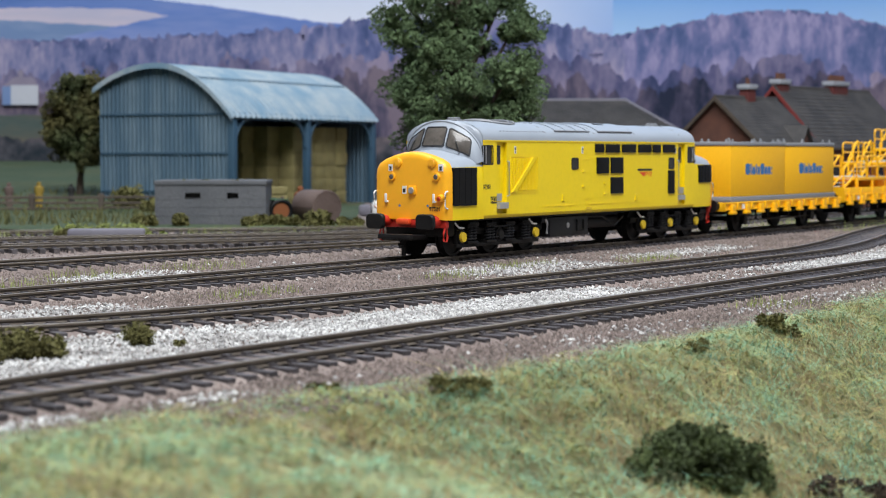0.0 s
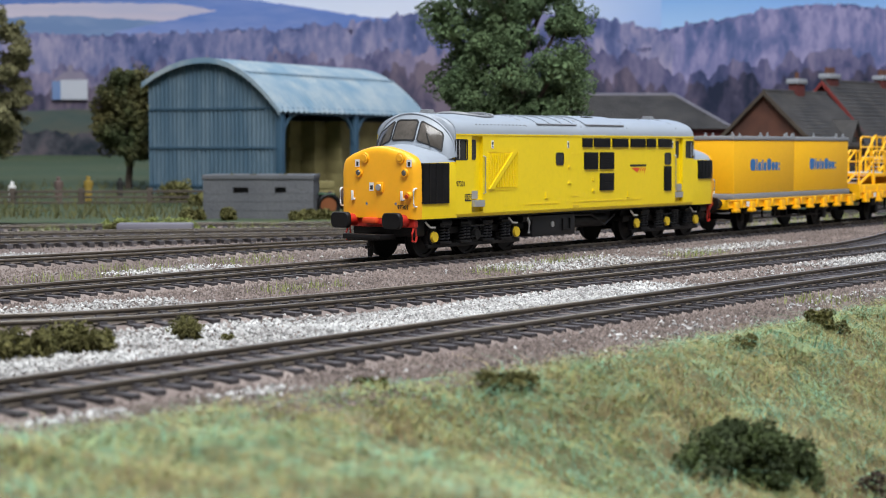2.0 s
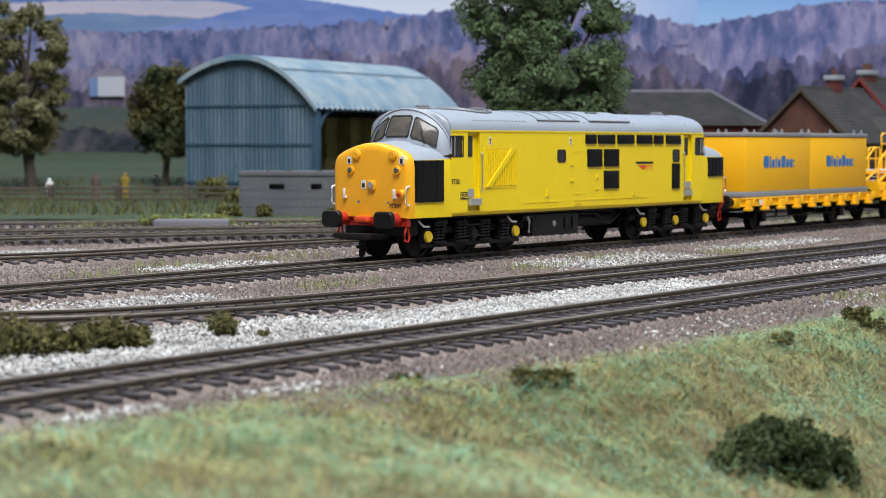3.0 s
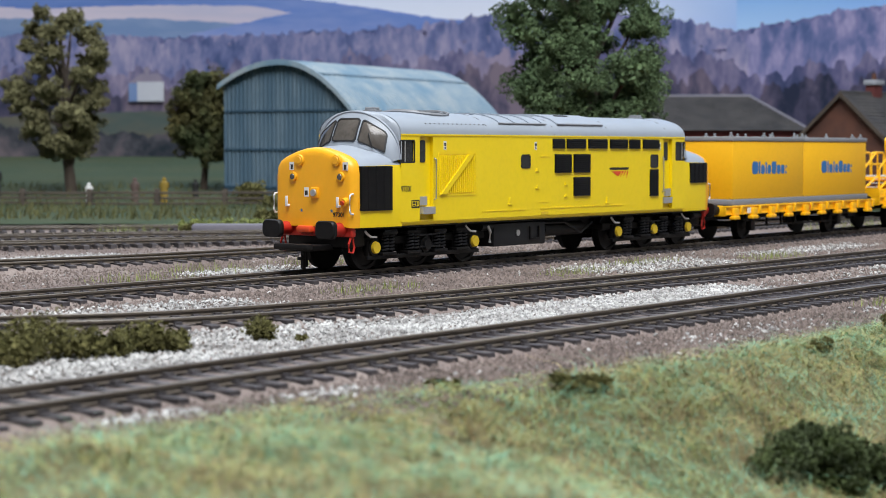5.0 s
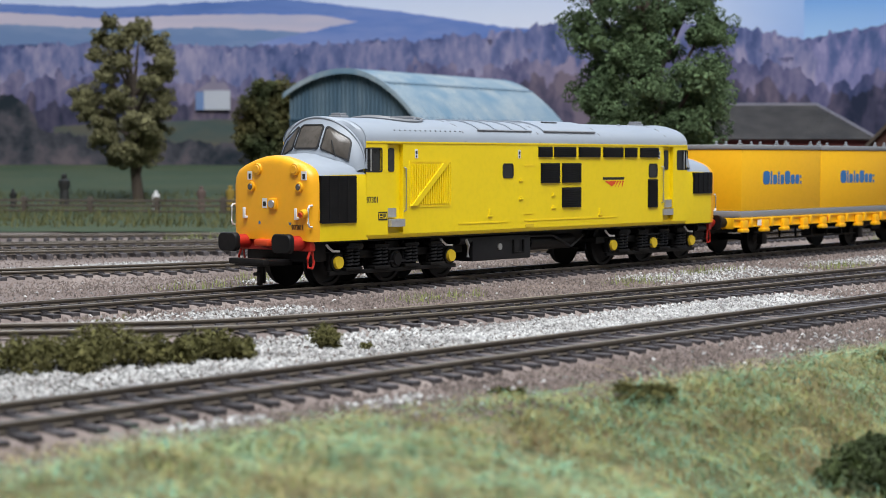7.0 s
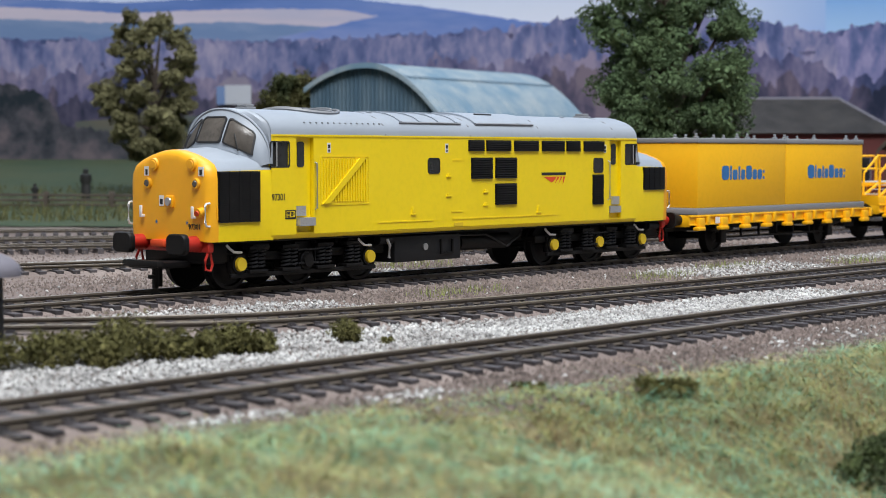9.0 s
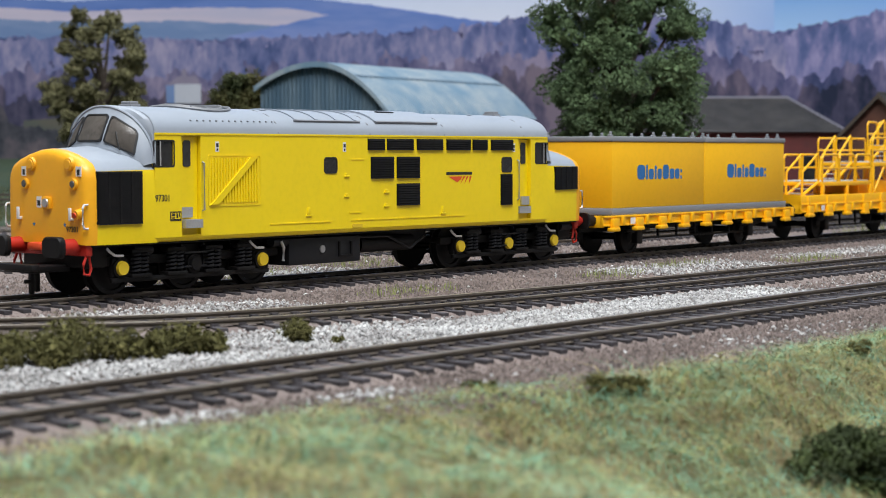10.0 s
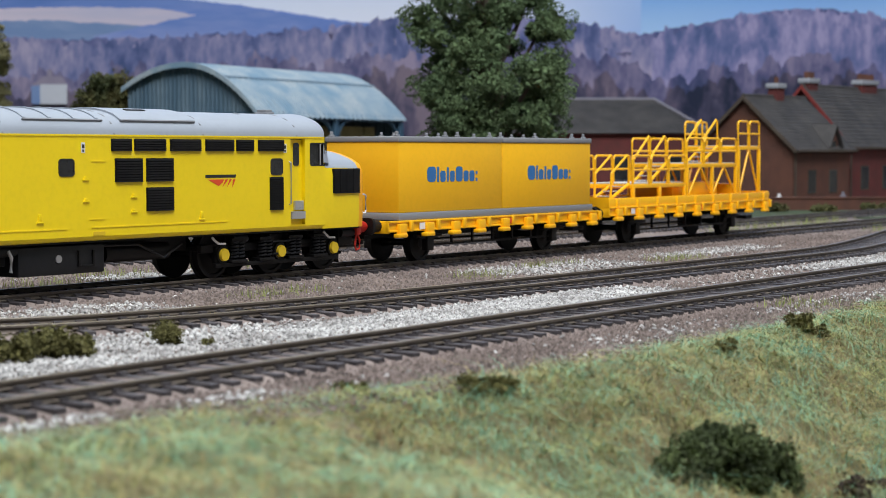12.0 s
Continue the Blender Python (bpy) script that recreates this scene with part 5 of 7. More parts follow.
def scaffold_wagon():
    w = thing("scaffold_wagon", *sn(27.9, 0), TRACK_TURN, "yellow model works wagon with stepped railed platforms", "wagon")
    wagon_frame(w, 6.1, (-3.9, 3.35), 1.25)
    for s in (-1, 1):
        y = s * 1.2
        part("drop_side", boxes((-6.1, 6.1, y - 0.05, y + 0.05, 1.2, 1.52), bev=0.02), "orange_wagon", w, "yellow side board")
        for k in range(9):
            x = -5.6 + k * 1.4
            part("side_stay", boxes((x - 0.07, x + 0.07, min(y, y + s * 0.1), max(y, y + s * 0.1), 1.1, 1.5), bev=0.015), "orange_wagon", w)
    part("loading_floor", boxes((-6.0, 6.0, -1.15, 1.15, 1.4, 1.46)), "orange_wagon", w, smooth=False)
    for x in (-6.06, 6.06):
        part("end_board", boxes((x - 0.04, x + 0.04, -1.2, 1.2, 1.2, 1.55)), "orange_wagon", w, smooth=False)
    r = 0.042
    # platforms: from, to, near side, far side, floor, rail top
    for x0, x1, y0, y1, z, top in ((-4.3, -0.45, -1.1, 1.1, 1.95, 2.88), (-0.4, 3.62, -1.1, 1.1, 2.6, 3.48), (3.68, 5.6, -1.1, 1.1, 3.22, 4.12)):
        p = part("platform", boxes((x0, x1, y0, y1, z - 0.14, z), bev=0.02), "orange_wagon", w, "yellow work platform")
        part("platform_tread", boxes((x0 + 0.08, x1 - 0.08, y0 + 0.1, y1 - 0.1, z + 0.002, z + 0.03)), "tread_grey", p, "grey platform tread", smooth=False)
        n = max(2, int((x1 - x0) / 1.2))
        for y in (y0 + 0.03, y1 - 0.03):
            step = (x1 - x0) / n
            for k in range(n):
                # each railing panel is a bent loop with a middle bar
                a, b, c = x0 + k * step + 0.06, x0 + (k + 1) * step - 0.06, 0.12
                loop = [(a, y, z), (a, y, top - c), (a + c * 0.3, y, top - c * 0.3), (a + c, y, top), (b - c, y, top), (b - c * 0.3, y, top - c * 0.3), (b, y, top - c), (b, y, z)]
                part("rail_panel", ribbon(bmesh.new(), loop, r, 8), "orange_wagon", p)
                part("middle_rail", tube(bmesh.new(), (a, y, (z + top) / 2), (b, y, (z + top) / 2), r * 0.9, seg=8), "orange_wagon", p)
            bays = max(1, int(round((x1 - x0) / 2.1)))
            for k in range(bays + 1):
                x = x0 + 0.08 + k * (x1 - x0 - 0.16) / bays
                part("leg", boxes((x - 0.06, x + 0.06, y - 0.06, y + 0.06, 1.4, z - 0.1), bev=0.015), "orange_wagon", p)
            if z > 2.2:
                for k in range(bays):
                    a, b = x0 + 0.12 + k * (x1 - x0 - 0.24) / bays, x0 + 0.12 + (k + 1) * (x1 - x0 - 0.24) / bays
                    m = (a + b) / 2
                    for q in (a, b):
                        part("strut", tube(bmesh.new(), (q, y, 1.46), (m, y, z - 0.1), r, seg=8), "orange_wagon", p)
    # stairs between the levels, with handrails
    for xa, za, xb, zb, ya, yb in ((-5.5, 1.5, -4.3, 1.95, -0.95, -0.35), (-1.7, 1.95, -0.45, 2.6, -0.3, 0.3), (2.3, 2.6, 3.6, 3.22, -0.3, 0.3)):
        st = part("stair", boxes((xb - 0.06, xb + 0.06, ya, yb, zb - 0.08, zb)), "orange_wagon", w, "yellow stair with grey treads")
        for y in (ya, yb):
            part("stringer", tube(bmesh.new(), (xa, y, za), (xb, y, zb), 0.055, seg=8), "orange_wagon", st)
            part("handrail", ribbon(bmesh.new(), [(xa, y, za), (xa + 0.05, y, za + 0.8), (xb - 0.1, y, zb + 0.95), (xb, y, zb + 0.9), (xb, y, zb)], 0.042, 8), "orange_wagon", st)
        n = max(3, int((zb - za) / 0.14))
        for k in range(n):
            x, z = xa + (xb - xa) * (k + 0.5) / n, za + (zb - za) * (k + 0.5) / n
            part("stair_tread", boxes((x - 0.11, x + 0.11, ya + 0.03, yb - 0.03, z - 0.015, z + 0.015)), "tread_grey", st, smooth=False)
    part("tool_locker", boxes((-0.9, 2.6, -0.8, 0.8, 1.46, 1.95), (3.6, 4.4, -0.9, 0.4, 1.46, 1.85), bev=0.03), "orange_wagon", w)
    return w


TRAIN_S = [(0.0, 11.27), (0.5, 10.34), (1.0, 9.39), (1.5, 8.43), (2.0, 7.48), (2.5, 6.54), (3.0, 5.59), (3.5, 4.66), (4.0, 3.73), (4.5, 2.80), (5.0, 1.86), (5.5, 0.94),
           (6.0, 0.02), (6.5, -0.89), (7.0, -1.84), (7.5, -2.77), (8.0, -3.70), (8.5, -4.63), (9.0, -5.56), (9.5, -6.50), (10.0, -7.45), (10.5, -8.40), (11.0, -9.43), (11.5, -10.44), (12.0, -11.50)]


def carriage_pose(s, spread):
    a, b = sn(s - spread, main_line(s - spread)), sn(s + spread, main_line(s + spread))
    m, d = (a + b) / 2, b - a
    return pose(m.x * K, m.y * K, 0, 0, 0, math.degrees(math.atan2(d.y, d.x)))


engine = locomotive()
flat = container_wagon()
cargo = container(flat)
works = scaffold_wagon()


def motions():
    for ob, shift, spread in ((engine, 0.0, 5.64), (flat, 15.5, 3.3), (cargo, 15.5, 3.3), (works, 27.9, 3.6)):
        walk(ob, [(t, carriage_pose(s + shift, spread)) for t, s in TRAIN_S])
    ts, ss = [r[0] for r in TRAIN_S], [r[1] for r in TRAIN_S]
    for w, ax, r in WHEELS:
        rows = []
        for k in range(49):
            t = k * 0.25
            turn = (float(np.interp(t, ts, ss)) - ss[0]) / r
            rows.append((t, Matrix.Translation((ax * K, 0, r * K)) @ Matrix.Rotation(turn, 4, "Y")))
        walk(w, rows)

# ---- foliage and loose ground cover ----


def leaf_cloud(lobes, count, size, squash=0.8, shell=0.55):
    """Small crumpled leaf flakes round many lobes. lobes: x, y, z, radius."""
    lobes = np.array(lobes)
    w = lobes[:, 3] ** 2
    pick = rng.choice(len(lobes), count, p=w / w.sum())
    d = rng.normal(size=(count, 3))
    d /= np.linalg.norm(d, axis=1)[:, None]
    rad = lobes[pick, 3] * (shell + (1 - shell) * rng.random(count) ** 0.5) * (1 + 0.22 * np.sin(5 * d[:, 0] + pick) * np.cos(6 * d[:, 2] + pick))
    c = lobes[pick, :3] + d * rad[:, None] * np.array([1, 1, squash])
    a = rng.normal(size=(count, 3)) + d * 0.3
    a /= np.linalg.norm(a, axis=1)[:, None]
    b = np.cross(a, rng.normal(size=(count, 3)))
    b /= np.linalg.norm(b, axis=1)[:, None]
    e = np.cross(a, b)
    s = (size * (0.55 + 0.9 * rng.random(count)))[:, None]
    v = np.stack([c - a * s, c + b * s * 0.6, c + a * s, c - b * s * 0.6 + e * s * 0.35], axis=1).reshape(-1, 3)
    i = np.arange(count)[:, None] * 4
    f = np.concatenate([np.hstack([i, i + 1, i + 2]), np.hstack([i, i + 2, i + 3])])
    return v, f


def knobs(lobes, each, share, seed, squash=0.85):
    """Small knobs all over each lobe, like torn foam."""
    g = np.random.default_rng(seed)
    out = []
    for x, y, z, r in lobes:
        for _ in range(each):
            d = g.normal(size=3)
            d /= np.linalg.norm(d)
            q = r * (0.72 + 0.3 * g.random())
            out.append((x + d[0] * q, y + d[1] * q, z + d[2] * q * squash, r * share * (0.7 + 0.7 * g.random())))
    return out


def cloud_part(name, v, f, material, parent=None, label="", category=""):
    me = bpy.data.meshes.new(name)
    me.from_pydata((v * K).tolist(), [], f.tolist())
    me.materials.append(M[material])
    ob = new(name, me)
    ob.parent = parent
    if label:
        ob["label"] = label
    if category:
        ob["category"] = category
    return ob


def tree(x, y, z, height, half, low, lobes, leaf, label, flakes, flake, lean=0.0, droop=0.0, round_top=1.0, seed=1, lobe=(0.22, 0.36), shell=0.55, push=(0.55, 1.0)):
    r = random.Random(seed)
    t = thing("tree", x, y, z, 0, label, "tree")
    bm = bmesh.new()
    pts = [(lean * (1 - k / 8) * 1.0 + 0.05 * height * math.sin(k * 1.3 + seed) * 0.15, 0.1 * math.sin(k + seed), height * 0.9 * k / 8) for k in range(9)]
    pts[0] = (pts[0][0], pts[0][1], -0.35)
    for k in range(8):
        tube(bm, pts[k], pts[k + 1], 0.03 * height * (1 - k / 9) + 0.03, 0.03 * height * (1 - (k + 1) / 9) + 0.03, seg=10, caps=False)
    part("trunk", bm, "bark", t, "dark brown trunk")
    cs = []
    for k in range(lobes):
        f = (k + 0.5) / lobes
        h = low + (height - low) * f
        env = half * (math.sin(math.pi * (0.15 + 0.66 * (1 - f) ** round_top)) ** 0.6)
        a = k * 2.399 + r.uniform(-0.3, 0.3)
        rad = half * r.uniform(*lobe) * (0.75 + 0.4 * (1 - f))
        d = max(0.0, env - rad) * r.uniform(*push)
        c = (d * math.cos(a), d * math.sin(a) * 0.8, h - droop * d * 0.5 + r.uniform(-0.3, 0.3), rad)
        cs.append(c)
        if k % 2 == 0:
            foot = pts[max(1, min(7, int(8 * (h / height) * 0.75)))]
            part("limb", tube(bmesh.new(), foot, c[:3], 0.012 * height, 0.004 * height, seg=7), "bark", t)
    v, f = leaf_cloud(knobs(cs, 16, 0.30, seed), flakes, flake, 0.8, shell)
    core, cf = leaf_cloud([(a, b, c, d * 0.62) for a, b, c, d in cs], flakes // 8, flake * 2.8, 0.8, 0.5)
    v, f = np.concatenate([v, core]), np.concatenate([f, cf + len(v)])
    tagged(cloud_part("crown", v, f, leaf, t, "crumbly foam foliage crown"), kind="stuff")
    return t


def clump(name, x, y, w, d, h, material, label, category="bush", n=900, flake=0.035, z=None, seed=0):
    r = random.Random(seed * 7 + 3)
    lobes = [(r.uniform(-w, w) * 0.5, r.uniform(-d, d) * 0.5, h * r.uniform(0.25, 0.62), h * r.uniform(0.3, 0.48)) for _ in range(9)]
    v, f = leaf_cloud(knobs(lobes, 9, 0.36, seed), int(n * 2.2), flake * 0.68, 0.95, 0.6)
    core, cf = leaf_cloud([(a, b, c, q * 0.8) for a, b, c, q in lobes], n // 3, flake * 1.6, 0.95, 0.4)
    v, f = np.concatenate([v, core]), np.concatenate([f, cf + len(v)])
    ob = cloud_part(name, v, f, material)
    ob.matrix_world = pose(x * K, y * K, (GROUND if z is None else z) * K)
    return tagged(ob, label, category)


def scatter(patches, size, octa):
    """Angular stones lying on the ground, in oblongs of the track plan: s0, s1, n0, n1, count."""
    P = []
    for s0, s1, n0, n1, count in patches:
        m = int(count * 1.6)
        s = s0 + (s1 - s0) * rng.random(m)
        n = n0 + (n1 - n0) * rng.random(m)
        es = np.minimum(s - s0, s1 - s) / (0.22 * (s1 - s0))
        en = np.minimum(n - n0, n1 - n) / (0.30 * (n1 - n0))
        wob = 0.5 + 0.5 * np.sin(s * 1.7 + n * 2.3) * np.sin(n * 1.9 - s * 0.8)
        keep = (np.minimum(1, es) * np.minimum(1, en) * (0.55 + 0.6 * wob)) > rng.random(m) * 0.85
        s, n = s[keep][:count], n[keep][:count]
        P.append(np.stack([ORIGIN[0] + s * U[0] + n * N[0], ORIGIN[1] + s * U[1] + n * N[1], np.full(len(s), GROUND)], axis=1))
    P = np.concatenate(P)
    k = len(P)
    P[:, 2] += 0.02 + 0.07 * rng.random(k)
    r = size * (0.5 + rng.random(k))
    shape = np.array([(1, 0, 0), (0, 1, 0), (-1, 0, 0), (0, -1, 0), (0, 0, 0.8), (0, 0, -0.8)]) if octa else np.array([(1, 0, -0.4), (-0.5, 0.87, -0.4), (-0.5, -0.87, -0.4), (0, 0, 0.9)])
    faces = np.array([(0, 1, 4), (1, 2, 4), (2, 3, 4), (3, 0, 4), (1, 0, 5), (2, 1, 5), (3, 2, 5), (0, 3, 5)]) if octa else np.array([(0, 1, 3), (1, 2, 3), (2, 0, 3), (0, 2, 1)])
    a = rng.random(k) * math.tau
    c, s = np.cos(a), np.sin(a)
    j = shape[None] * (0.65 + 0.7 * rng.random((k, len(shape), 3)))
    x = j[..., 0] * c[:, None] - j[..., 1] * s[:, None]
    y = j[..., 0] * s[:, None] + j[..., 1] * c[:, None]
    tip = (rng.random(k) - 0.5)[:, None]
    z = j[..., 2] + tip * x
    v = (np.stack([x, y, z], axis=2) * r[:, None, None] + P[:, None]).reshape(-1, 3)
    f = (faces[None] + (np.arange(k) * len(shape))[:, None, None]).reshape(-1, 3)
    return v, f


def turf_edge(s):
    return float(np.interp(s, [-34, -25.6, -23.5, -21, -18.9, -12, -7, 0, 12], [-13.5, -14.25, -14.6, -14.9, -15.4, -15.8, -15.7, -15.1, -14.6])) + 0.35 * noise.noise((s * 0.9, 2, 0)) + 0.2 * noise.noise((s * 2.7, 5, 0))


def turf_height(s, n):
    inside = max(0.0, turf_edge(s) - n)
    rise = min(1.0, inside / 1.2)
    return GROUND - 0.05 + rise * (0.14 + 0.17 * noise.noise((s * 0.8, n * 0.8, 0)) + 0.13 * noise.noise((s * 2.4, n * 2.4, 4)) + 0.05 * noise.noise((s * 6.1, n * 6.1, 7))) - bank_drop(s, inside)


def turf():
    bm = bmesh.new()
    ss = np.linspace(-48, 40, 240)
    rows = []
    for k in range(56):
        row = []
        for s in ss:
            e = turf_edge(s)
            n = e + 0.2 - 17 * (k / 55) ** 1.25
            p = sn(s, n, turf_height(s, n))
            row.append(bm.verts.new(p))
        rows.append(row)
    for a, b in zip(rows, rows[1:]):
        for i in range(len(ss) - 1):
            bm.faces.new((a[i], a[i + 1], b[i + 1], b[i]))
    solid("grass_bank", bm, "turf", "uneven turf bank of mixed static grass", "grass", kind="structure")


def blades(count, length, width, seed, lie=0.5, spots=None):
    g = np.random.default_rng(seed)
    s = -33 + 47 * g.random(count * 2)
    depth = 15 * g.random(count * 2) ** 1.4
    keep, base = [], []
    for a, d in zip(s, depth):
        wob = noise.noise((a * 0.7, d * 0.9, seed * 3.1))
        edge = min(1.0, 0.25 + d / 1.3)
        if 1.5 * wob + 0.75 * edge > 0.2 + 0.6 * g.random():
            n = turf_edge(a) - d + 0.25
            base.append(sn(a, n, turf_height(a, n) - 0.01))
            if len(base) >= count:
                break
    P = np.array(base)
    k = len(P)
    a = g.random(k) * math.tau
    L = length * (0.45 + 0.9 * g.random(k))
    d = np.stack([np.cos(a), np.sin(a), np.zeros(k)], axis=1)
    side = np.stack([-np.sin(a), np.cos(a), np.zeros(k)], axis=1) * (width * (0.6 + 0.8 * g.random(k)))[:, None]
    flat = lie * (0.4 + 1.2 * g.random(k))
    up = np.array([0, 0, 1.0])
    m1 = P + up * (L * (0.12 + 0.16 * g.random(k)))[:, None] + d * (L * 0.24 * flat)[:, None]
    curl = np.stack([np.cos(a + 0.7), np.sin(a + 0.7), np.zeros(k)], axis=1)
    m2 = m1 + up * (L * (0.22 * g.random(k) - 0.08))[:, None] + curl * (L * 0.34 * (0.3 + flat))[:, None]
    v = np.stack([P - side, P + side, m1 - side, m1 + side, m2 - side * 0.25, m2 + side * 0.25], axis=1).reshape(-1, 3)
    i = np.arange(k)[:, None] * 6
    f = np.concatenate([np.hstack([i, i + 1, i + 3]), np.hstack([i, i + 3, i + 2]), np.hstack([i + 2, i + 3, i + 5]), np.hstack([i + 2, i + 5, i + 4])])
    return v, f


def strands(count, length, width, seed, s0=-27, s1=10):
    """Long curled grass fibres that lie over the turf and follow its slope."""
    g = np.random.default_rng(seed)
    v, f = [], []
    m = 5
    for _ in range(count):
        s, d = s0 + (s1 - s0) * g.random(), -0.25 + 6.2 * g.random() ** 1.2
        if (d < 0.3 and g.random() < 0.55) or noise.noise((s * 0.9, d * 1.1, seed * 2.3)) < 0.5 * g.random() - 0.3:
            continue
        n = turf_edge(s) - d
        a, bend = g.random() * math.tau, g.normal() * 0.55
        L = length * (0.35 + 0.9 * g.random()) / m
        rise, w = 0.02 + 0.16 * g.random(), width * (0.7 + 0.6 * g.random())
        base = len(v)
        for k in range(m + 1):
            z = turf_height(s, n) + 0.015 + rise * math.sin(math.pi * (0.1 + 0.8 * k / m)) + 0.02 * (g.random() - 0.5)
            p = sn(s, n, z)
            q = w * (1 - 0.75 * k / m)
            side = (-math.sin(a) * U[0] + math.cos(a) * N[0], -math.sin(a) * U[1] + math.cos(a) * N[1])
            v.append((p.x - side[0] * q, p.y - side[1] * q, p.z - 0.5 * q))
            v.append((p.x + side[0] * q, p.y + side[1] * q, p.z + 0.5 * q))
            if k < m:
                i = base + 2 * k
                f += [(i, i + 1, i + 3), (i, i + 3, i + 2)]
            s, n = s + L * math.cos(a), n + L * math.sin(a)
            a += bend / m * 2 + g.normal() * 0.12
    return np.array(v), np.array(f)


def weeds(patches, count, length, name, material, label):
    """Loose upright tufts in oblongs of the track plan."""
    g = np.random.default_rng(len(patches) + count)
    P = []
    for s0, s1, n0, n1 in patches:
        k = count
        cs, cn = s0 + (s1 - s0) * g.random(k), n0 + (n1 - n0) * g.random(k)
        P.append(np.stack([ORIGIN[0] + cs * U[0] + cn * N[0], ORIGIN[1] + cs * U[1] + cn * N[1], np.full(k, GROUND)], axis=1))
    P = np.concatenate(P)
    k = len(P)
    a = g.random(k) * math.tau
    L = length * (0.4 + g.random(k))
    lean = np.stack([np.cos(a), np.sin(a), np.zeros(k)], axis=1) * (L * 0.35)[:, None]
    side = np.stack([-np.sin(a), np.cos(a), np.zeros(k)], axis=1) * 0.014
    top = P + lean + np.array([0, 0, 1.0]) * L[:, None]
    v = np.stack([P - side, P + side, top], axis=1).reshape(-1, 3)
    f = np.arange(3 * k).reshape(-1, 3)
    pieces(name, v, f, material, label, "weeds")


def ground_cover():
    v, f = scatter([(-32, -13, -11.3, -6.6, 20000), (-17, -2, -11.4, -8.2, 24000), (5, 26, -11.3, -8.7, 10000), (14, 30, -11, -7.5, 3000),
                    (-27, -17, -8, -4, 2500), (-19, -12, -4.6, -1.6, 2600), (-1, 7, -5.4, -2.0, 2600), (8, 18, -4.6, -2.6, 1800), (-8, -3, 2.4, 4.6, 900), (-12, -2, 10.8, 13.2, 2600),
                    (-30, 24, -11.3, -8.6, 1200), (-30, 20, -15.4, -13.4, 260), (-6, 4, -15.2, -13.8, 200), (-26, 20, -6.5, 7, 700), (-26.5, -24.5, -14.1, -13.5, 160), (-23.4, -21.6, -14.5, -13.6, 140), (-15, -9, -15.4, -14.0, 190), (-8, 2, -14.9, -13.9, 190)], 0.038, True)
    pieces("chippings", v, f, "chip", "loose white limestone chippings between the tracks", "stones")
    v, f = scatter([(-34, 20, -16, -11.4, 42000), (-34, 34, -12, -6, 18000), (-28, 34, -6, 1, 34000), (-20, 20, 0, 9, 18000), (-14, 22, 8, 22, 6000)], 0.030, False)
    pieces("ballast", v, f, "grain", "fine brown ash ballast grains round the sleepers", "ballast")
    turf()
    for count, length, width, seed, lie, material, label in (
            (5000, 0.75, 0.0055, 14, 1.25, "blade_b", "long blue-green grass strands on the bank"),
            (11000, 0.65, 0.0055, 15, 1.25, "blade_c", "long straw-coloured grass strands on the bank"),
            (62000, 0.42, 0.0052, 11, 1.15, "blade_a", "pale green static grass fibres on the bank"),
            (42000, 0.48, 0.0050, 12, 1.2, "blade_b", "blue-green static grass fibres on the bank"),
            (50000, 0.42, 0.0052, 13, 1.15, "blade_c", "straw-coloured static grass fibres on the bank")):
        v, f = blades(count, length, width, seed, lie)
        pieces("grass", v, f, material, label, "grass")
    for count, seed, material, label in ((17000, 31, "blade_b", "long curled blue-green fibres lying on the turf"), (21000, 32, "blade_c", "long curled straw fibres lying on the turf"),
                                         (17000, 33, "blade_a", "long curled pale green fibres lying on the turf")):
        v, f = strands(count, 0.72, 0.0036, seed)
        pieces("grass", v, f, material, label, "grass")
    weeds([(-11, -8, 2.2, 4.6), (-7, -5, 3.2, 5.4), (-3, 0, 3.5, 5.5), (-10, -7, -3.8, -2.8), (2, 5, -3.5, -2.6), (-2, 0.5, -4.2, -3.2), (-6, -4, -15, -13.8), (7, 10, -5, -4)], 170, 0.22, "weeds", "tuft", "thin yellow-green weeds among the ballast")
    weeds([(6, 14, 22, 23.2), (13, 19, 17, 18.5), (15, 22, 14.5, 16), (20, 26, 12.5, 14.5), (26, 40, 2.2, 3.6), (30, 44, -3.5, -1.5)], 420, 0.34, "weeds", "tuft", "pale yellow-green weeds along the far sidings")


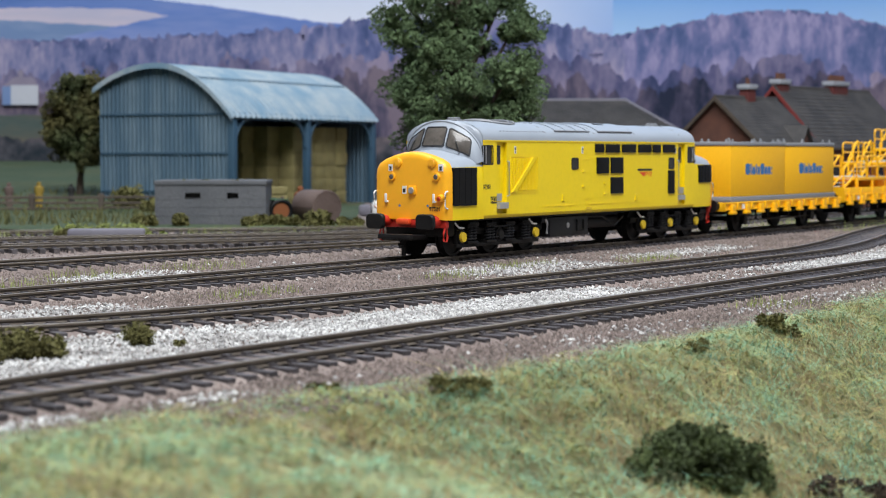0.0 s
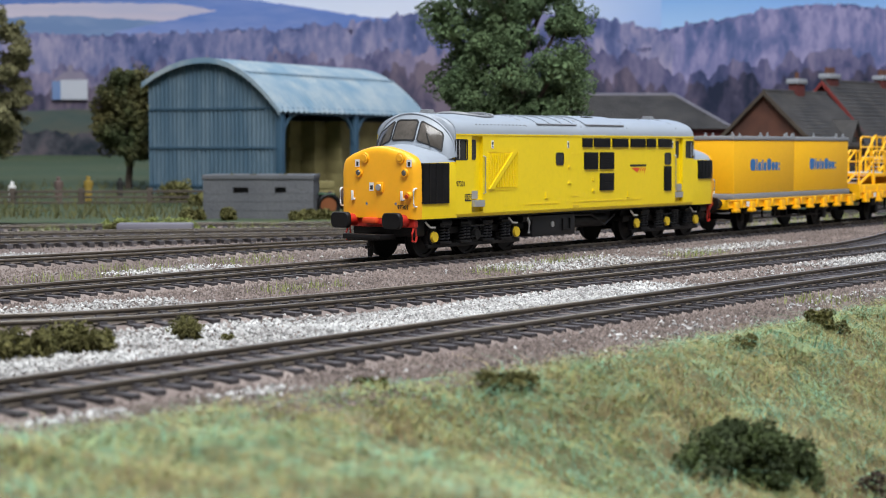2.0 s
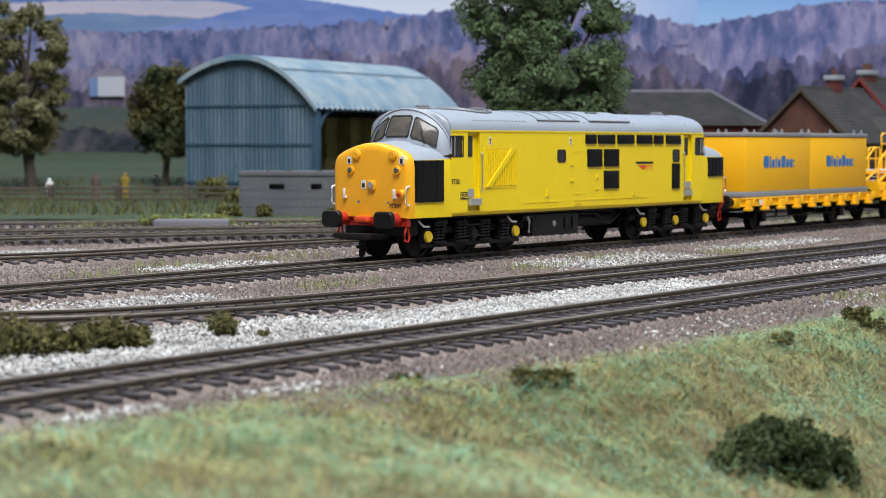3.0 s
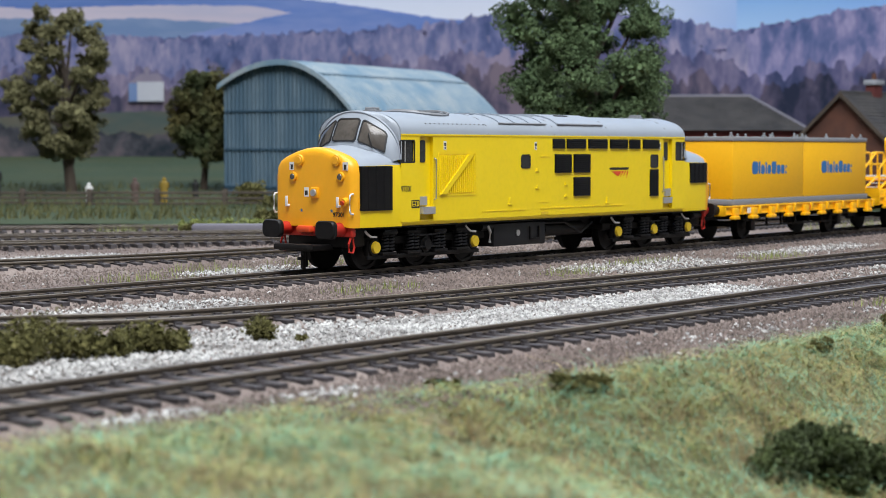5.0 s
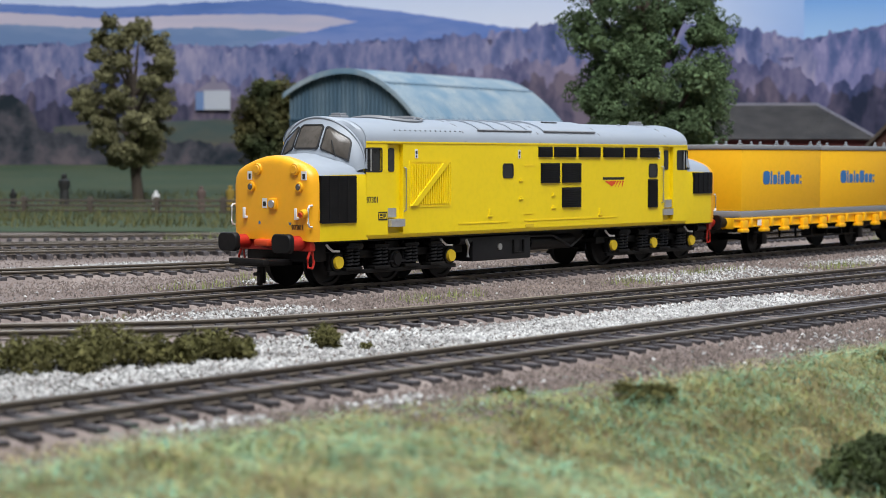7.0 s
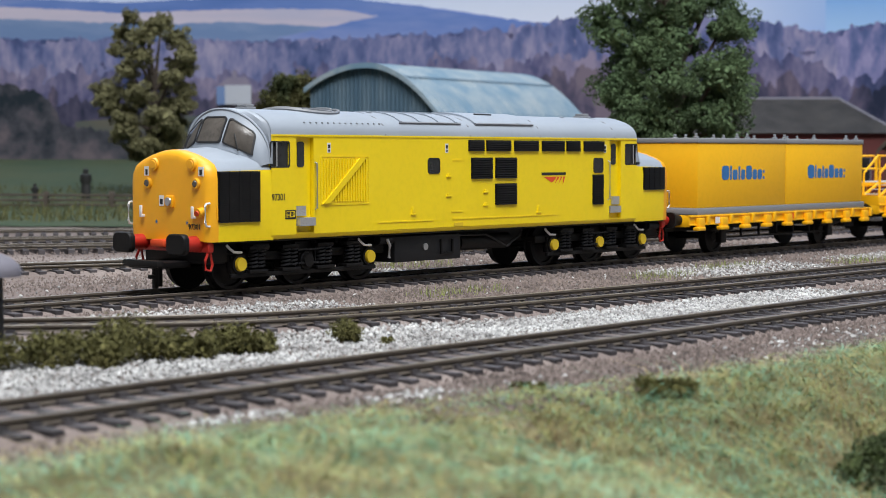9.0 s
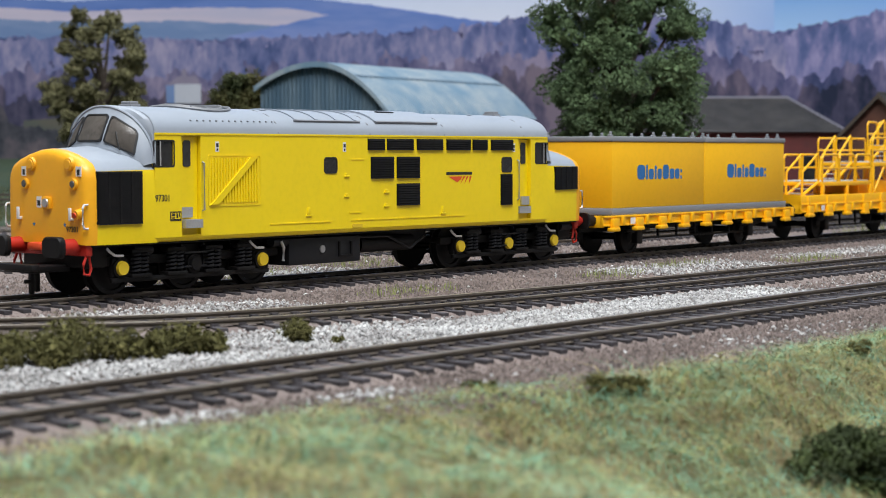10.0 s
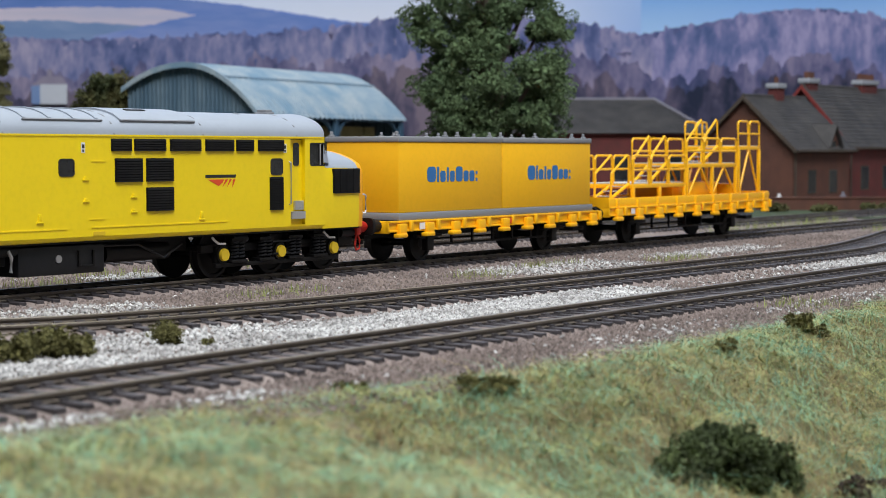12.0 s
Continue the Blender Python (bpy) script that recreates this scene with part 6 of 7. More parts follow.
def bushes():
    clump("bush", -4.26, 29.9, 0.16, 0.16, 0.55, "bush", "small upright olive bush among white chippings", n=900, flake=0.03, seed=1)
    k = 0
    for x, y, w, h in ((-8.7, 25.5, 0.7, 0.62), (-8.1, 26.1, 0.7, 0.7), (-7.45, 26.3, 0.7, 0.66), (-7.25, 27.0, 0.8, 0.85), (-6.75, 27.2, 0.6, 0.6), (-6.3, 27.5, 0.5, 0.45), (-5.85, 28.0, 0.6, 0.68), (-5.5, 28.2, 0.5, 0.5)):
        k += 1
        tagged(clump("bush", x, y, w, 0.5, h, "bush", "dense olive scrub bush between two tracks", n=1100, flake=0.035, seed=10 + k), group="scrub bushes between the tracks")
    for x, y, w, h in ((0.72, 24.55, 0.45, 0.36), (1.08, 24.6, 0.35, 0.28), (-0.94, 24.1, 0.4, 0.24), (5.0, 29.8, 0.3, 0.26), (6.8, 32.55, 0.3, 0.32), (7.1, 32.4, 0.3, 0.2), (-3.6, 29.9, 0.15, 0.16)):
        k += 1
        tagged(clump("bush", x, y, w, 0.4, h, "bush", "low olive tuft at the edge of the turf", n=600, flake=0.03, seed=10 + k), group="low tufts").location.z = (turf_height((x - ORIGIN[0]) * U[0] + (y - ORIGIN[1]) * U[1], (x - ORIGIN[0]) * N[0] + (y - ORIGIN[1]) * N[1]) if x > -2 else GROUND) * K
    def on_turf(x, y):
        return turf_height((x - ORIGIN[0]) * U[0] + (y - ORIGIN[1]) * U[1], (x - ORIGIN[0]) * N[0] + (y - ORIGIN[1]) * N[1])
    for x, y, w, h, n, label in ((3.6, 24.75, 0.7, 0.85, 4200, "dark green crumbly bush on the turf bank"), (4.12, 25.15, 0.8, 1.0, 4600, "dark green crumbly bush on the turf bank"),
                                 (4.7, 25.55, 0.8, 0.85, 3800, "dark green twiggy bush on the turf bank"), (5.15, 25.95, 0.4, 0.5, 1600, "dark green low bush on the turf bank"),
                                 (4.35, 24.75, 0.7, 0.6, 2600, "dark green crumbly bush on the turf bank"), (1.31, 21.85, 0.25, 0.3, 700, "dark green low tuft on the turf bank")):
        k += 1
        tagged(clump("bush", x, y, w, 0.6, h, "darkbush", label, n=n, flake=0.04, z=on_turf(x, y) - 0.24, seed=40 + k), group="dark bushes on the bank")
    clump("soil_bank", 6.6, 26.6, 1.6, 0.9, 0.6, "soil", "dark crumbly soil where the turf bank breaks away", "soil", n=3600, flake=0.045, z=on_turf(6.6, 26.6) - 0.3, seed=44)
    for x, w, h in ((-11.2, 0.7, 0.75), (-9.6, 0.4, 0.6), (-6.3, 0.8, 0.6), (-5.5, 0.9, 0.6), (-4.5, 1.0, 0.5), (-3.4, 0.9, 0.75), (-2.0, 0.9, 0.5)):
        k += 1
        tagged(clump("bush", x, 80.6, w, 0.8, h, "bush", "olive scrub bush at the foot of the blockhouse", n=700, flake=0.09, seed=10 + k), group="scrub at the blockhouse")
    clump("bush", -15.3, 103.5, 1.0, 0.8, 1.5, "bush", "tall olive bush behind the fence", n=700, flake=0.13, seed=61)
    clump("bush", -13.6, 100, 1.0, 0.8, 0.9, "bush", "olive bush behind the fence", n=600, flake=0.13, seed=62)


# ---- buildings ----


def barn():
    L, W = 17.0, 9.3
    b = thing("barn", -9.5, 105, GROUND, 61.9, "weathered blue corrugated dutch barn with open straw bays", "barn")
    # local: x along the length, y across from the open side (0) to the closed side (W)

    def top(y):
        u = W - y
        return 8.42 - 1.25 * ((4.3 - u) / 4.3) ** 2 if u < 4.3 else 8.42 - 2.75 * ((u - 4.3) / 5.0) ** 2.0

    def sheet(y0, y1, x, step=0.15, low=0.0):
        bm = bmesh.new()
        n = int((y1 - y0) / step)
        lo, hi = [], []
        for k in range(n + 1):
            y = y0 + (y1 - y0) * k / n
            dx = 0.06 * (1 if k % 2 else -1)
            lo.append(bm.verts.new((x + dx, y, low)))
            hi.append(bm.verts.new((x + dx, y, top(y))))
        for k in range(n):
            bm.faces.new((lo[k], lo[k + 1], hi[k + 1], hi[k]))
        return bm
    g = part("gable_wall", sheet(0.0, W, 0.0), "barn", b, "blue corrugated gable end", smooth=False)
    for z in (1.0, 3.25, 5.55):
        part("sheet_lap", boxes((-0.09, 0.02, 0.05, W - 0.05, z, z + 0.10)), "barn_post", g, smooth=False)
    part("gable_wall", sheet(0.0, W, L), "barn", b, "blue corrugated gable end", smooth=False)
    bm = bmesh.new()
    n = int(L / 0.11)
    lo = [bm.verts.new((L * k / n, W + 0.045 * (1 if k % 2 else -1), 0)) for k in range(n + 1)]
    hi = [bm.verts.new((L * k / n, W + 0.045 * (1 if k % 2 else -1), top(W))) for k in range(n + 1)]
    for k in range(n):
        bm.faces.new((lo[k], lo[k + 1], hi[k + 1], hi[k]))
    part("side_wall", bm, "barn", b, smooth=False)
    ys = [-0.35 + (W + 0.6) * k / 30 for k in range(31)]
    n = int((L + 0.8) / 0.285)
    secs = [[(-0.4 + (L + 0.8) * k / n, y, top(y) + 0.12 + 0.065 * (1 if k % 2 else -1)) for y in ys] for k in range(n + 1)]
    r = part("roof", loft(bmesh.new(), secs), "barn_roof", b, "curved pale corrugated roof", smooth=False)
    part("roof_verge", loft(bmesh.new(), [[(x, y, top(y) + d) for y in ys] for x, d in ((-0.38, -0.12), (-0.44, -0.12), (-0.44, 0.2), (-0.38, 0.2))]), "barn_roof", r)
    part("roof_lap", loft(bmesh.new(), [[(x, y, top(y) + 0.17) for x in (-0.4, L + 0.4)] for y in (2.3, 2.15)]), "barn", r, smooth=False)
    part("eaves_beam", boxes((0, L, -0.12, 0.12, top(0) - 0.42, top(0) - 0.02)), "barn_post", b, smooth=False)
    for x in (0.15, L / 2, L - 0.15):
        p = part("post", boxes((x - 0.22, x + 0.22, -0.2, 0.2, 0, top(0) - 0.3), bev=0.03), "barn_post", b, "blue steel post")
        for d in (-1, 1):
            if 0 < x + d < L:
                pts = []
                for k in range(7):
                    a = math.pi / 2 * k / 6
                    pts.append((x + d * (0.2 + 1.6 * (1 - math.cos(a))), 0.0, top(0) - 2.0 + 1.65 * math.sin(a)))
                part("knee_brace", ribbon(bmesh.new(), pts, 0.13, 6), "barn_post", p)
    for x in (L / 4, 3 * L / 4):
        part("roof_truss", boxes((x - 0.08, x + 0.08, 0.1, W - 0.1, top(0) - 0.3, top(0) - 0.1)), "barn_post", b, smooth=False)
    part("barn_floor", boxes((0, L, 0, W, -0.02, 0.04)), "earth", b, smooth=False)
    return b


def straw_stack():
    s = thing("straw_stack", -9.5, 105, GROUND, 61.9, "tall stack of straw bales inside the barn", "straw")
    r = random.Random(4)
    for k in range(6):
        for j in range(8):
            x0 = 4.6 + j * 1.35
            d = r.uniform(-0.1, 0.1)
            part("bale", boxes((x0, x0 + 1.34, 1.1 + max(0, 3 - j) * 1.0 + d * 0.6, 6.5, 0.05 + k * 0.82, 0.05 + k * 0.82 + 0.818), bev=0.02), "hay", s)


def blockhouse():
    b = thing("blockhouse", -8.37, 84.0, GROUND, 0, "low grey rendered concrete blockhouse with two slots", "blockhouse")
    slots = [(-1.15, -0.45, 1.25, 1.5), (0.75, 1.25, 1.25, 1.5)]
    bm = panel(bmesh.new(), -2.5, 2.5, 0, 1.85, slots, -2.0, 0.35)
    w = part("front_wall", bm, "concrete", b, smooth=False)
    # black sheets behind the slots stand in for the shade inside
    for a, c, d, e in slots:
        part("slot_lining", boxes((a - 0.02, c + 0.02, -1.7, -1.6, d - 0.02, e + 0.02)), "ink", w, smooth=False)
    part("wall", boxes((-2.5, -2.2, -1.99, 2, 0, 1.85), (2.2, 2.5, -1.99, 2, 0, 1.85), (-2.5, 2.5, 1.7, 2, 0, 1.85)), "concrete", b, smooth=False)
    part("roof_slab", boxes((-2.54, 2.54, -2.05, 2.05, 1.85, 2.06), bev=0.03), "concrete", b, "lighter concrete roof slab")
    for z in (0.45, 0.85, 1.22):
        part("shutter_mark", boxes((-2.5, 2.5, -2.012, -1.99, z, z + 0.03)), "concrete", b, smooth=False)
    clump("moss", -8.4, 82.3, 3.0, 0.3, 0.12, "bush", "thin olive moss on the blockhouse roof edge", "moss", n=200, flake=0.04, z=GROUND + 2.0, seed=77)


def tank():
    t = thing("rusty_tank", -3.15, 83.6, GROUND, 122, "brown rusty cylindrical tank lying on the ground", "tank")
    n = 28
    prof = [(0.0, 0.68), (0.0, 0.76), (0.05, 0.79), (2.0, 0.79), (2.05, 0.76), (2.05, 0.0)]
    secs = []
    for k in range(n + 1):
        a = math.tau * k / n
        secs.append([(x, r * math.cos(a), 0.8 + r * math.sin(a)) for x, r in prof])
    part("shell", loft(bmesh.new(), secs), "rust", t)
    part("end_plate", tube(bmesh.new(), (0.02, 0, 0.8), (0.06, 0, 0.8), 0.70, seg=28), "rust", t)
    for x in (0.5, 2.0):
        part("cradle", boxes((x - 0.1, x + 0.1, -0.5, 0.5, -0.05, 0.12)), "bark", t, smooth=False)


def tractor():
    t = thing("tractor", -5.75, 85.0, GROUND, 200, "small green vintage tractor with orange wheel centres", "tractor")
    M["tractor_green"] = mat("tractor_green_paint", (0.02, 0.09, 0.03), 0.5)
    M["tractor_orange"] = mat("tractor_orange_paint", (0.22, 0.07, 0.02), 0.7)
    part("bonnet", boxes((0.2, 1.7, -0.25, 0.25, 0.65, 1.15), bev=0.08), "tractor_green", t)
    part("chassis", boxes((-0.5, 1.6, -0.2, 0.2, 0.45, 0.7), bev=0.04), "tractor_green", t)
    part("seat", boxes((-0.45, -0.1, -0.22, 0.22, 0.95, 1.05), (-0.5, -0.42, -0.22, 0.22, 1.0, 1.25), bev=0.03), "rust", t)
    part("mudguard", boxes((-0.55, 0.3, 0.42, 0.72, 1.1, 1.16), (-0.55, 0.3, -0.72, -0.42, 1.1, 1.16), bev=0.03), "tractor_green", t)
    part("exhaust", tube(bmesh.new(), (1.1, 0.12, 1.1), (1.1, 0.12, 1.75), 0.04, seg=10), "bark", t)
    for x, y, r in ((-0.2, 0.6, 0.6), (-0.2, -0.6, 0.6), (1.35, 0.45, 0.32), (1.35, -0.45, 0.32)):
        bm = bmesh.new()
        m = Matrix.Translation((x, y, r)) @ Matrix.Rotation(math.pi / 2, 4, "X")
        secs = []
        for k in range(25):
            a = math.tau * k / 24
            ring_pts = []
            for j in range(9):
                c = math.tau * j / 8
                q = r * 0.8 + r * 0.2 * math.cos(c)
                ring_pts.append(m @ Vector((q * math.cos(a), q * math.sin(a), r * 0.24 * math.sin(c))))
            secs.append(ring_pts)
        w = part("wheel", loft(bm, secs), "black", t)
        part("wheel_centre", tube(bmesh.new(), (x, y - 0.07, r), (x, y + 0.07, r), r * 0.66, seg=20), "tractor_orange", w, "orange wheel centre")


def courses(bm, a, b, c, d, n, lift=0.035):
    """Overlapping slate courses on a slope: a, b along the eaves, c, d along the ridge (c above b, d above a)."""
    a, b, c, d = map(Vector, (a, b, c, d))
    nrm = (b - a).cross(d - a).normalized()
    if nrm.z < 0:
        nrm = -nrm
    for k in range(n):
        t0, t1 = k / n, (k + 1) / n
        p = [a.lerp(d, t0) + nrm * lift, b.lerp(c, t0) + nrm * lift, b.lerp(c, t1), a.lerp(d, t1)]
        q = [a.lerp(d, t0), b.lerp(c, t0)]
        vs = [bm.verts.new(x) for x in p]
        ws = [bm.verts.new(x) for x in q]
        bm.faces.new(vs)
        bm.faces.new((ws[0], ws[1], vs[1], vs[0]))
    bmesh.ops.remove_doubles(bm, verts=bm.verts, dist=1e-4)
    return bm


def chimney(bm_parent, x, y, z0, z1, w=0.75, d=0.5, pots=2):
    c = part("chimney", boxes((x - w / 2, x + w / 2, y - d / 2, y + d / 2, z0 - 0.6, z1 - 0.35)), "redbrick", bm_parent, "dark red brick chimney", smooth=False)
    part("chimney_cap", boxes((x - w / 2 - 0.12, x + w / 2 + 0.12, y - d / 2 - 0.12, y + d / 2 + 0.12, z1 - 0.35, z1 - 0.05), bev=0.04), "flashing", c, "pale grey chimney cap")
    for k in range(pots):
        px = x - w / 2 + (k + 0.5) * w / pots
        part("chimney_pot", tube(bmesh.new(), (px, y, z1 - 0.06), (px, y, z1 + 0.36), 0.15, 0.12, seg=12), "brick", c)


def house(x, y, rz, W, L, eave, ridge_z, wall_mat, label, chimneys, windows, barge="bark"):
    """Gabled house. Local x runs along the ridge from the near gable, y across from the near side."""
    h = thing("house", x, y, GROUND, rz, label, "house")
    t = 0.25
    for xx in (0.0, L):
        bm = bmesh.new()
        s = t if xx == 0 else -t
        ring0 = [(xx, 0, 0), (xx, W, 0), (xx, W, eave), (xx, W / 2, ridge_z), (xx, 0, eave)]
        loft(bm, [ring0, [(xx + s, *p[1:]) for p in ring0]], closed=True, cap0=True, cap1=True)
        part("gable_wall", bm, wall_mat, h, smooth=False)
    for ya, yb in ((0.0, t), (W - t, W)):
        part("side_wall", boxes((t, L - t, ya, yb, 0, eave)), wall_mat, h, smooth=False)
    o, ov = 0.35, 0.3
    drop = (ridge_z - eave) / (W / 2) * o
    bm = bmesh.new()
    courses(bm, (-ov, -o, eave - drop + 0.1), (L + ov, -o, eave - drop + 0.1), (L + ov, W / 2, ridge_z + 0.1), (-ov, W / 2, ridge_z + 0.1), 16)
    courses(bm, (L + ov, W + o, eave - drop + 0.1), (-ov, W + o, eave - drop + 0.1), (-ov, W / 2, ridge_z + 0.1), (L + ov, W / 2, ridge_z + 0.1), 16)
    r = part("roof", bm, "tile", h, "dark slate roof", smooth=False)
    part("ridge_tiles", tube(bmesh.new(), (-ov, W / 2, ridge_z + 0.1), (L + ov, W / 2, ridge_z + 0.1), 0.11, seg=8), "tile", r)
    for yy, e in ((-o, 1), (W + o, -1)):
        p0, p1 = Vector((-ov, yy, eave - drop)), Vector((-ov, W / 2, ridge_z))
        part("barge_board", loft(bmesh.new(), [[p0 + Vector((-0.05, 0, k)), p1 + Vector((-0.05, 0, k))] for k in (-0.16, 0.12)] + [[p0 + Vector((0.05, 0, 0.12)), p1 + Vector((0.05, 0, 0.12))]]), barge, r, smooth=False)
    part("gutter", tube(bmesh.new(), (-ov, -o - 0.06, eave - drop + 0.02), (L + ov, -o - 0.06, eave - drop + 0.02), 0.07, seg=8), "bark", h)
    part("downpipe", tube(bmesh.new(), (0.12, -0.08, 0), (0.12, -0.08, eave - 0.1), 0.06, seg=8), "bark", h)
    for xx, zz, w, hh in windows:
        wn = part("window", boxes((xx, xx + w, -0.03, 0.02, zz, zz + hh)), "dark_glass", h, smooth=False)
        part("window_frame", ring(xx, xx + w, zz, zz + hh, -0.035, w=0.06, thick=0.05, r=0.01), "bark", wn, smooth=False)
    for cx, cy, z0, z1, w, pots in chimneys:
        chimney(h, cx, cy, z0, z1, w, 0.6, pots)
    return h


def hip_building():
    b = thing("hall", 4.0, 121.0, GROUND, 0, "long brick hall under a dark hipped slate roof", "building")
    W, L, e, rz = 9.0, 15.0, 4.55, 6.95
    part("wall", boxes((0, L, 0, 0.3, 0, e), (0, L, W - 0.3, W, 0, e), (0, 0.3, 0.3, W - 0.3, 0, e), (L - 0.3, L, 0.3, W - 0.3, 0, e)), "redbrick", b, smooth=False)
    bm = bmesh.new()
    o = 0.4
    A, B, C, D = (-o, -o, e), (L + o, -o, e), (L + o, W + o, e), (-o, W + o, e)
    R0, R1 = (3.2, W / 2, rz), (L - 3.0, W / 2, rz)
    courses(bm, A, B, R1, R0, 12, 0.07)
    courses(bm, B, C, R1, R1, 12, 0.07)
    courses(bm, C, D, R0, R1, 14)
    courses(bm, D, A, R0, R0, 14)
    r = part("roof", bm, "tile", b, smooth=False)
    for p, q in ((B, R1), (C, R1), (A, R0), (D, R0), (R0, R1)):
        part("hip_tiles", tube(bmesh.new(), p, q, 0.13, seg=8), "slab", r)
    for k in range(4):
        x = 1.5 + 3.6 * k
        w = part("window", boxes((x, x + 1.2, -0.03, 0.02, 1.4, 3.0)), "dark_glass", b, smooth=False)
        part("window_frame", ring(x, x + 1.2, 1.4, 3.0, -0.035, w=0.07, thick=0.05, r=0.01), "slab", w, smooth=False)


def dormer():
    """The small gabled dormer at the cottage's eaves."""
    d = thing("dormer", 21.5 + 4.6 * math.cos(radians(49.5)), 105 + 4.6 * math.sin(radians(49.5)), GROUND, 49.5, "small dark gabled dormer at the cottage eaves", "dormer")
    part("dormer_wall", loft(bmesh.new(), [[(-0.55, -0.15, 3.3), (0.55, -0.15, 3.3), (0.55, -0.15, 3.9), (0, -0.15, 4.8), (-0.55, -0.15, 3.9)], [(-0.55, 1.6, 3.3), (0.55, 1.6, 3.3), (0.55, 1.6, 3.9), (0, 1.6, 4.8), (-0.55, 1.6, 3.9)]], closed=True, cap0=True, cap1=True), "brick", d, smooth=False)
    for e in (-1, 1):
        part("dormer_roof", loft(bmesh.new(), [[(e * 0.85, -0.4, 3.62), (0, -0.4, 4.98)], [(e * 0.85, 1.8, 3.62), (0, 1.8, 4.98)], [(e * 0.85, 1.8, 3.5), (0, 1.8, 4.86)], [(e * 0.85, -0.4, 3.5), (0, -0.4, 4.86)], [(e * 0.85, -0.4, 3.62), (0, -0.4, 4.98)]]), "tile", d, smooth=False)
    part("dormer_window", boxes((-0.3, 0.3, -0.18, -0.14, 3.35, 3.95)), "dark_glass", d, smooth=False)


def fence():
    x0, x1, n = -47.2, -12.6, 9
    f = thing("fence", 0, 101.5, 0, 0, "weathered dark timber post and rail fence", "fence")
    step = (x1 - x0) / n
    for k in range(n + 1):
        x = x0 + k * step
        part("post", boxes((x - 0.16, x + 0.16, -0.12, 0.12, GROUND - 0.1, 0.78), bev=0.03), "wood_fence", f)
        if k < n:
            for z in (-0.02, 0.28, 0.58):
                d = random.uniform(-0.04, 0.04)
                part("rail", boxes((x + 0.1, x + step - 0.1, -0.18, -0.12, z + d - 0.07, z + d + 0.07), bev=0.015), "wood_fence", f)


def field():
    bm = bmesh.new()
    xs, ys = np.linspace(-110, -2, 90), np.linspace(77, 150, 54)
    g = [[bm.verts.new((x, y, ground_height(x, y) + 0.06 + 0.05 * noise.noise((x, y, 8)))) for x in xs] for y in ys]
    for a, b in zip(g, g[1:]):
        for i in range(len(xs) - 1):
            bm.faces.new((a[i], a[i + 1], b[i + 1], b[i]))
    solid("field", bm, "field", "rising green pasture behind the fence", "field", kind="structure")
    bm = boxes((10.0, 60.0, 88.0, 104.0, GROUND - 0.3, GROUND + 0.07))
    solid("verge", bm, "field", "dull green verge before the houses", "verge", kind="structure")
    P = np.stack([-50 + 44 * rng.random(5000), 82 + 34 * rng.random(5000) ** 1.3, np.zeros(5000)], axis=1)
    P[:, 2] = [ground_height(p[0], p[1]) for p in P]
    L = 0.25 + 0.4 * rng.random(5000)
    a = rng.random(5000) * math.tau
    side = np.stack([np.cos(a), np.sin(a), 0 * a], axis=1) * 0.05
    v = np.stack([P - side, P + side, P + np.stack([0.2 * np.cos(a * 3), 0.2 * np.sin(a * 3), L], axis=1)], axis=1).reshape(-1, 3)
    pieces("grass", v, np.arange(15000).reshape(-1, 3), "rough_grass", "coarse olive grass along the fence", "grass")


def figurine(x, y, h, material, label, z=None):
    prof = [(0.0, 0.0), (0.13, 0.0), (0.15, 0.45), (0.13, 0.5), (0.19, 0.62), (0.17, 0.8), (0.07, 0.84), (0.09, 0.9), (0.08, 0.96), (0.0, 1.0)]
    bm = bmesh.new()
    loft(bm, [[(r * h * math.cos(math.tau * k / 12), 0.7 * r * h * math.sin(math.tau * k / 12), q * h) for r, q in prof] for k in range(13)])
    bmesh.ops.remove_doubles(bm, verts=bm.verts, dist=1e-4)
    solid("doll", bm, material, label, "doll", group="painted dolls", x=x, y=y, z=ground_height(x, y) if z is None else z)


def dolls():
    for x, y, h, m, label in ((-24.6, 103.3, 1.25, "white", "tiny white painted doll by the fence"), (-22.0, 103.6, 1.5, "rust", "tiny brown painted doll by the fence"),
                              (-20.3, 103.6, 1.5, "ochre", "tiny yellow-coated painted doll by the fence"), (-19.0, 106.5, 1.2, "ink", "tiny black painted doll in the field"),
                              (-30.8, 106.0, 2.0, "ink", "tiny dark painted doll in the field"), (-33.6, 105.0, 1.2, "ink", "tiny dark painted doll by the fence"),
                              (-4.55, 86.5, 1.75, "tractor_orange", "tiny orange painted doll behind the tractor"), (20.0, 101.5, 1.0, "white", "tiny white painted doll by the houses"),
                              (-12.0, 93, 1.0, "white", "tiny white painted doll by the fence"), (23.6, 101.5, 1.1, "slab", "tiny grey painted doll by the houses")):
        figurine(x, y, h, m, label)


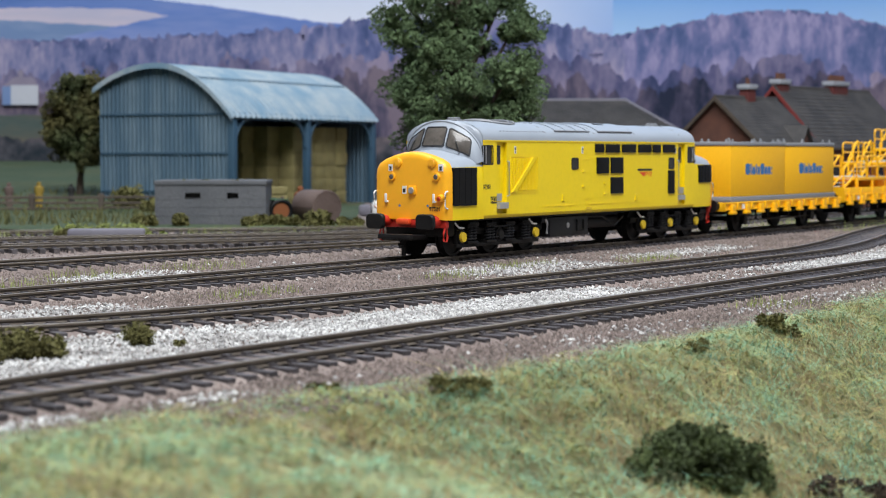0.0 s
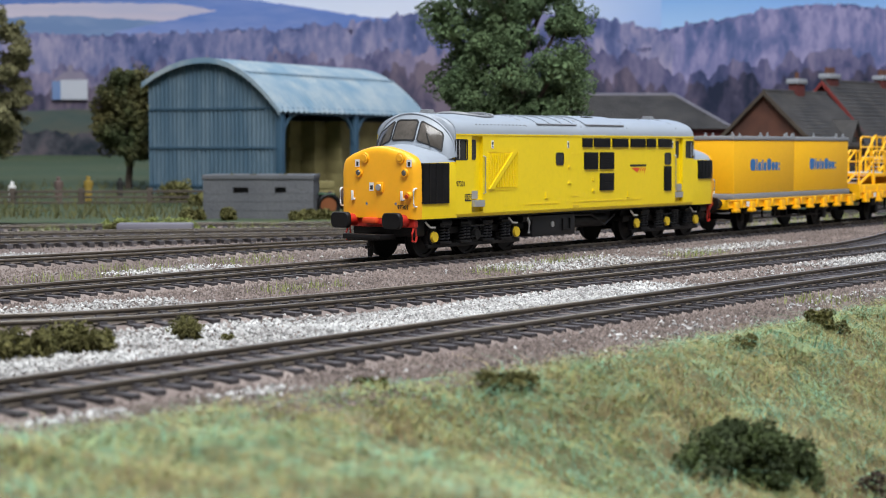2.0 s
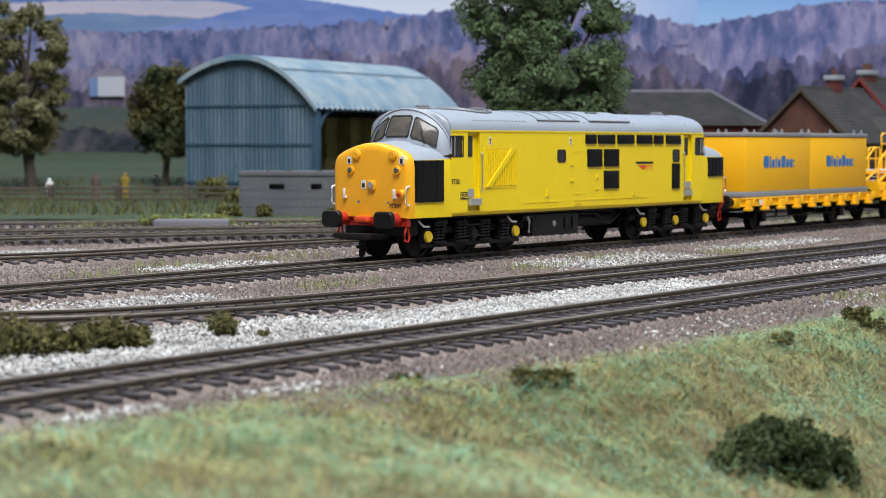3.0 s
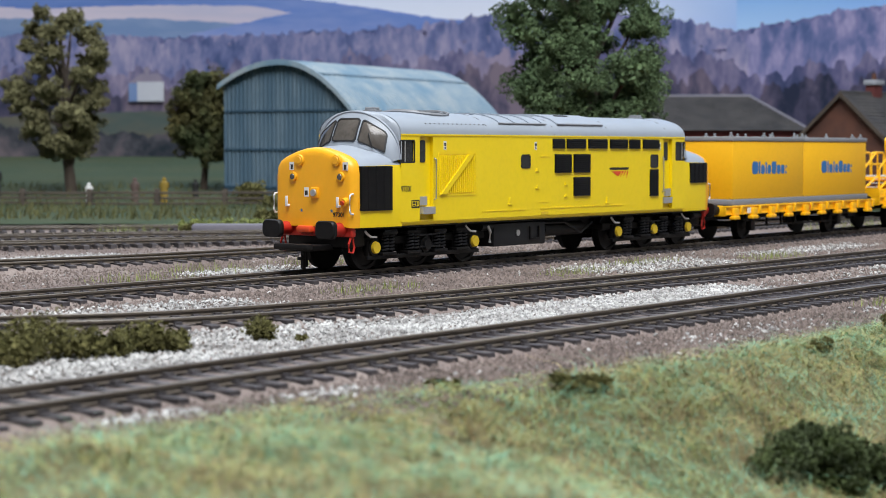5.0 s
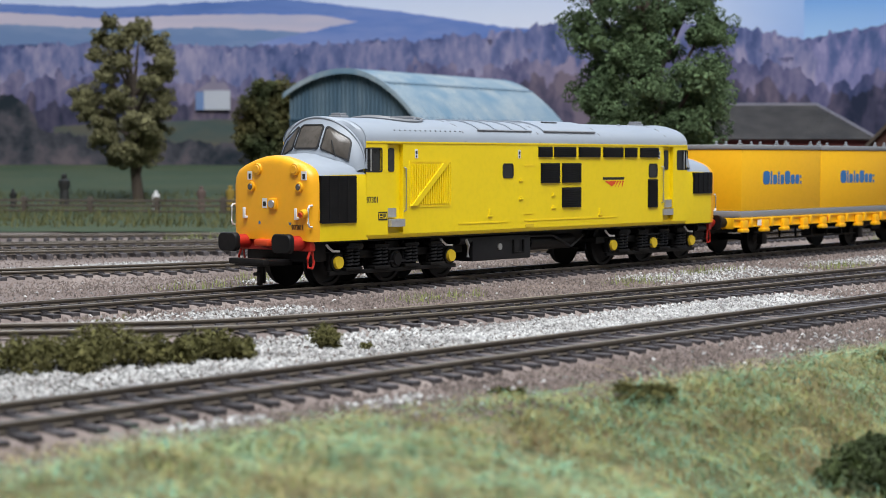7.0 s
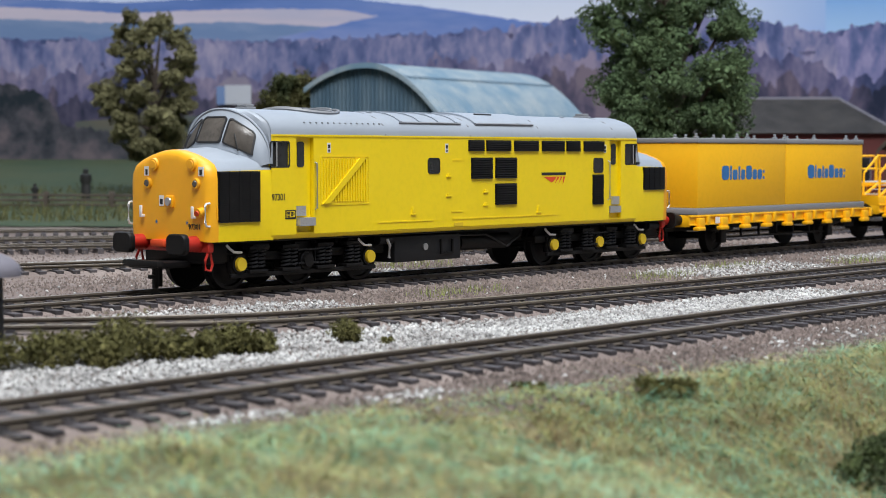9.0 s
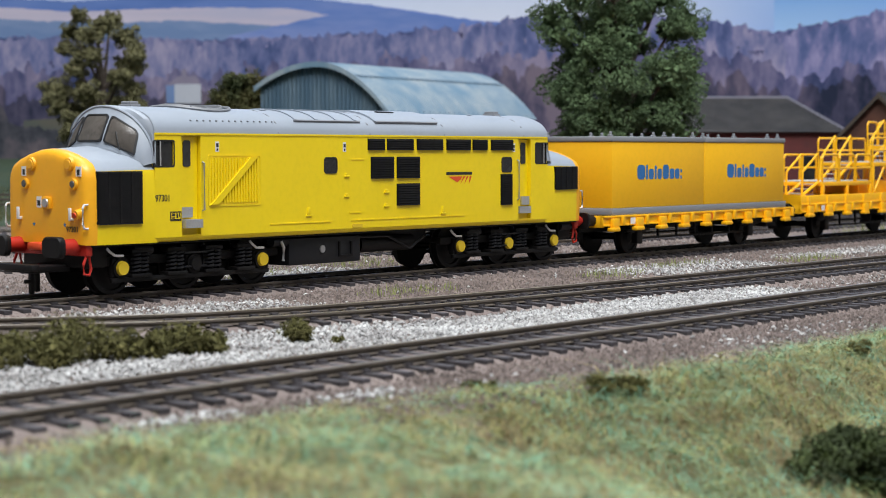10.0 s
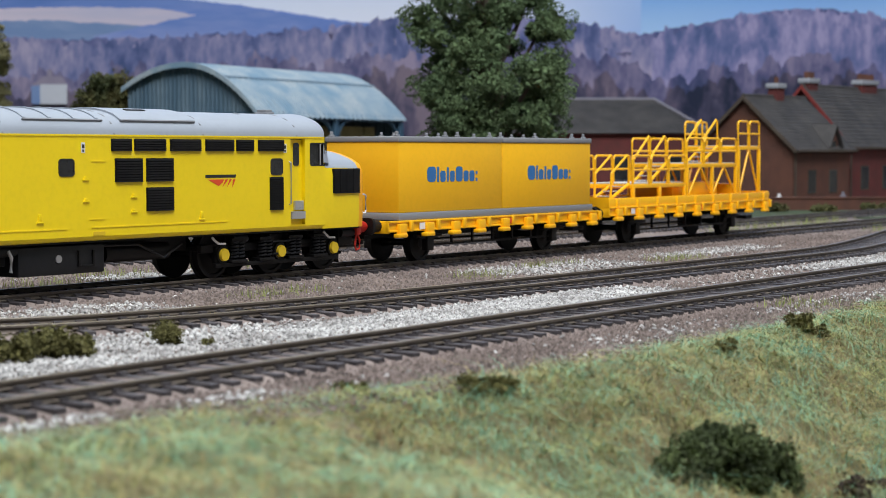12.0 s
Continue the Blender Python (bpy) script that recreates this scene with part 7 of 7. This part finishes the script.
def sundries():
    p = thing("concrete_ramp", -11.0, 69.2, GROUND, 4, "violet-grey concrete ramp slab beside a siding", "ramp")
    part("slab", boxes((-1.45, 1.45, -0.55, 0.3, 0.08, 0.42), bev=0.1), "slab", p)
    part("slab_foot", boxes((-1.9, 1.7, -0.7, 0.5, -0.05, 0.1), bev=0.04), "ink", p)
    for k, x in enumerate((-12.7, -12.2, -11.6, -11.0, -10.4, -10.0)):
        tagged(clump("grass_tuft", x, 69.9, 0.7, 0.5, 0.62, "tuft", "pale yellow-green grass tuft along the ramp", "grass", n=500, flake=0.05, seed=90 + k), group="tufts along the ramp")
    clump("bush", -12.7, 69.3, 0.3, 0.4, 0.45, "bush", "olive tuft at the end of the ramp", n=400, flake=0.05, seed=99)
    clump("grass_tuft", -9.1, 69.0, 0.8, 0.5, 0.3, "tuft", "low yellow-green grass tuft beside a siding", "grass", n=500, flake=0.05, seed=98)
    g = thing("lineside_post", -9.05, 25.9, GROUND, 0, "dark grey round lineside post with a domed cap", "post")
    part("column", tube(bmesh.new(), (0, 0, -0.05), (0, 0, 1.45), 0.27, 0.25, seg=24), "underframe", g)
    n, prof = 24, [(0.52, 1.42), (0.53, 1.5), (0.48, 1.6), (0.36, 1.7), (0.18, 1.77), (0.0, 1.79)]
    part("cap", loft(bmesh.new(), [[(r * math.cos(math.tau * k / n), r * math.sin(math.tau * k / n), z) for r, z in prof] for k in range(n + 1)]), "slab", g, "grey domed cap")
    w = thing("low_wall", 27.5, 100.5, GROUND, 0, "low brown brick boundary wall before the houses", "wall")
    part("brick_course", boxes((-9, 9, -0.2, 0.2, 0, 0.7)), "brick", w, smooth=False)
    part("coping", boxes((-9.05, 9.05, -0.26, 0.26, 0.7, 0.8), bev=0.02), "brick", w)
    for k in range(3):
        tagged(clump("bush", 19 + k * 2.6, 97.5, 1.4, 0.8, 0.6, "rough_grass", "olive weeds before the boundary wall", "weeds", n=500, flake=0.08, seed=120 + k), group="weeds at the wall")
    b = thing("bale_stack", -6.3, 88.5, GROUND, 20, "small stack of straw bales beside the tractor", "straw")
    for k in range(4):
        for j in range(2):
            part("bale", boxes((j * 0.95 - 0.9, j * 0.95, -0.4, 0.4, 0.42 * k, 0.42 * k + 0.4), bev=0.05), "hay", b)
    for k, x in enumerate((-1.6, -0.9, -0.3)):
        solid("sack", boxes((-0.35, 0.35, -0.3, 0.3, 0, 0.6 + 0.2 * (k % 2)), bev=0.18), ("slab", "white", "ink")[k], "small pale sack standing by the barn", "sack", group="sacks by the barn", x=x, y=95, z=GROUND)


field()
barn()
straw_stack()
blockhouse()
tank()
tractor()
house(21.5, 105, 49.5, 6.4, 6.9, 3.65, 6.55, "brick", "brown brick gabled cottage with a dark slate roof", [(3.6, 3.2, 6.4, 7.5, 0.9, 1)], [(1.8, 0.9, 0.9, 1.3), (4.4, 0.9, 0.9, 1.3)])
house(26.4, 112, 49.5, 6.4, 13.0, 3.9, 7.4, "redbrick", "red brick gabled house with slate roof and chimneys", [(0.7, 3.2, 7.2, 8.0, 1.2, 3), (8.4, 3.2, 7.2, 8.1, 2.2, 6)], [(1.6, 1.0, 1.0, 1.4), (4.6, 1.0, 1.0, 1.4), (8.0, 1.0, 1.0, 1.4)], "red_barge")
dormer()
hip_building()
fence()
tree(2.9, 80, GROUND, 13.8, 4.75, 3.0, 52, "leaf", "tall green model tree with a clumpy foliage crown", 110000, 0.055, seed=3, lobe=(0.18, 0.28), shell=0.8, push=(0.3, 1.02))
tree(-19.6, 113, 0.25, 7.3, 2.95, 2.7, 32, "leaf2", "small dense autumn-green model tree in the field", 24000, 0.085, seed=5, lobe=(0.28, 0.40), round_top=1.1)
tree(-27.6, 109, 0.2, 11.7, 3.8, 3.2, 34, "leaf3", "faded olive model tree with drooping branches", 42000, 0.075, lean=0.5, droop=0.6, seed=8, shell=0.75, lobe=(0.18, 0.28), push=(0.6, 1.0))
bushes()
dolls()
sundries()
ground_cover()

motions()
